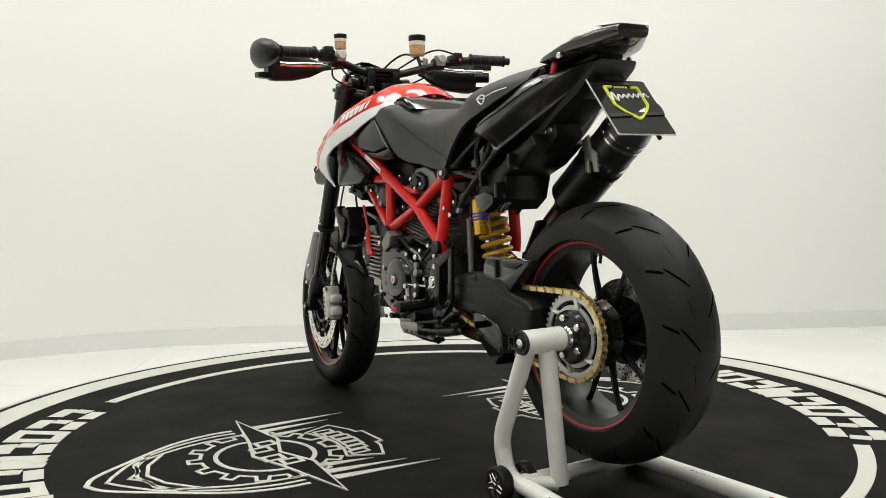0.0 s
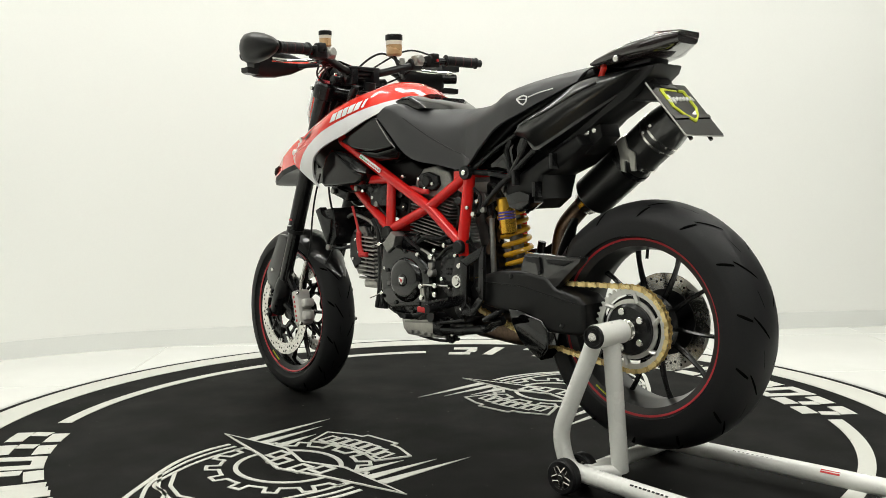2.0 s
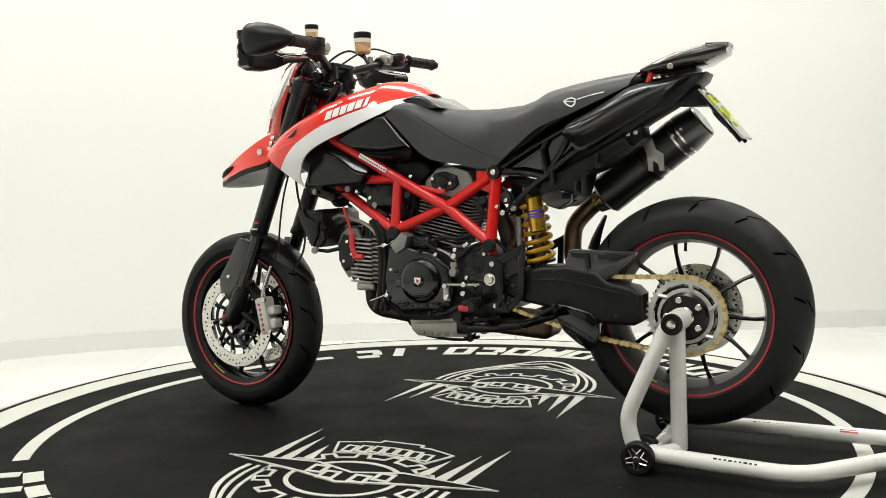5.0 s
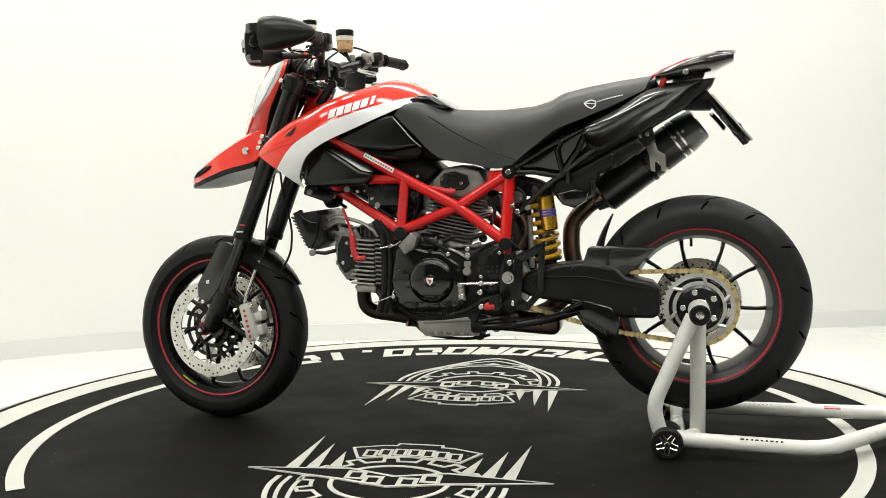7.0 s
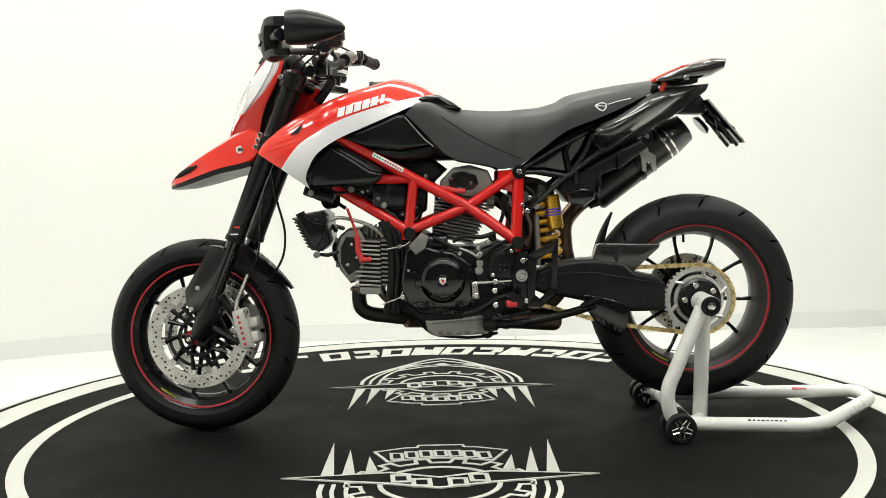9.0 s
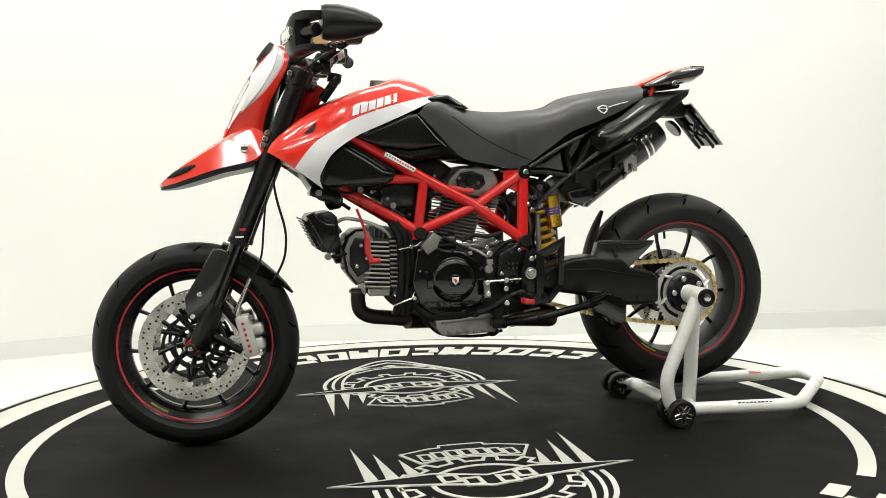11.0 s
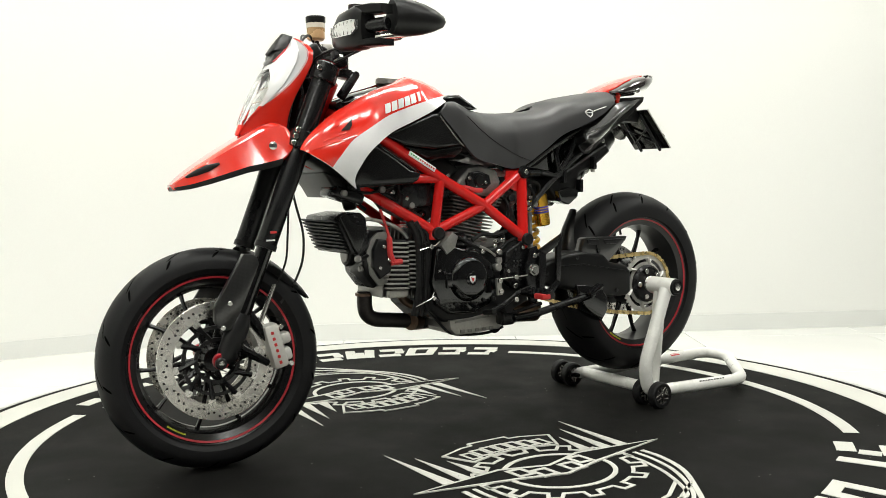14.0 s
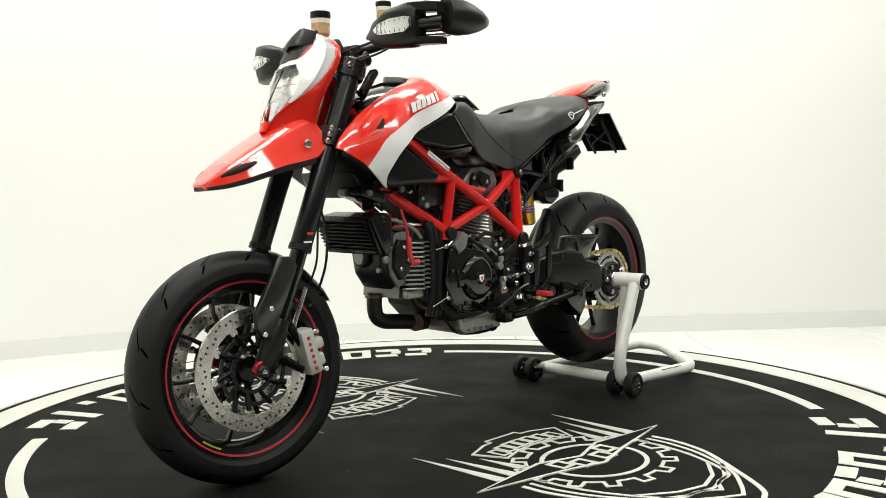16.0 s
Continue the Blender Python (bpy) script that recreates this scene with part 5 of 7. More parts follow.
# ------------------------------------------------------------------ rear suspension
def build_rear():
    arm = part("swingarm", prism([(0.268, 0.452), (0.287, 0.478), (0.315, 0.489), (0.378, 0.505), (0.449, 0.510), (0.535, 0.497), (0.563, 0.470), (0.632, 0.455), (0.652, 0.436), (0.652, 0.366), (0.634, 0.356), (0.553, 0.356), (0.440, 0.383), (0.377, 0.398), (0.306, 0.410), (0.272, 0.424)], -0.146, -0.045, 0.013, 4), M_BLACKP, bike, "matt black single-sided swingarm")
    part("swingarm_hub", lathe([(0.062, -0.095), (0.078, -0.09), (0.080, -0.07), (0.080, -0.02), (0.060, -0.015), (0.0, -0.015), (0.0, -0.095)], AXLE_R[0] - 0.004, AXLE_R[1], 40, False), M_BLACKM, arm)
    part("swingarm_rib", tube([(0.330, -0.1455, 0.470), (0.450, -0.1455, 0.470), (0.545, -0.1455, 0.452), (0.630, -0.1455, 0.437)], 0.0022, 8), M_BLACKP, arm)
    part("swingarm_arch", prism([(0.316, 0.446), (0.384, 0.483), (0.44, 0.481), (0.448, 0.436), (0.4, 0.412), (0.325, 0.412)], -0.06, 0.08, 0.02, 3), M_BLACKP, arm)
    for px_, pz in ((0.300, 0.449), (0.420, 0.492), (0.585, 0.378)):
        part("arm_bolt", bolt((px_, -0.145, pz), 0.007, 0.004), M_BLACKM, arm)
    guard = part("chain_guard", prism([(0.443, 0.502), (0.458, 0.548), (0.468, 0.553), (0.639, 0.549), (0.634, 0.538), (0.548, 0.46), (0.521, 0.485), (0.464, 0.493)], -0.140, -0.105, 0.004, 2), M_CARBON, bike, "carbon chain guard")
    part("guard_rib", prism([(0.465, 0.546), (0.514, 0.546), (0.518, 0.503), (0.51, 0.5), (0.502, 0.529), (0.469, 0.533)], -0.147, -0.139, 0.002), M_BLACKM, guard)
    part("guard_rib", prism([(0.533, 0.543), (0.62, 0.543), (0.588, 0.527), (0.54, 0.531)], -0.146, -0.139, 0.002), M_BLACKM, guard)
    # lower chain fender
    part("lower_guard", prism([(0.412, 0.409), (0.456, 0.405), (0.522, 0.387), (0.544, 0.360), (0.542, 0.315), (0.518, 0.284), (0.484, 0.303), (0.448, 0.331), (0.424, 0.369)], -0.153, -0.095, 0.006, 3), M_BLACKG, bike, "gloss black lower chain guard")
    # rear hugger round the front of the tyre
    cx, cz = AXLE_R
    bm = bmesh.new()
    rows = []
    for i in range(14):
        a = radians(133 + i * 4.2)
        r = 0.320 + 0.030 * max(0, 6 - i) / 6
        row = []
        for k in range(11):
            t = -1 + k / 5
            w = 0.080 if i >= 9 else 0.018 + 0.062 * (i / 9) ** 1.3
            flap = 0.040 if i >= 9 else 0.004 + 0.036 * (i / 9) ** 0.8
            row.append(bm.verts.new((cx + (r - flap * abs(t) ** 2.2) * math.cos(a), t * w - 0.01, cz + (r - flap * abs(t) ** 2.2) * math.sin(a))))
        rows.append(row)
    for a, b in zip(rows, rows[1:]):
        for k in range(10):
            bm.faces.new((a[k], a[k + 1], b[k + 1], b[k]))
    bmesh.ops.solidify(bm, geom=bm.faces[:], thickness=0.004)
    part("rear_hugger", bm, M_CARBON, bike, "carbon rear tyre hugger")
    # shock
    top, bot = Vector((0.306, -0.025, 0.715)), Vector((0.335, -0.005, 0.490))
    dd = bot - top
    shock = part("shock_absorber", tube([top, top + dd * 0.15, top + dd * 0.4, bot], [0.026, 0.026, 0.020, 0.016], 18), M_ALUD, bike, "rear shock with a yellow coil spring")
    q = dd.to_track_quat("Z", "X")
    turns, pts = 6.5, []
    for i in range(int(turns * 20) + 1):
        f = i / (turns * 20)
        pts.append(top + dd * (0.16 + 0.74 * f) + q @ Vector((0.037 * math.cos(2 * math.pi * turns * f), 0.037 * math.sin(2 * math.pi * turns * f), 0)))
    part("spring", tube(pts, 0.0072, 8), M_SPRING, shock, "yellow coil spring")
    for f in (0.13, 0.91):
        part("spring_seat", tube([top + dd * f, top + dd * (f + 0.03)], 0.041, 24), M_BLACKM, shock)
    res = [(0.334, -0.07, 0.693), (0.348, -0.07, 0.594)]
    part("shock_reservoir", cyl(res[0], res[1], 0.0235, 24, 0.004), M_GOLD, shock, "gold anodised reservoir")
    r0, r1 = Vector(res[0]), Vector(res[1])
    for f in (0.38, 0.46, 0.54):
        part("reservoir_bar", tube([r0.lerp(r1, f), r0.lerp(r1, f + 0.05)], 0.0239, 24), M_BLUE, shock)
    part("linkage", prism([(0.255, 0.67), (0.283, 0.683), (0.292, 0.628), (0.288, 0.553), (0.302, 0.494), (0.277, 0.503), (0.262, 0.57)], -0.06, -0.02, 0.006, 2), M_BLACKM, bike, "cast suspension rocker")
    part("shock_mount", prism([(0.250, 0.752), (0.300, 0.742), (0.345, 0.722), (0.350, 0.690), (0.322, 0.676), (0.291, 0.690), (0.258, 0.694)], -0.045, 0.045, 0.010, 3), M_CRANK, bike, "dark cast upper shock mount")
    part("mount_bolt", bolt((0.306, -0.046, 0.715), 0.012, 0.010), M_ALUD, bike)
    part("shock_hose", tube(spline([(0.330, -0.070, 0.690), (0.318, -0.085, 0.722), (0.288, -0.080, 0.730), (0.268, -0.060, 0.705)], 6), 0.006, 10), M_BLACKP, bike)
    for y in (-0.075, -0.03):
        part("frame_lug", cyl((0.252, y, 0.690), (0.252, y + 0.02, 0.690), 0.018, 14, 0.003), M_ALUD, bike)
    part("breather_pipe", tube(spline([(0.262, -0.05, 0.640), (0.276, -0.045, 0.610), (0.272, -0.045, 0.570), (0.256, -0.05, 0.540)], 6), 0.017, 14), M_PIPE, bike, "heat-stained elbow pipe")
    part("linkage_rod", cyl([(0.29, -0.075, 0.637)][0], [(0.295, -0.075, 0.488)][0], 0.008), M_ALUD, bike)


M_BLUE = material("blue_decal", (0.06, 0.05, 0.35), rough=0.4, bump=0)
build_rear()


# ------------------------------------------------------------------ headlight fairing and beak
def build_front():
    n = 17
    # rows of the fairing: height, front at the middle, half width, front at the edge, rear of the side, half width there
    rows = [(1.130, -0.478, 0.022, -0.462, -0.448, 0.030), (1.112, -0.492, 0.055, -0.456, -0.432, 0.066), (1.090, -0.505, 0.078, -0.458, -0.424, 0.094), (1.058, -0.522, 0.086, -0.468, -0.430, 0.104), (1.030, -0.540, 0.087, -0.484, -0.444, 0.104),
            (1.000, -0.558, 0.084, -0.503, -0.460, 0.100), (0.969, -0.575, 0.073, -0.532, -0.478, 0.096), (0.940, -0.590, 0.051, -0.562, -0.490, 0.090), (0.912, -0.602, 0.030, -0.589, -0.498, 0.085), (0.872, -0.616, 0.014, -0.611, -0.505, 0.084)]

    def face(y_in, y_out, z_hi, z_lo, lift, mat, name, label, parent, zsteps=18):
        """Part of the curved front between two half widths, given as shares of the row's half width."""
        for sgn in (-1, 1):
            bm = bmesh.new()
            grid = []
            for i in range(zsteps + 1):
                z = z_hi + (z_lo - z_hi) * i / zsteps
                tab = rows[::-1]
                fc, w, fe = (lerp_table([(r[0], r[k]) for r in tab], z) for k in (1, 2, 3))
                a, b = (v(z) if callable(v) else v for v in (y_in, y_out))
                row = []
                for k in range(13):
                    t = a + (b - a) * k / 12
                    row.append(bm.verts.new((fc + (fe - fc) * t ** 4.5 - lift, sgn * t * w, z)))
                grid.append(row)
            for a, b in zip(grid, grid[1:]):
                for k in range(12):
                    bm.faces.new((a[k], a[k + 1], b[k + 1], b[k]))
            bmesh.ops.remove_doubles(bm, verts=bm.verts, dist=1e-5)
            bmesh.ops.solidify(bm, geom=bm.faces[:], thickness=0.004)
            part(name, bm, mat, parent, label, STEER)

    # red sides
    fairing = None
    for sgn in (-1, 1):
        bm = bmesh.new()
        tab = rows[::-1]

        def side_sheet(t0, t1, z_hi, z_lo, steps):
            out, lines = bmesh.new(), []
            for i in range(steps + 1):
                z = z_hi + (z_lo - z_hi) * i / steps
                w, fe, rx, rw = (lerp_table([(r[0], r[k]) for r in tab], z) for k in (2, 3, 4, 5))
                a, b = t0(z), t1(z)
                lines.append([out.verts.new((fe + (rx - fe) * t, sgn * (w + (rw - w) * math.sin(t * math.pi / 2)), z)) for t in (a + (b - a) * k / 8 for k in range(9))])
            for a, b in zip(lines, lines[1:]):
                for k in range(8):
                    out.faces.new((a[k], a[k + 1], b[k + 1], b[k]))
            return out
        split = lambda z: lerp_table([(0.94, 0.0), (0.975, 0.22), (1.03, 0.52), (1.07, 0.68), (1.10, 0.60), (1.13, 0.45)], z)
        liner = side_sheet(lambda z: 0.0, lambda z: 1.0, 1.130, 0.872, 24)
        for v in liner.verts:
            v.co.y -= sgn * 0.008
            v.co.x += 0.004
        bm.free()
        red = side_sheet(split, lambda z: 1.0, 1.130, 0.872, 24)
        bmesh.ops.solidify(red, geom=red.faces[:], thickness=0.003)
        if fairing is None:
            fairing = part("headlight_fairing", red, M_RED, bike, "red and white headlight fairing", STEER)
        else:
            part("fairing_side", red, M_RED, fairing, xf=STEER)
        white = side_sheet(lambda z: 0.0, split, 1.130, 0.942, 20)
        bmesh.ops.solidify(white, geom=white.faces[:], thickness=0.003)
        part("fairing_white", white, M_WHITE, fairing, "white painted fairing edge", STEER)
        line = side_sheet(lambda z: max(0.0, split(z) - 0.10), lambda z: max(0.02, split(z) - 0.06), 1.118, 0.965, 20)
        for v in line.verts:
            v.co.y += sgn * 0.0012
        part("pinstripe", line, M_REDDECAL, fairing, "thin red pinstripe", STEER)
        part("fairing_liner", liner, M_BLACKP, fairing, xf=STEER)
    lens_out = lambda z: lerp_table([(0.90, 0.985), (0.94, 0.95), (0.99, 0.84), (1.022, 0.72), (1.036, 0.60)], z)
    screen_out = lambda z: lerp_table([(1.056, 0.50), (1.062, 0.62), (1.085, 0.78), (1.131, 0.94)], z)
    face(screen_out, 1.0, 1.130, 1.056, 0.0, M_WHITE, "fairing_face", "white painted fairing face", fairing, 14)
    face(0.0, 1.0, 1.056, 1.034, 0.0, M_WHITE, "fairing_face", "", fairing, 8)
    face(lens_out, 1.0, 1.034, 0.945, 0.0, M_WHITE, "fairing_face", "", fairing, 20)
    face(lens_out, 1.0, 0.945, 0.875, 0.0, M_RED, "fairing_face", "red painted fairing chin", fairing, 14)
    face(0.0, lens_out, 0.898, 0.872, 0.0, M_RED, "fairing_face", "", fairing, 6)
    face(0.0, lambda z: lens_out(z) * 0.97, 1.034, 0.90, -0.020, M_REFLECT, "reflector", "silver headlight reflector", fairing)
    face(0.0, lens_out, 1.036, 0.898, 0.002, M_GLASS, "headlight_lens", "clear headlight lens", fairing)
    face(0.0, 0.60, 1.040, 1.033, 0.003, M_BLACKG, "lens_border", "", fairing, 3)
    face(lambda z: screen_out(z) - 0.02, lambda z: screen_out(z) + 0.03, 1.118, 1.060, 0.003, M_REDDECAL, "screen_edge", "thin red edge line", fairing, 10)
    for z in (0.955, 0.99):
        face(0.05, lambda zz: lens_out(zz) * 0.80, z + 0.002, z, -0.018, M_CLEARP, "reflector_rib", "", fairing, 2)
    face(0.0, screen_out, 1.131, 1.056, 0.0025, M_BLACKP, "fly_screen", "matt black fly screen", fairing, 14)
    # raised lip of the screen
    bm = bmesh.new()
    grid = []
    for x, z, w, wrap in ((-0.474, 1.142, 0.012, 0.002), (-0.486, 1.128, 0.050, 0.028), (-0.500, 1.110, 0.062, 0.030), (-0.512, 1.092, 0.068, 0.026)):
        grid.append([bm.verts.new((x + wrap * t ** 4, w * t, z)) for t in (-1, -0.6, -0.25, 0, 0.25, 0.6, 1)])
    for a, b in zip(grid, grid[1:]):
        for k in range(6):
            bm.faces.new((a[k], a[k + 1], b[k + 1], b[k]))
    bmesh.ops.solidify(bm, geom=bm.faces[:], thickness=0.004)
    bm.transform(Matrix.Translation((-0.006, 0, 0.002)))
    part("screen_lip", bm, M_BLACKP, fairing, "", STEER)
    # dark inner shell behind the fairing
    part("inner_shell", prism([(-0.455, 1.09), (-0.44, 1.09), (-0.46, 1.0), (-0.49, 0.88), (-0.56, 0.88), (-0.52, 1.0)], -0.060, 0.060, 0.01), M_BLACKP, fairing, xf=STEER)
    # beak
    tops = [(p.x, p.y) for p in resample([(-0.498, 0.873), (-0.509, 0.893), (-0.54, 0.902), (-0.58, 0.886), (-0.619, 0.864), (-0.695, 0.818), (-0.755, 0.778), (-0.796, 0.744)], 30)]
    bots = [(p.x, p.y) for p in resample([(-0.489, 0.861), (-0.496, 0.836), (-0.524, 0.806), (-0.565, 0.794), (-0.612, 0.785), (-0.660, 0.771), (-0.705, 0.757), (-0.750, 0.744), (-0.792, 0.736)], 30)]
    ws = [lerp_table([(0, 0.108), (3, 0.118), (10, 0.120), (16, 0.115), (22, 0.098), (26, 0.074), (28, 0.050), (29, 0.030)], i) for i in range(30)]
    secs = []
    for (x0, z0), (x1, z1), w in zip(tops, bots, ws):
        sec = []
        for k in range(13):
            t = -1 + k / 6
            f = (1 - abs(t) ** 7) ** 0.5
            sec.append(((x0 * f + x1 * (1 - f)), w * (t if abs(t) < 1 else t), z1 + (z0 - z1) * f))
        for k in range(12, -1, -1):
            t = -1 + k / 6
            f = (1 - abs(t) ** 7) ** 0.5
            sec.append(((x0 * f + x1 * (1 - f)), w * t * 0.96, z1 + (z0 - z1) * f - 0.006))
        secs.append(sec)
    beak = part("beak", loft(secs), M_RED, bike, "pointed red front beak", STEER)
    und = []
    for (x1, z1), w in zip(bots[6:], ws[6:]):
        und.append([(x1, w * t, z1 + d) for t, d in ((-1, 0.0), (-0.5, 0.004), (0.5, 0.004), (1, 0.0), (0.95, -0.004 - 0.10 * w), (0.5, -0.005 - 0.10 * w), (-0.5, -0.005 - 0.10 * w), (-0.95, -0.004 - 0.10 * w))])
    part("beak_lip", loft(und), M_BLACKP, beak, "matt black lower lip", STEER)
    for s in (-1, 1):
        # dark bar half sunk in the beak, its colour standing for a shaded slot
        slot = tube([(-0.766, s * 0.062, 0.761), (-0.742, s * 0.077, 0.771), (-0.715, s * 0.090, 0.782), (-0.688, s * 0.099, 0.793)], [0.003, 0.008, 0.009, 0.003], 10)
        part("beak_vent_shade", slot, M_HOLESHADE, beak, "dark bar coloured for the shade in the air slot", STEER)
        part("beak_bolt", bolt((-0.553, s * 0.1165, 0.836), 0.011, 0.005, (0, s, 0)), M_CHROME, beak, xf=STEER)


build_front()


# ------------------------------------------------------------------ bars and controls
M_GRIPRED = material("dull_red_rubber", (0.07, 0.010, 0.012), rough=0.6)


def build_bars():
    path = [(-0.245, -0.405, 1.130), (-0.262, -0.25, 1.136), (-0.305, -0.135, 1.108), (-0.335, -0.06, 1.088), (-0.335, 0.06, 1.088), (-0.302, 0.135, 1.108), (-0.245, 0.26, 1.138), (-0.200, 0.415, 1.134)]
    bar = part("handlebar", tube(rounded(path, 0.06, 6), 0.0125, 14), M_BLACKM, bike, "black tapered handlebar")
    for a, b in (((-0.247, -0.385, 1.131), (-0.260, -0.268, 1.136)), ((-0.205, 0.398, 1.1345), (-0.238, 0.283, 1.138))):
        a, b = Vector(a), Vector(b)
        d = b - a
        g = part("grip", tube([a, a + d * 0.03, a + d * 0.06, b - d * 0.06, b - d * 0.03, b], [0.019, 0.019, 0.0165, 0.0165, 0.020, 0.020], 18), M_RUBBER, bar, "ribbed black rubber grip")
        for i in range(9):
            part("grip_rib", tube([a + d * (0.12 + i * 0.085), a + d * (0.135 + i * 0.085)], 0.0172, 16), M_GRIPRED if i % 3 == 1 else M_RUBBER, g)
    for s, c, nm in ((-1, Vector((-0.268, -0.225, 1.130)), "clutch"), (1, Vector((-0.255, 0.235, 1.132)), "brake")):
        sw = part("switch_block", merged(box(c, (0.042, 0.045, 0.040), 0.008), box(c + Vector((0.012, 0, 0.012)), (0.03, 0.03, 0.03), 0.006)), M_BLACKP, bar, "black switch block")
        part("switch_button", box(c + Vector((0.024, 0.004, 0.004)), (0.008, 0.010, 0.010), 0.002), M_REDDECAL if s > 0 else M_BLACKG, sw)
        mc = c + Vector((-0.012, -s * 0.052, 0.002))
        m = part("master_cylinder", merged(cyl(mc + Vector((-0.035, 0, -0.004)), mc + Vector((0.022, 0, 0.004)), 0.015, 16, 0.003), box(mc, (0.030, 0.032, 0.034), 0.005)), M_ALU, bar, "silver radial master cylinder")
        lev = spline([mc + Vector((-0.04, s * 0.01, -0.015)), mc + Vector((-0.055, s * 0.05, -0.022)), mc + Vector((-0.052, s * 0.12, -0.026)), mc + Vector((-0.03, s * 0.19, -0.028))], 6)
        part("lever", tube(lev, [0.009] * 4 + [0.007] * (len(lev) - 4), 10, 0.7), M_CHROME, bar, "polished lever")
        part("lever_pivot", box(mc + Vector((-0.04, s * 0.004, -0.014)), (0.026, 0.022, 0.03), 0.004), M_BLACKM, bar)
    # fluid pots
    for c, r, h, nm in ((Vector((-0.321, 0.130, 1.188)), 0.026, 0.062, "brake"), (Vector((-0.333, -0.145, 1.186)), 0.0185, 0.044, "clutch")):
        pot = part("fluid_reservoir", lathe([(0.0, -h * 0.6), (r * 0.8, -h * 0.6), (r, -h * 0.5), (r, h * 0.2), (0.0, h * 0.2)], 0, 0, 28, False), M_FLUID, bike, "amber see-through fluid reservoir", Matrix.Translation(c) @ Matrix.Rotation(radians(90), 4, "X"))
        part("cap", lathe([(0.0, h * 0.2), (r * 1.06, h * 0.2), (r * 1.1, h * 0.25), (r * 1.1, h * 0.48), (r * 0.98, h * 0.52), (0.0, h * 0.52)], 0, 0, 28, False), M_BLACKP, pot, "black screw cap", Matrix.Translation(c) @ Matrix.Rotation(radians(90), 4, "X"))
        part("clear_band", lathe([(r * 1.01, -h * 0.02), (r * 1.03, -h * 0.02), (r * 1.03, h * 0.2), (r * 1.01, h * 0.2)], 0, 0, 28), M_CLEARP, pot, "", Matrix.Translation(c) @ Matrix.Rotation(radians(90), 4, "X"))
        part("pot_stem", tube([c + Vector((0, 0, -h * 0.6)), c + Vector((0.018, 0, -h * 0.6 - 0.03))], 0.006, 8), M_BLACKM, pot)
    # riser, instrument
    part("bar_riser", merged(box((-0.335, -0.045, 1.075), (0.045, 0.028, 0.055), 0.006), box((-0.335, 0.045, 1.075), (0.045, 0.028, 0.055), 0.006), box((-0.333, 0, 1.10), (0.04, 0.12, 0.014), 0.004)), M_BLACKM, bike, "black handlebar clamp")
    inst = part("instrument", box((-0.405, 0.0, 1.085), (0.045, 0.12, 0.055), 0.010, Matrix.Rotation(radians(-30), 3, "Y"), 3), M_BLACKP, bike, "black dashboard housing", STEER)
    part("screen", box((-0.384, 0, 1.094), (0.004, 0.10, 0.04), 0.001, Matrix.Rotation(radians(-30), 3, "Y")), M_SMOKE, inst, "dark display screen", STEER)
    # hand guards with folding mirrors
    for k in (0, 1):
        xf = FLIP if k else None
        secs = []
        for y, x0, x1, z0, z1 in ((-0.150, -0.400, -0.385, 1.104, 1.114), (-0.175, -0.415, -0.39, 1.098, 1.122), (-0.215, -0.440, -0.405, 1.078, 1.140), (-0.27, -0.455, -0.405, 1.066, 1.160), (-0.33, -0.452, -0.395, 1.062, 1.170), (-0.350, -0.446, -0.390, 1.063, 1.171), (-0.365, -0.436, -0.396, 1.072, 1.162)):
            xc, zc, hx, hz = (x0 + x1) / 2, (z0 + z1) / 2, (x1 - x0) / 2, (z1 - z0) / 2
            secs.append([(xc + hx * math.copysign(abs(math.cos(t)) ** 0.7, math.cos(t)), y, zc + hz * math.copysign(abs(math.sin(t)) ** 0.7, math.sin(t))) for t in (2 * math.pi * i / 24 for i in range(24))])
        hg = part("hand_guard", loft(secs), M_BLACKP, bike, "black plastic hand guard with folding mirror", xf)
        # mirror shell
        secs = []
        for x, ry, rz, dz in ((-0.372, 0.028, 0.041, 0.012), (-0.362, 0.033, 0.0445, 0.012), (-0.33, 0.037, 0.045, 0.012), (-0.29, 0.035, 0.038, 0.011), (-0.255, 0.027, 0.027, 0.010), (-0.230, 0.015, 0.015, 0.009), (-0.221, 0.004, 0.004, 0.009)):
            secs.append([(x, -0.404 + ry * math.cos(t), 1.125 + dz + rz * math.sin(t)) for t in (2 * math.pi * i / 28 for i in range(28))])
        if not k:
            part("mirror", loft(secs), M_BLACKP, hg, "black folding mirror shell", xf)
        for z0, z1 in ((1.144, 1.170), (1.068, 1.088)):
            strap = []
            for y, x0, x1, c in ((-0.345, -0.440, -0.400, -0.002), (-0.385, -0.424, -0.385, -0.001), (-0.408, -0.402, -0.370, -0.004)):
                strap.append([(x0, y, z0 + 0.004), (x0, y, z1 - 0.004), (x0 + 0.006, y, z1 + c), (x1, y, z1 + c), (x1, y, z0), (x0 + 0.006, y, z0)])
            part("guard_strap", loft(strap), M_BLACKP, hg, xf=xf)
        part("mirror_hinge", cyl((-0.412, -0.355, 1.118), (-0.385, -0.408, 1.120), 0.017, 18, 0.003), M_BLACKM, hg, xf=xf)
        lens = []
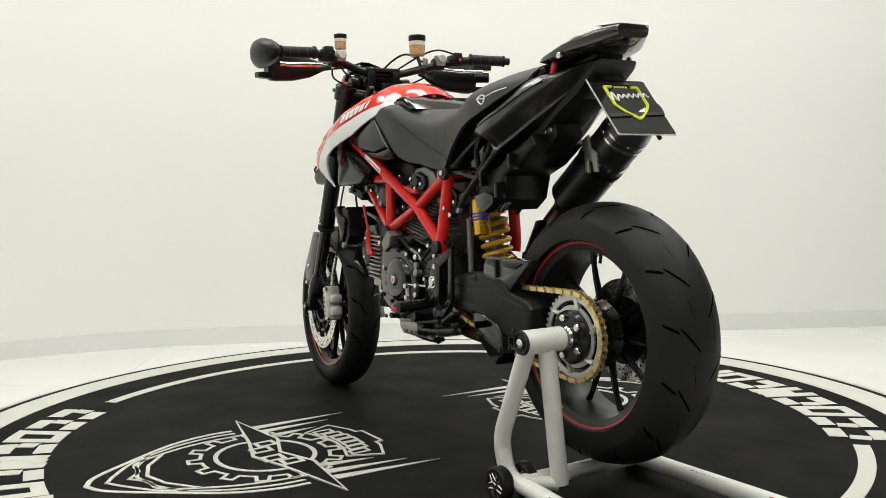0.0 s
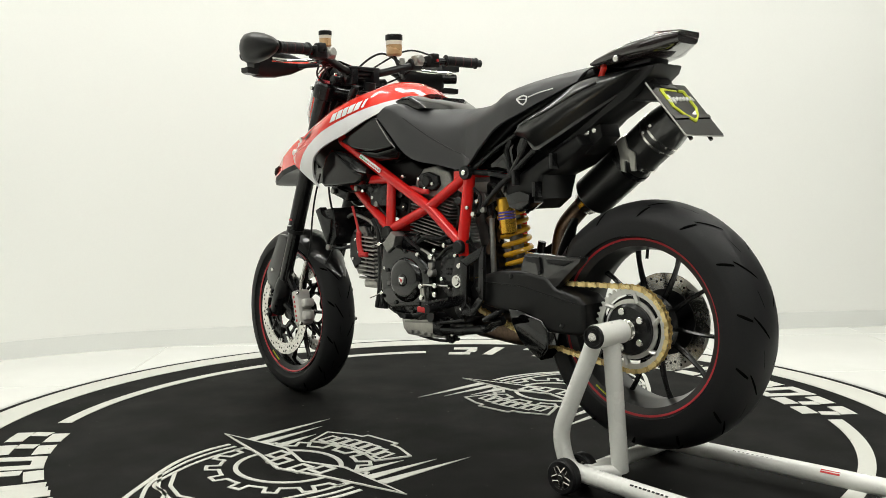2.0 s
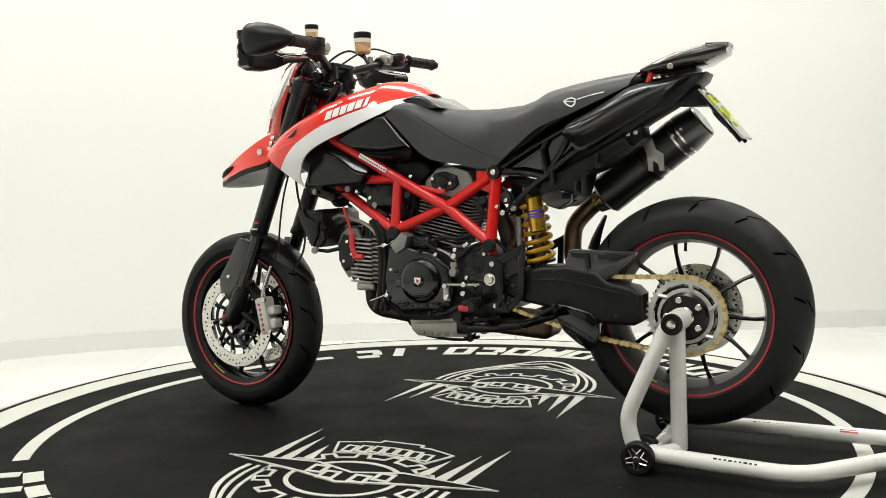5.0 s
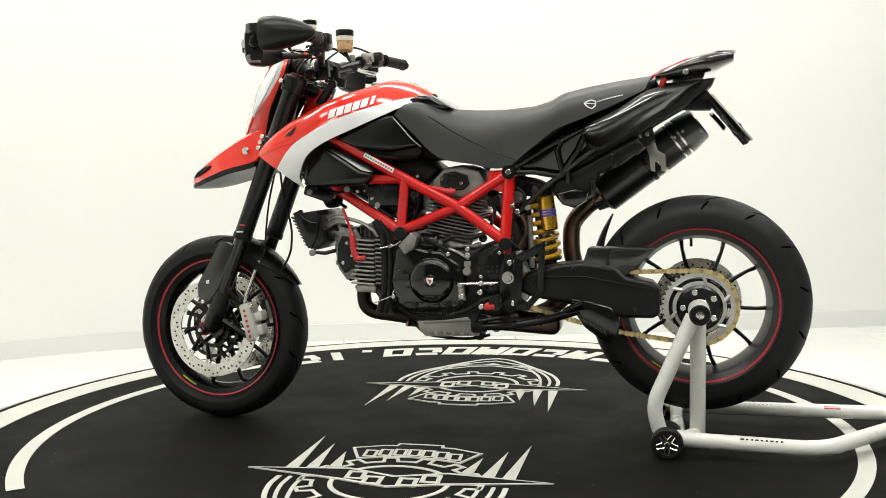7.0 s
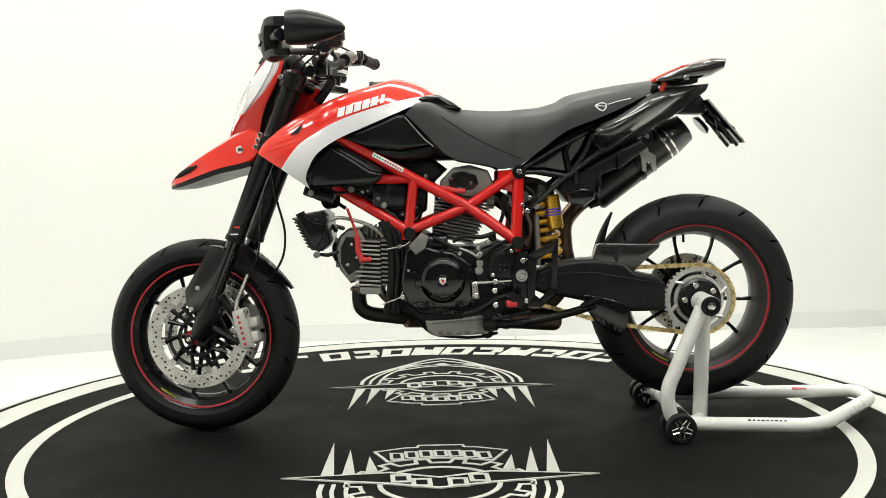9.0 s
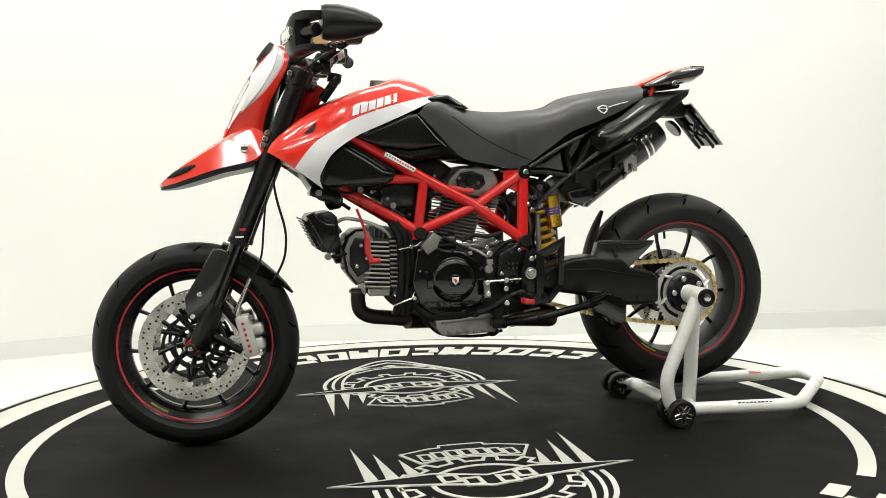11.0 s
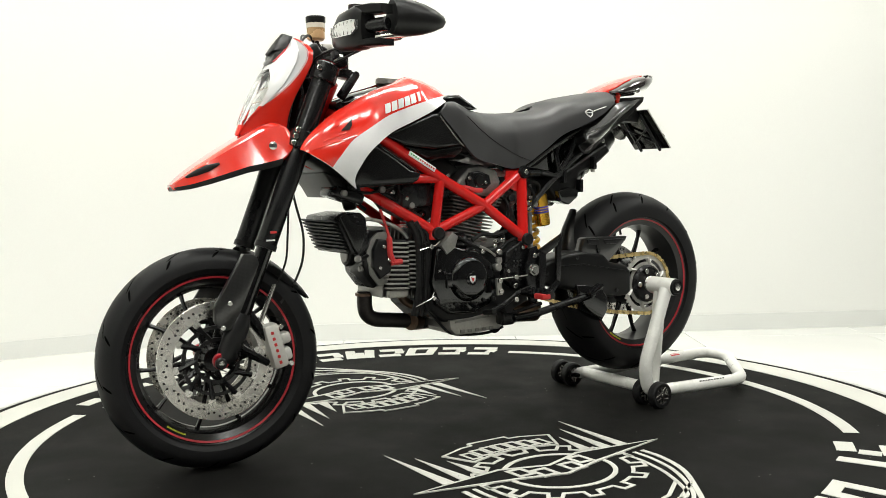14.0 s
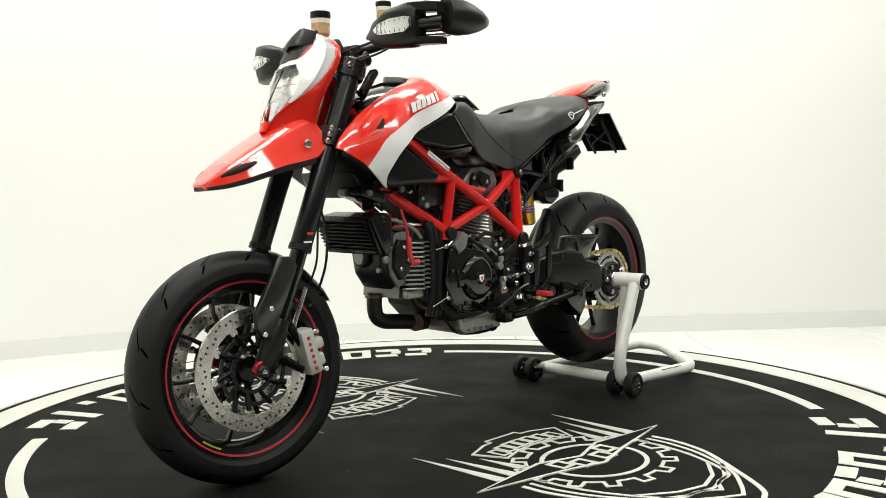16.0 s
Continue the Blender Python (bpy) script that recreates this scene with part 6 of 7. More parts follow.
        for y, x, z0, z1 in ((-0.245, -0.4485, 1.106, 1.116), (-0.265, -0.4525, 1.098, 1.124), (-0.30, -0.4525, 1.096, 1.132), (-0.345, -0.4435, 1.098, 1.134), (-0.358, -0.4385, 1.110, 1.132)):
            lens.append([(x - 0.009, y, z0), (x - 0.012, y, (z0 + z1) / 2), (x - 0.009, y, z1), (x + 0.012, y, z1), (x + 0.012, y, z0)])
        part("indicator_lens", loft(lens), M_REFLECT, hg, "clear ribbed indicator lens", xf)
        for i in range(7):
            f = i / 6
            part("lens_rib", tube([(-0.464 + 0.012 * f * f, -0.262 - 0.085 * f, 1.099), (-0.464 + 0.012 * f * f, -0.262 - 0.085 * f, 1.124 + 0.008 * f)], 0.0012, 5), M_ALUD, hg, xf=xf)
        part("guard_arm", tube([(-0.40, -0.20, 1.105), (-0.35, -0.16, 1.108), (-0.315, -0.14, 1.108)], 0.010, 10), M_BLACKP, hg, xf=xf)
    # hoses and cables
    runs = [([(-0.31, 0.15, 1.13), (-0.36, 0.10, 1.16), (-0.42, 0.04, 1.10), (-0.44, -0.03, 0.98)], 0.0035), ([(-0.30, -0.17, 1.125), (-0.37, -0.12, 1.10), (-0.42, -0.05, 1.06), (-0.40, 0.0, 0.95)], 0.0035),
            ([(-0.29, -0.19, 1.12), (-0.36, -0.16, 1.075), (-0.40, -0.08, 1.05)], 0.003), ([(-0.28, 0.2, 1.12), (-0.35, 0.15, 1.075), (-0.39, 0.08, 1.05)], 0.003), ([(-0.25, 0.25, 1.15), (-0.33, 0.2, 1.175), (-0.38, 0.1, 1.12), (-0.40, 0.03, 1.06)], 0.003)]
    for pts, r in runs:
        part("control_cable", tube(spline(pts, 8), r, 8), M_BLACKP, bike)
    hose = spline([(-0.488, -0.030, 0.790), (-0.476, -0.034, 0.700), (-0.456, -0.035, 0.620), (-0.453, -0.035, 0.570), (-0.462, -0.036, 0.520), (-0.492, -0.045, 0.468), (-0.535, -0.060, 0.425)], 6)
    part("brake_hose", tube(hose, 0.0035, 8), M_BLACKP, bike)
    hose = spline([(-0.494, -0.055, 0.770), (-0.508, -0.070, 0.690), (-0.517, -0.078, 0.610), (-0.525, -0.080, 0.540), (-0.548, -0.078, 0.485)], 6)
    part("brake_hose", tube(hose, 0.003, 8), M_BLACKP, bike)
    part("brake_hose", cyl([(-0.558, -0.075, 0.478)][0], [(-0.605, -0.075, 0.369)][0], 0.0065, 12), M_CHROME, bike, "bright steel hose end")
    for p, q, r in (((-0.300, -0.165, 1.118), (-0.300, -0.198, 1.119), 0.019), ((-0.285, 0.165, 1.122), (-0.278, 0.205, 1.124), 0.020), ((-0.355, -0.075, 1.060), (-0.355, -0.105, 1.062), 0.016), ((-0.350, 0.075, 1.060), (-0.350, 0.110, 1.062), 0.016)):
        part("bar_clamp", cyl(p, q, r, 16, 0.003), M_BLACKM, bar)
    for p in ((-0.318, -0.178, 1.128), (-0.306, -0.182, 1.100), (-0.296, 0.185, 1.136), (-0.286, 0.188, 1.106), (-0.352, -0.09, 1.078), (-0.300, -0.150, 1.140)):
        part("clamp_screw", bolt(p, 0.006, 0.008, (-0.4, -1 if p[1] < 0 else 1, 0.2)), M_CHROME, bar)
    part("banjo_joint", cyl((-0.318, -0.150, 1.118), (-0.318, -0.150, 1.142), 0.009, 12, 0.002), M_ALU, bar)
    part("banjo_joint", cyl((-0.305, 0.150, 1.120), (-0.305, 0.150, 1.144), 0.009, 12, 0.002), M_ALU, bar)
    part("ignition_lock", cyl((-0.30, 0.0, 1.03), (-0.295, 0.0, 1.055), 0.02, 16), M_BLACKM, bike)
    part("steering_damper", cyl([(-0.342, -0.06, 0.973)][0], [(-0.296, -0.06, 1.036)][0], 0.013, 14), M_BLACKM, bike, "slim black steering damper")
    for p in [(-0.35, -0.06, 0.95), (-0.296, -0.06, 1.035)]:
        part("damper_end", cyl(Vector(p) + Vector((0, -0.008, 0)), Vector(p) + Vector((0, 0.008, 0)), 0.010, 12), M_BLACKM, bike)


build_bars()


# ------------------------------------------------------------------ engine
def build_engine():
    case = part("engine", prism([(-0.111, 0.573), (-0.045, 0.593), (0.004, 0.565), (0.044, 0.542), (0.126, 0.543), (0.175, 0.562), (0.248, 0.524), (0.272, 0.441), (0.254, 0.367), (0.172, 0.336), (0.04, 0.317), (-0.059, 0.333), (-0.104, 0.375), (-0.122, 0.45)], -0.115, 0.12, 0.015, 3), M_CRANK, bike, "black air-cooled V-twin engine")
    # clutch side cover
    cov = part("clutch_cover", prism([(-0.092, 0.547), (-0.056, 0.562), (-0.005, 0.545), (0.044, 0.539), (0.104, 0.497), (0.119, 0.424), (0.092, 0.375), (0.032, 0.352), (-0.049, 0.357), (-0.093, 0.387), (-0.107, 0.453)], -0.142, -0.112, 0.010, 3), M_BLACKG, case, "gloss black clutch cover")
    cx, cz = ([(0.014, 0.456)])[0]
    part("clutch_ring", lathe([(0.0, -0.159), (0.046, -0.159), (0.056, -0.1565), (0.063, -0.150), (0.066, -0.140), (0.0, -0.140)], cx, cz, 56, False), M_BLACKG, case, "round gloss black clutch housing")
    part("clutch_cap", lathe([(0.0, -0.163), (0.014, -0.163), (0.018, -0.161), (0.019, -0.156), (0.0, -0.156)], cx, cz, 40, False), M_BLACKG, case)
    part("clutch_mark", prism([(cx - 0.010, cz + 0.010), (cx + 0.010, cz + 0.010), (cx + 0.009, cz - 0.003), (cx, cz - 0.012), (cx - 0.009, cz - 0.003)], -0.1645, -0.1625, 0.0006), M_DECAL, case, "white shield mark")
    part("clutch_mark", prism([(cx - 0.006, cz + 0.007), (cx + 0.006, cz + 0.002), (cx, cz - 0.008)], -0.1652, -0.164, 0), M_REDDECAL, case)
    for a in (0, 72, 144, 216, 288):
        part("cover_bolt", bolt((cx + 0.084 * math.cos(radians(a + 20)), -0.141, cz + 0.084 * math.sin(radians(a + 20))), 0.006, 0.006), M_BLACKM, case)
    part("cover_rib", prism([(-0.066, 0.476), (-0.035, 0.479), (-0.033, 0.437), (-0.064, 0.434)], -0.150, -0.135, 0.003), M_BLACKG, case)
    part("cover_boss", prism([(-0.082, 0.557), (-0.044, 0.595), (-0.023, 0.582), (-0.034, 0.549), (-0.062, 0.531)], -0.150, -0.10, 0.004), M_ALUD, case)
    # sprocket cover, gearbox side
    sc = part("sprocket_cover", prism([(0.153, 0.525), (0.214, 0.557), (0.25, 0.523), (0.256, 0.445), (0.228, 0.41), (0.179, 0.414), (0.142, 0.448)], -0.138, -0.105, 0.006, 3), M_BLACKM, case, "black sprocket cover")
    for p in [(0.233, -0.14, 0.489), (0.187, -0.14, 0.448), (0.158, -0.14, 0.468), (0.213, -0.14, 0.536)]:
        part("cover_bolt", bolt(p, 0.006, 0.005), M_CHROME, sc)
    # vertical cylinder: fins leaning back
    ax0, ax1 = Vector((0.045, 0, 0.565)), Vector((0.085, 0, 0.705))
    d = (ax1 - ax0).normalized()
    cyl_v = part("rear_cylinder", tube([ax0, ax1], 0.062, 24), M_ALUD, case, "finned grey cylinder")
    rot = Matrix.Rotation(math.atan2(d.x, d.z) * 0.75, 3, "Y")
    for i in range(15):
        f = i / 14
        w = 0.125 + 0.055 * f
        part("fin", box(ax0.lerp(ax1, f) + Vector((0, 0, 0.004)), (w, 0.20, 0.0036), 0.0010, rot, 1), M_ALUD, cyl_v)
    head = part("cylinder_head", prism([(0.007, 0.712), (0.012, 0.741), (0.049, 0.778), (0.098, 0.785), (0.15, 0.768), (0.165, 0.735), (0.149, 0.698), (0.096, 0.691), (0.031, 0.692)], -0.100, 0.10, 0.008, 3), M_ALUD, case, "grey cast cylinder head")
    part("head_cap", prism([(0.035, 0.744), (0.048, 0.763), (0.081, 0.767), (0.116, 0.755), (0.122, 0.729), (0.103, 0.713), (0.06, 0.711), (0.038, 0.721)], -0.112, -0.095, 0.005, 3), M_BLACKM, head, "black valve cover")
    part("head_cap", lathe([(0.0, -0.120), (0.014, -0.120), (0.017, -0.115), (0.017, -0.11), (0.0, -0.11)], *([(0.077, 0.74)])[0], 20, False), M_BLACKP, head)
    for p in [(0.043, -0.112, 0.747), (0.099, -0.112, 0.733), (0.067, -0.112, 0.719)]:
        part("cover_bolt", bolt(p, 0.0055, 0.005), M_CHROME, head)
    part("plug_lead", tube(spline([(-0.001, -0.115, 0.721), (0.031, -0.115, 0.718), (0.06, -0.115, 0.711), (0.083, -0.115, 0.711)], 5), 0.0075, 10), M_REDDECAL, head, "red spark plug lead")
    # horizontal cylinder pointing forward
    h0, h1 = Vector((-0.115, 0, 0.500)), Vector((-0.225, 0, 0.510))
    cyl_h = part("front_cylinder", cyl(h0, h1, 0.062, 24), M_ALUD, case, "finned grey cylinder")
    dh = (h1 - h0).normalized()
    roth = dh.to_track_quat("Z", "Y").to_matrix()
    for i in range(9):
        f = i / 8
        part("fin", box(h0.lerp(h1, f) + Vector((0, 0, 0.004)), (0.150, 0.20, 0.0042), 0.0012, roth, 1), M_ALUD, cyl_h)
    # side ribs of the fins as seen from the left
    for i in range(11):
        z = 0.442 + i * 0.0128
        part("fin", box((-0.203, -0.104, z), (0.074, 0.016, 0.0050), 0.0012, Matrix.Rotation(radians(4), 3, "Y"), 1), M_ALU, cyl_h)
        part("fin", box((-0.146, -0.104, z), (0.036, 0.014, 0.0050), 0.0012, Matrix.Rotation(radians(4), 3, "Y"), 1), M_ALUD, cyl_h)
    part("cylinder_block", box((-0.196, -0.092, 0.426), (0.062, 0.022, 0.024), 0.006), M_ALU, cyl_h)
    part("cylinder_block", box((-0.170, 0.0, 0.508), (0.105, 0.198, 0.140), 0.008), M_CRANK, cyl_h)
    hh = part("front_head", prism([(-0.300, 0.55), (-0.286, 0.586), (-0.26, 0.606), (-0.224, 0.607), (-0.205, 0.573), (-0.21, 0.499), (-0.228, 0.453), (-0.258, 0.443), (-0.289, 0.484)], -0.085, 0.060, 0.022, 4), M_BLACKM, case, "dark cast front cylinder head")
    part("head_face", prism([(-0.293, 0.551), (-0.279, 0.584), (-0.258, 0.601), (-0.225, 0.604), (-0.208, 0.574), (-0.213, 0.5), (-0.23, 0.457), (-0.257, 0.451), (-0.282, 0.485)], -0.098, -0.088, 0.003), M_ALUD, hh)
    part("head_cap", prism([(-0.279, 0.555), (-0.264, 0.584), (-0.23, 0.58), (-0.218, 0.537), (-0.225, 0.491), (-0.259, 0.472), (-0.281, 0.506)], -0.113, -0.095, 0.005, 3), M_BLACKM, hh, "black valve cover")
    for p in [(-0.248, -0.113, 0.562), (-0.261, -0.113, 0.503), (-0.233, -0.113, 0.525)]:
        part("cover_bolt", bolt(p, 0.0055, 0.005), M_CHROME, hh)
    part("belt_pulley", cyl((-0.312, 0.0, 0.535), (-0.292, 0.0, 0.535), 0.032, 24, 0.004), M_BLACKP, hh, "round black belt cover")
    part("pulley_face", cyl((-0.316, 0.0, 0.535), (-0.311, 0.0, 0.535), 0.022, 20, 0.002), M_ALUD, hh)
    for y, z in ((-0.062, 0.57), (-0.062, 0.50), (0.05, 0.57)):
        part("head_boss", cyl((-0.300, y, z), (-0.280, y, z), 0.009, 12, 0.002), M_ALUD, hh)
    part("fuel_rail", tube(spline([(-0.30, -0.05, 0.60), (-0.31, 0.0, 0.61), (-0.29, 0.06, 0.60)], 6), 0.007, 8), M_BLACKP, hh)
    lead = spline([(-0.258, -0.115, 0.666), (-0.243, -0.115, 0.625), (-0.231, -0.115, 0.584), (-0.229, -0.115, 0.543), (-0.217, -0.115, 0.515)], 6)
    part("plug_lead", tube(lead, [0.004] * (len(lead) // 2) + [0.0085] * (len(lead) - len(lead) // 2), 10), M_REDDECAL, hh, "red spark plug lead")
    part("plug_lead", tube([(-0.227, -0.115, 0.516), (-0.193, -0.115, 0.518)], 0.008, 10), M_REDDECAL, hh)
    # belt covers: curved black bars
    for dx, r in ((0, 0.011), (11, 0.010), (21, 0.009)):
        base = [(x + dx * 0.0016, y, z) for x, y, z in [(-0.162, -0.11, 0.628), (-0.138, -0.11, 0.582), (-0.133, -0.11, 0.5), (-0.138, -0.11, 0.418), (-0.153, -0.11, 0.359)]]
        part("belt_cover", tube(spline(base, 8), r, 10), M_BLACKP, case, "black ribbed belt cover")
    part("belt_cover", tube(spline([(-0.11, -0.1, 0.581), (-0.111, -0.1, 0.499), (-0.113, -0.1, 0.416), (-0.097, -0.1, 0.37)], 6), 0.012, 10), M_BLACKP, case)
    # pale hose over the front cylinder, wire stays
    part("breather_hose", tube(spline([(-0.311, -0.09, 0.63), (-0.281, -0.09, 0.639), (-0.216, -0.09, 0.623), (-0.176, -0.09, 0.601), (-0.158, -0.09, 0.581)], 8), 0.0055, 10), M_ALU, case, "pale braided hose")
    part("clip_wire", tube([(-0.144, -0.135, 0.548), (-0.092, -0.135, 0.558), (-0.077, -0.135, 0.569)], 0.002, 6), M_CHROME, case)
    part("clip_wire", tube([(-0.16, -0.135, 0.389), (-0.108, -0.135, 0.408), (-0.096, -0.135, 0.434)], 0.002, 6), M_CHROME, case)
    # oil cooler
    oc = part("oil_cooler", prism([(-0.4, 0.635), (-0.391, 0.651), (-0.332, 0.66), (-0.316, 0.646), (-0.309, 0.57), (-0.33, 0.545), (-0.361, 0.549)], -0.142, 0.075, 0.005, 2), M_BLACKM, bike, "black finned oil cooler")
    for i in range(9):
        p = Vector((-0.405 + i * 0.0050, -0.01, 0.636 - i * 0.0100))
        part("cooler_fin", box(p + Vector((0, -0.022, 0)), (0.020, 0.200, 0.0042), 0.0008, Matrix.Rotation(radians(25), 3, "Y"), 1), M_CRANK, oc)
    part("cooler_duct", prism([(-0.402, 0.652), (-0.380, 0.662), (-0.368, 0.641), (-0.345, 0.629), (-0.322, 0.626), (-0.328, 0.584), (-0.347, 0.547), (-0.359, 0.565)], -0.152, -0.120, 0.005), M_COVER, oc, "smooth black side plate")
    for i in range(4):
        part("duct_rib", tube([(-0.352 + i * 0.004, -0.140, 0.650 - i * 0.012), (-0.318 + i * 0.003, -0.136, 0.643 - i * 0.013)], 0.0035, 6), M_CRANK, oc)
    part("duct_stay", tube([(-0.335, -0.130, 0.556), (-0.345, -0.136, 0.538), (-0.318, -0.115, 0.532), (-0.285, -0.090, 0.540)], 0.006, 8), M_BLACKM, oc)
    part("duct_bolt", bolt((-0.345, -0.140, 0.536), 0.010, 0.010), M_ALUD, oc)
    # intake and throttle bodies between the cylinders
    part("throttle_body", merged(box([(-0.134, -0.06, 0.703)][0], (0.10, 0.10, 0.075), 0.012), cyl([(-0.132, -0.1, 0.699)][0], [(-0.134, -0.06, 0.698)][0], 0.020, 20, 0.003)), M_BLACKM, case, "black throttle body")
    for p in [(-0.145, -0.102, 0.692), (-0.122, -0.102, 0.715), (-0.164, -0.102, 0.712)]:
        part("cover_bolt", bolt(p, 0.005, 0.004), M_CHROME, case)
    part("airbox", prism([(-0.354, 0.782), (-0.218, 0.804), (-0.017, 0.812), (0.033, 0.774), (-0.018, 0.725), (-0.137, 0.71), (-0.289, 0.705), (-0.355, 0.731)], -0.085, 0.085, 0.02, 3), M_BLACKP, bike, "black plastic airbox under the tank")
    part("intake_manifold", prism([(-0.235, 0.738), (-0.025, 0.738), (-0.030, 0.655), (-0.085, 0.618), (-0.165, 0.660)], -0.07, 0.07, 0.012, 3), M_CRANK, bike, "dark cast intake manifold")
    for px_, pz in ((-0.20, 0.715), (-0.165, 0.690), (-0.09, 0.705), (-0.06, 0.665), (-0.10, 0.645)):
        part("manifold_clamp", cyl((px_, -0.071, pz), (px_, -0.082, pz), 0.013, 14, 0.002), M_BLACKM, bike)
        part("manifold_screw", bolt((px_, -0.081, pz), 0.0045, 0.004), M_CHROME, bike)
    part("front_electrics", prism([(-0.405, 0.768), (-0.300, 0.776), (-0.268, 0.736), (-0.300, 0.697), (-0.362, 0.700)], -0.085, 0.145, 0.016, 3), M_BLACKP, bike, "black plastic electrics tray under the tank")
    part("horn", cyl([(-0.328, -0.03, 0.689)][0], [(-0.3, -0.05, 0.694)][0], 0.028, 20, 0.004), M_BLACKP, bike)
    part("regulator", box([(-0.341, -0.05, 0.707)][0], (0.09, 0.10, 0.030), 0.006, Matrix.Rotation(radians(18), 3, "Y")), M_BLACKM, bike, "black finned regulator")
    part("coil_loom", tube(spline([(-0.051, -0.07, 0.726), (-0.038, -0.07, 0.693), (-0.049, -0.07, 0.644), (-0.061, -0.07, 0.611)], 6), 0.006, 8), M_BLACKP, case)
    part("coil_loom", tube(spline([(-0.081, -0.09, 0.8), (0.001, -0.09, 0.823), (0.049, -0.09, 0.813), (0.131, -0.09, 0.796), (0.179, -0.09, 0.77)], 6), 0.005, 8), M_BLACKP, case)
    part("coil_loom", tube(spline([(-0.012, -0.125, 0.58), (0.044, -0.125, 0.55), (0.092, -0.125, 0.529), (0.124, -0.125, 0.521), (0.174, -0.125, 0.557), (0.247, -0.125, 0.575)], 6), 0.005, 8), M_BLACKP, case)
    part("coil_loom", tube(spline([(0.063, -0.128, 0.547), (0.092, -0.128, 0.535), (0.121, -0.128, 0.516)], 6), 0.004, 8), M_ALU, case)
    part("starter", cyl((-0.03, -0.09, 0.56), (0.03, -0.09, 0.56), 0.03, 20, 0.004), M_BLACKM, case)
    part("oil_cap", cyl([(0.119, -0.13, 0.481)][0], [(0.118, -0.15, 0.483)][0], 0.012, 16, 0.002), M_ALUD, case)
    part("exhaust_elbow", tube(spline([(0.151, -0.04, 0.697), (0.181, -0.04, 0.684), (0.214, -0.04, 0.657), (0.238, -0.04, 0.603), (0.254, -0.04, 0.536)], 6), 0.024, 14), M_PIPED, case)
    part("exhaust_elbow", tube([(0.147, -0.05, 0.685), (0.167, -0.05, 0.685)], 0.030, 14), M_ALU, case)
    # sump and lower details
    sump = part("sump", prism([(-0.039, 0.336), (0.041, 0.339), (0.144, 0.354), (0.16, 0.327), (0.143, 0.294), (0.04, 0.289), (-0.014, 0.29), (-0.033, 0.307)], -0.118, 0.07, 0.006, 2), M_ALU, case, "grey finned oil sump")
    for i in range(4):
        part("sump_fin", box(Vector((0.015 + i * 0.024, -0.096, 0.317)), (0.004, 0.01, 0.028), 0.001, Matrix.Rotation(0.4, 3, "Y")), M_ALUD, sump)
    for p in [(0.132, -0.1, 0.345), (0.135, -0.1, 0.32), (0.158, -0.1, 0.308)]:
        part("sump_bolt", bolt(p, 0.008, 0.007), M_CHROME, sump)
    for i in range(5):
        part("sump_rib", box((0.005 + i * 0.026, -0.119, 0.300), (0.014, 0.006, 0.010), 0.002), M_ALUD, sump)
    part("sump_rib", box((0.055, -0.1195, 0.334), (0.15, 0.005, 0.006), 0.001, Matrix.Rotation(radians(-4), 3, "Y")), M_ALUD, sump)
    part("pump_housing", merged(cyl((0.168, -0.09, 0.333), (0.168, -0.125, 0.333), 0.022, 18, 0.003), cyl((0.196, -0.09, 0.322), (0.196, -0.12, 0.322), 0.016, 16, 0.003)), M_ALUD, sump, "grey cast pump housing")
    for p in ((0.168, -0.125, 0.345), (0.180, -0.122, 0.318), (0.205, -0.120, 0.330)):
        part("sump_bolt", bolt(p, 0.006, 0.006), M_CHROME, sump)
    part("drain_plug", cyl([(0.142, -0.08, 0.3)][0], [(0.141, -0.1, 0.292)][0], 0.018, 14, 0.003), M_BLACKM, sump)
    part("lower_hose", tube(spline([(-0.094, -0.09, 0.373), (-0.059, -0.09, 0.331), (-0.018, -0.09, 0.294), (0.056, -0.09, 0.282), (0.122, -0.09, 0.282), (0.172, -0.09, 0.293)], 8), 0.0045, 8), M_BLACKP, case)
    for p in [(-0.044, -0.135, 0.583), (-0.084, -0.135, 0.485), (-0.108, -0.135, 0.555), (-0.102, -0.135, 0.408)]:
        part("case_bolt", bolt(p, 0.007, 0.007), M_CHROME, case)
    # wiring, hoses and small fittings packed round the cylinders
    looms = [[(-0.344, -0.09, 0.724), (-0.279, -0.09, 0.711), (-0.213, -0.09, 0.726), (-0.148, -0.09, 0.741)], [(-0.28, -0.08, 0.731), (-0.215, -0.08, 0.705), (-0.158, -0.08, 0.671), (-0.11, -0.08, 0.626)], [(-0.188, -0.095, 0.737), (-0.178, -0.095, 0.704), (-0.149, -0.095, 0.66), (-0.117, -0.095, 0.638)], [(-0, -0.07, 0.774), (-0.008, -0.07, 0.725), (0.001, -0.07, 0.689), (0.03, -0.07, 0.655)], [(0.177, -0.1, 0.689), (0.193, -0.1, 0.653), (0.179, -0.1, 0.608), (0.156, -0.1, 0.579)],
             [(0.044, -0.12, 0.566), (0.077, -0.12, 0.581), (0.125, -0.12, 0.577), (0.168, -0.12, 0.589)], [(0.258, -0.11, 0.72), (0.282, -0.11, 0.695), (0.273, -0.11, 0.652)], [(-0.374, -0.05, 0.716), (-0.35, -0.05, 0.695), (-0.301, -0.05, 0.684), (-0.268, -0.05, 0.664)], [(-0.118, -0.12, 0.566), (-0.113, -0.12, 0.501), (-0.121, -0.12, 0.419), (-0.114, -0.12, 0.373)], [(0.217, -0.1, 0.615), (0.233, -0.1, 0.574), (0.265, -0.1, 0.54)]]
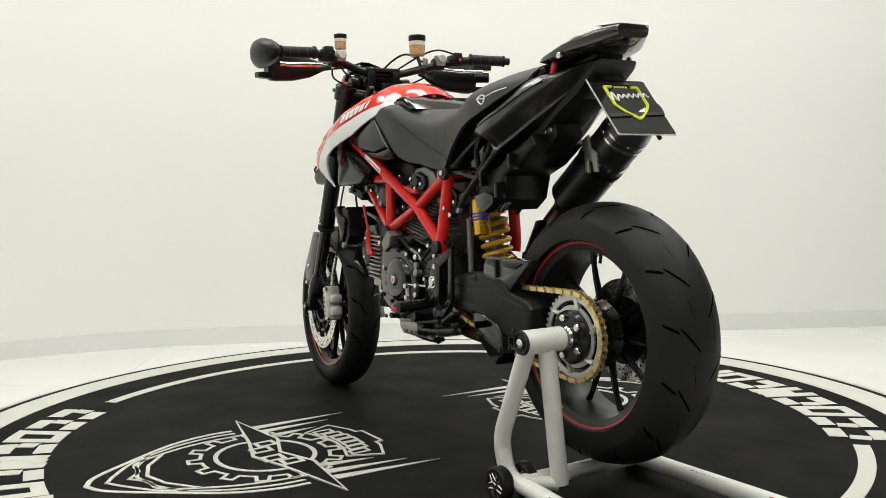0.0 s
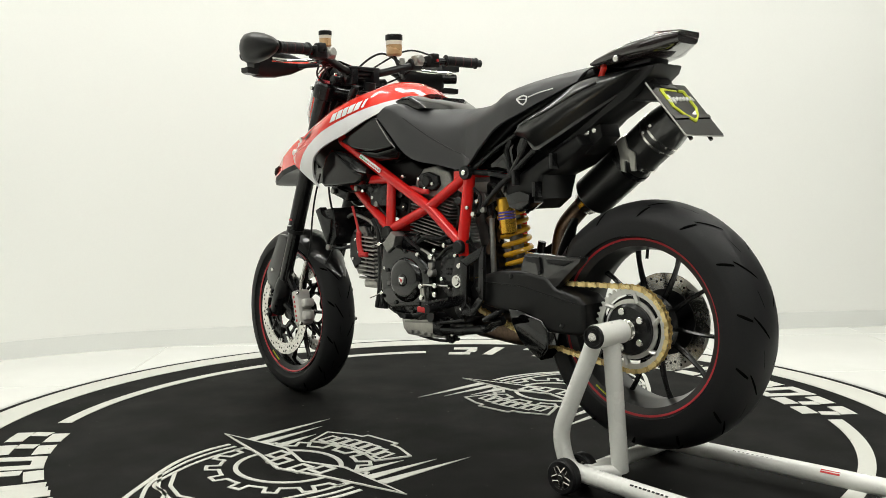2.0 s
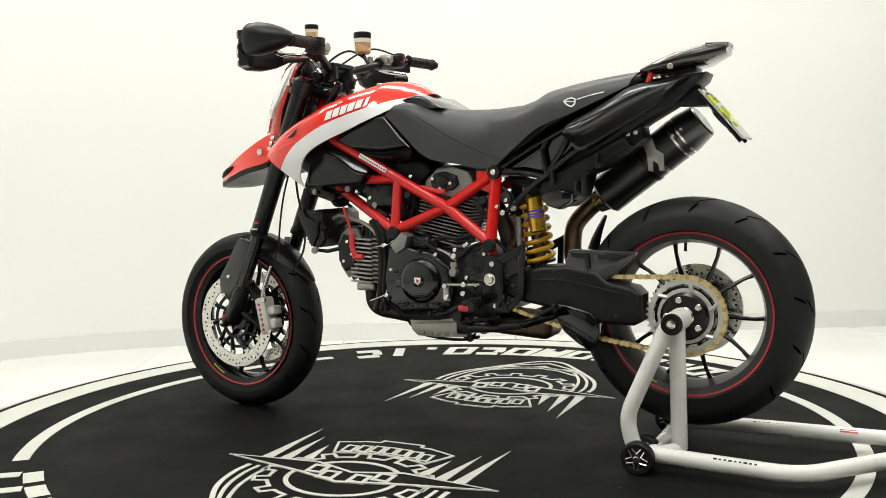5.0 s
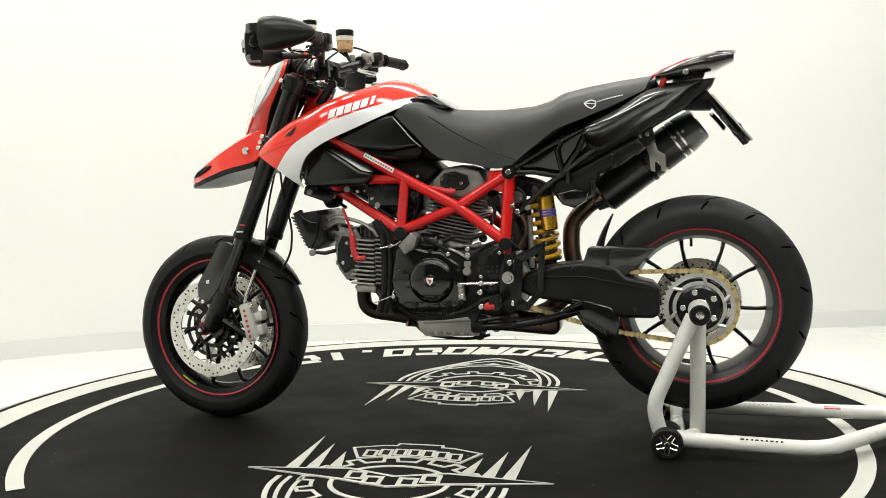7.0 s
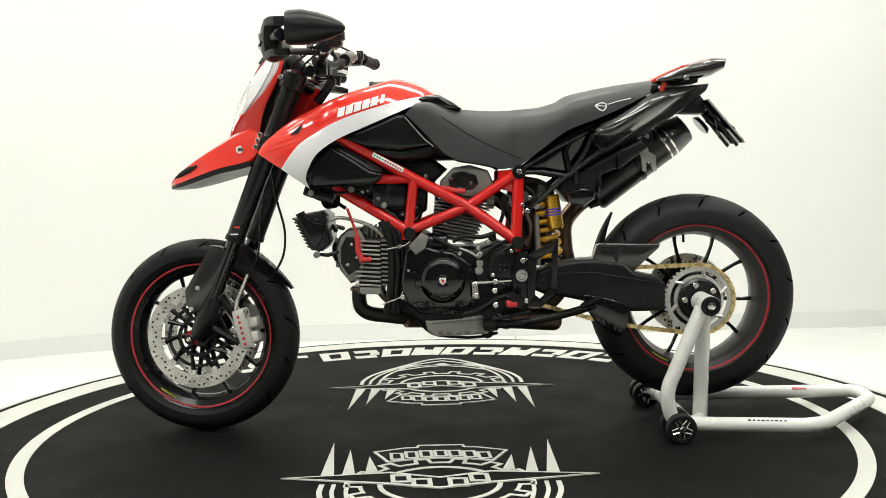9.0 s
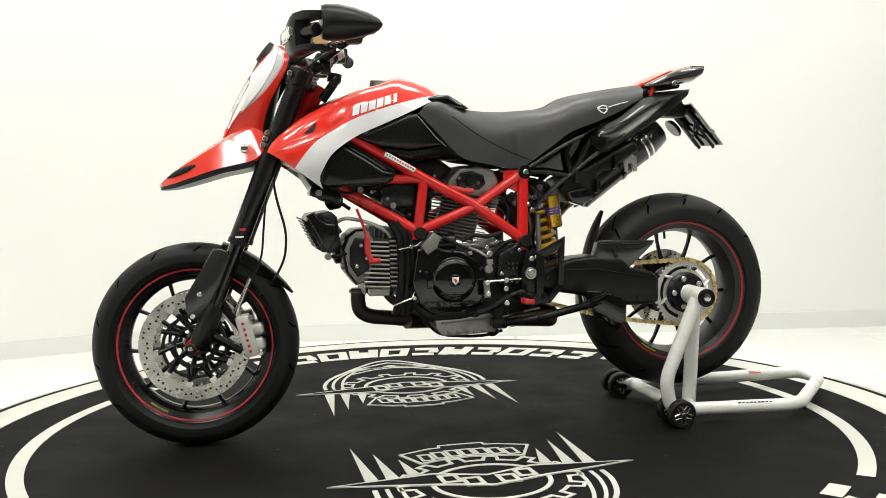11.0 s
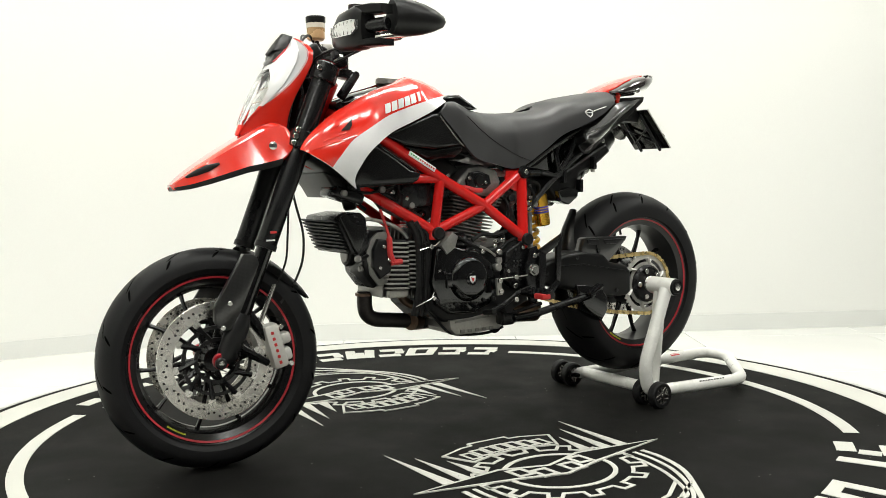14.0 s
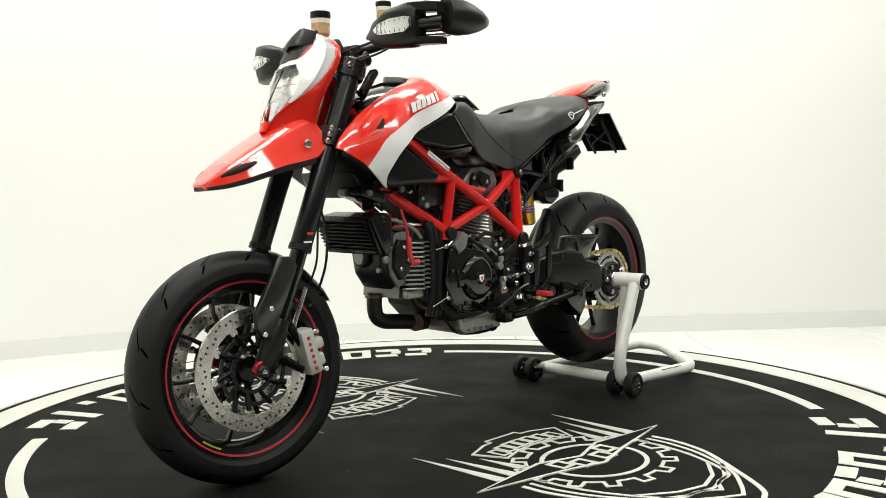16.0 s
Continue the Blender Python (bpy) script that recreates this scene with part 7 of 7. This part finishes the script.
    for i, run in enumerate(looms):
        part("wiring", tube(spline(run, 6), 0.0042 + 0.0012 * (i % 3), 8), M_BLACKP, case)
    for i, p in enumerate([(-0.168, -0.1, 0.693), (-0.152, -0.1, 0.673), (-0.174, -0.1, 0.716), (-0.213, -0.1, 0.713), (-0.245, -0.1, 0.72), (-0.042, -0.1, 0.702), (-0.03, -0.1, 0.755), (0.174, -0.1, 0.722), (0.198, -0.1, 0.685), (0.267, -0.1, 0.684), (0.288, -0.1, 0.662), (0.159, -0.1, 0.575), (0.139, -0.1, 0.556), (-0.021, -0.1, 0.553), (-0.12, -0.1, 0.524), (-0.117, -0.1, 0.441), (-0.362, -0.1, 0.713), (-0.342, -0.1, 0.732)]):
        part("fitting", cyl(Vector(p), Vector(p) + Vector((0, -0.012, 0)), 0.006 + 0.003 * (i % 3), 10, 0.001), M_CHROME if i % 3 == 0 else (M_ALUD if i % 3 == 1 else M_BLACKM), case)
    # dark discs on the cover, painted for the shade of small holes
    for k in range(10):
        a = radians(100 + k * 20)
        part("cover_hole_shade", cyl((0.196 + 0.045 * math.cos(a), -0.1385, 0.485 + 0.045 * math.sin(a)), (0.196 + 0.045 * math.cos(a), -0.1400, 0.485 + 0.045 * math.sin(a)), 0.0045, 10), M_HOLESHADE, case)
    for p in ((0.150, -0.120, 0.560), (0.196, -0.120, 0.582), (0.118, -0.128, 0.545), (0.064, -0.142, 0.532), (-0.060, -0.142, 0.545), (-0.094, -0.142, 0.400), (0.040, -0.142, 0.362), (0.100, -0.142, 0.392)):
        part("case_bolt", bolt(p, 0.0065, 0.006), M_CHROME if p[2] > 0.53 else M_BLACKM, case)
    part("shield_badge", prism([(0.112, 0.512), (0.130, 0.512), (0.131, 0.500), (0.121, 0.486), (0.111, 0.500)], -0.150, -0.140, 0.002), M_ALUD, case, "small grey shield badge")
    part("badge_boss", cyl((0.121, -0.142, 0.528), (0.121, -0.152, 0.528), 0.009, 14, 0.002), M_CHROME, case)
    part("coolant_tee", cyl([(0.2, -0.08, 0.696)][0], [(0.224, -0.08, 0.668)][0], 0.014, 14, 0.002), M_ALUD, case)
    part("belt_plate", prism([(0.144, 0.528), (0.182, 0.55), (0.215, 0.556), (0.206, 0.54), (0.173, 0.524), (0.154, 0.508)], -0.124, -0.112, 0.002), M_CRANK, case)
    # six more discs with hole shade put in their colour
    for i in range(6):
        p = Vector([(0.18, -0.14, 0.497)][0]) + Vector((0.012 * (i % 3), 0, -0.014 * (i // 3)))
        part("cover_hole_shade", cyl(p, p + Vector((0, -0.002, 0)), 0.0035, 8), M_HOLESHADE, case)


build_engine()


# ------------------------------------------------------------------ footrests and side stand
def build_rearset():
    for s in (-1, 1):
        pl = prism([(0.229, 0.532), (0.255, 0.538), (0.271, 0.499), (0.275, 0.463), (0.274, 0.415), (0.25, 0.363), (0.227, 0.373), (0.215, 0.416), (0.211, 0.473)], -0.158, -0.146, 0.003)
        rs = part("footrest_plate", pl if s < 0 else mirrored(pl), M_BLACKM, bike, "black machined footrest plate")
        outer = [(0.255, 0.526), (0.344, 0.572), (0.338, 0.424), (0.296, 0.378), (0.255, 0.378)]
        inner = [(0.282, 0.512), (0.325, 0.536), (0.321, 0.432), (0.291, 0.400), (0.276, 0.412)]
        bars = [prism([outer[i], outer[(i + 1) % 5], inner[(i + 1) % 5], inner[i]], -0.168, -0.156, 0.002) for i in range(5)]
        heel = merged(*bars)
        part("heel_guard", heel if s < 0 else mirrored(heel), M_BLACKM, rs, "black machined heel guard")
        x, z = ([(0.239, 0.468)])[0]
        part("pivot_bolt", lathe([(0.0, -0.170), (0.010, -0.170), (0.012, -0.166), (0.017, -0.166), (0.019, -0.162), (0.019, -0.150), (0.0, -0.150)] if s < 0 else [(0.0, 0.170), (0.010, 0.170), (0.019, 0.162), (0.019, 0.150), (0.0, 0.150)], x, z, 28, False), M_CHROME, rs, "large silver pivot bolt")
        for p in [(0.261, -0.158, 0.514), (0.253, -0.158, 0.395), (0.244, -0.158, 0.51)]:
            part("plate_bolt", bolt((p[0], s * 0.157, p[2]), 0.008, 0.006, (0, s, 0)), M_CHROME, rs)
        peg = [(0.205, s * 0.155, 0.405), (0.212, s * 0.20, 0.403), (0.218, s * 0.265, 0.402)]
        part("footpeg", tube(peg, [0.012, 0.014, 0.013], 10, 1.4), M_BLACKM, rs, "black serrated footpeg")
        for i in range(5):
            part("peg_tooth", box((0.208 + i * 0.0022, s * (0.185 + i * 0.018), 0.414), (0.032, 0.005, 0.010), 0.001), M_BLACKM, rs)
        part("peg_tip", box((0.203, s * 0.245, 0.399), (0.030, 0.045, 0.016), 0.004), M_REDDECAL, rs, "red footpeg insert")
    gear = part("gear_lever", tube(spline([(0.217, -0.17, 0.418), (0.168, -0.17, 0.403), (0.12, -0.17, 0.375), (0.059, -0.17, 0.354)], 5), 0.0075, 10), M_BLACKM, bike, "black gear lever with linkage")
    part("gear_rod", tube([(0.102, -0.165, 0.449), (0.157, -0.165, 0.451), (0.209, -0.165, 0.453)], 0.0045, 8), M_CHROME, gear)
    part("gear_joint", prism([(0.096, 0.452), (0.112, 0.452), (0.118, 0.403), (0.098, 0.403)], -0.170, -0.158, 0.003), M_ALU, gear)
    for p in [(0.105, -0.17, 0.446), (0.108, -0.17, 0.414), (0.163, -0.17, 0.452), (0.161, -0.17, 0.427), (0.163, -0.17, 0.386)]:
        part("gear_bolt", bolt(p, 0.008, 0.007), M_CHROME, gear)
    part("gear_peg", cyl([(0.064, -0.15, 0.354)][0], [(0.063, -0.2, 0.361)][0], 0.008, 12), M_BLACKP, gear)
    ss = part("side_stand", tube(spline([(0.168, -0.15, 0.327), (0.241, -0.15, 0.331), (0.338, -0.15, 0.348)] + [(0.412, -0.2, 0.376), (0.439, -0.2, 0.385)], 6), 0.0115, 12), M_BLACKM, bike, "folded black side stand")
    part("stand_foot", box((0.425, -0.222, 0.398), (0.060, 0.030, 0.012), 0.004, Matrix.Rotation(radians(-28), 3, "Y")), M_BLACKM, ss)
    part("stand_pivot", merged(box([(0.15, -0.13, 0.333)][0], (0.045, 0.05, 0.05), 0.008), cyl([(0.141, -0.12, 0.355)][0], [(0.139, -0.17, 0.362)][0], 0.015, 14)), M_BLACKM, ss)
    part("stand_spring", tube([(0.152, -0.16, 0.344), (0.265, -0.16, 0.364)], 0.006, 8), M_BLACKM, ss)
    part("rear_master", cyl((0.27, 0.14, 0.47), (0.29, 0.14, 0.56), 0.012, 12), M_BLACKM, bike)


build_rearset()


# ------------------------------------------------------------------ the turning platform and what stands on it
TURN = [(0.0, -58.70), (4.0, -32.68), (8.0, -6.99), (12.0, 19.07), (16.0, 45.53)]


def motions():
    for thing in (turntable, stand, bike):
        walk(thing, [(t, pose(0, 0, 0, 0, 0, a)) for t, a in TURN])


motions()
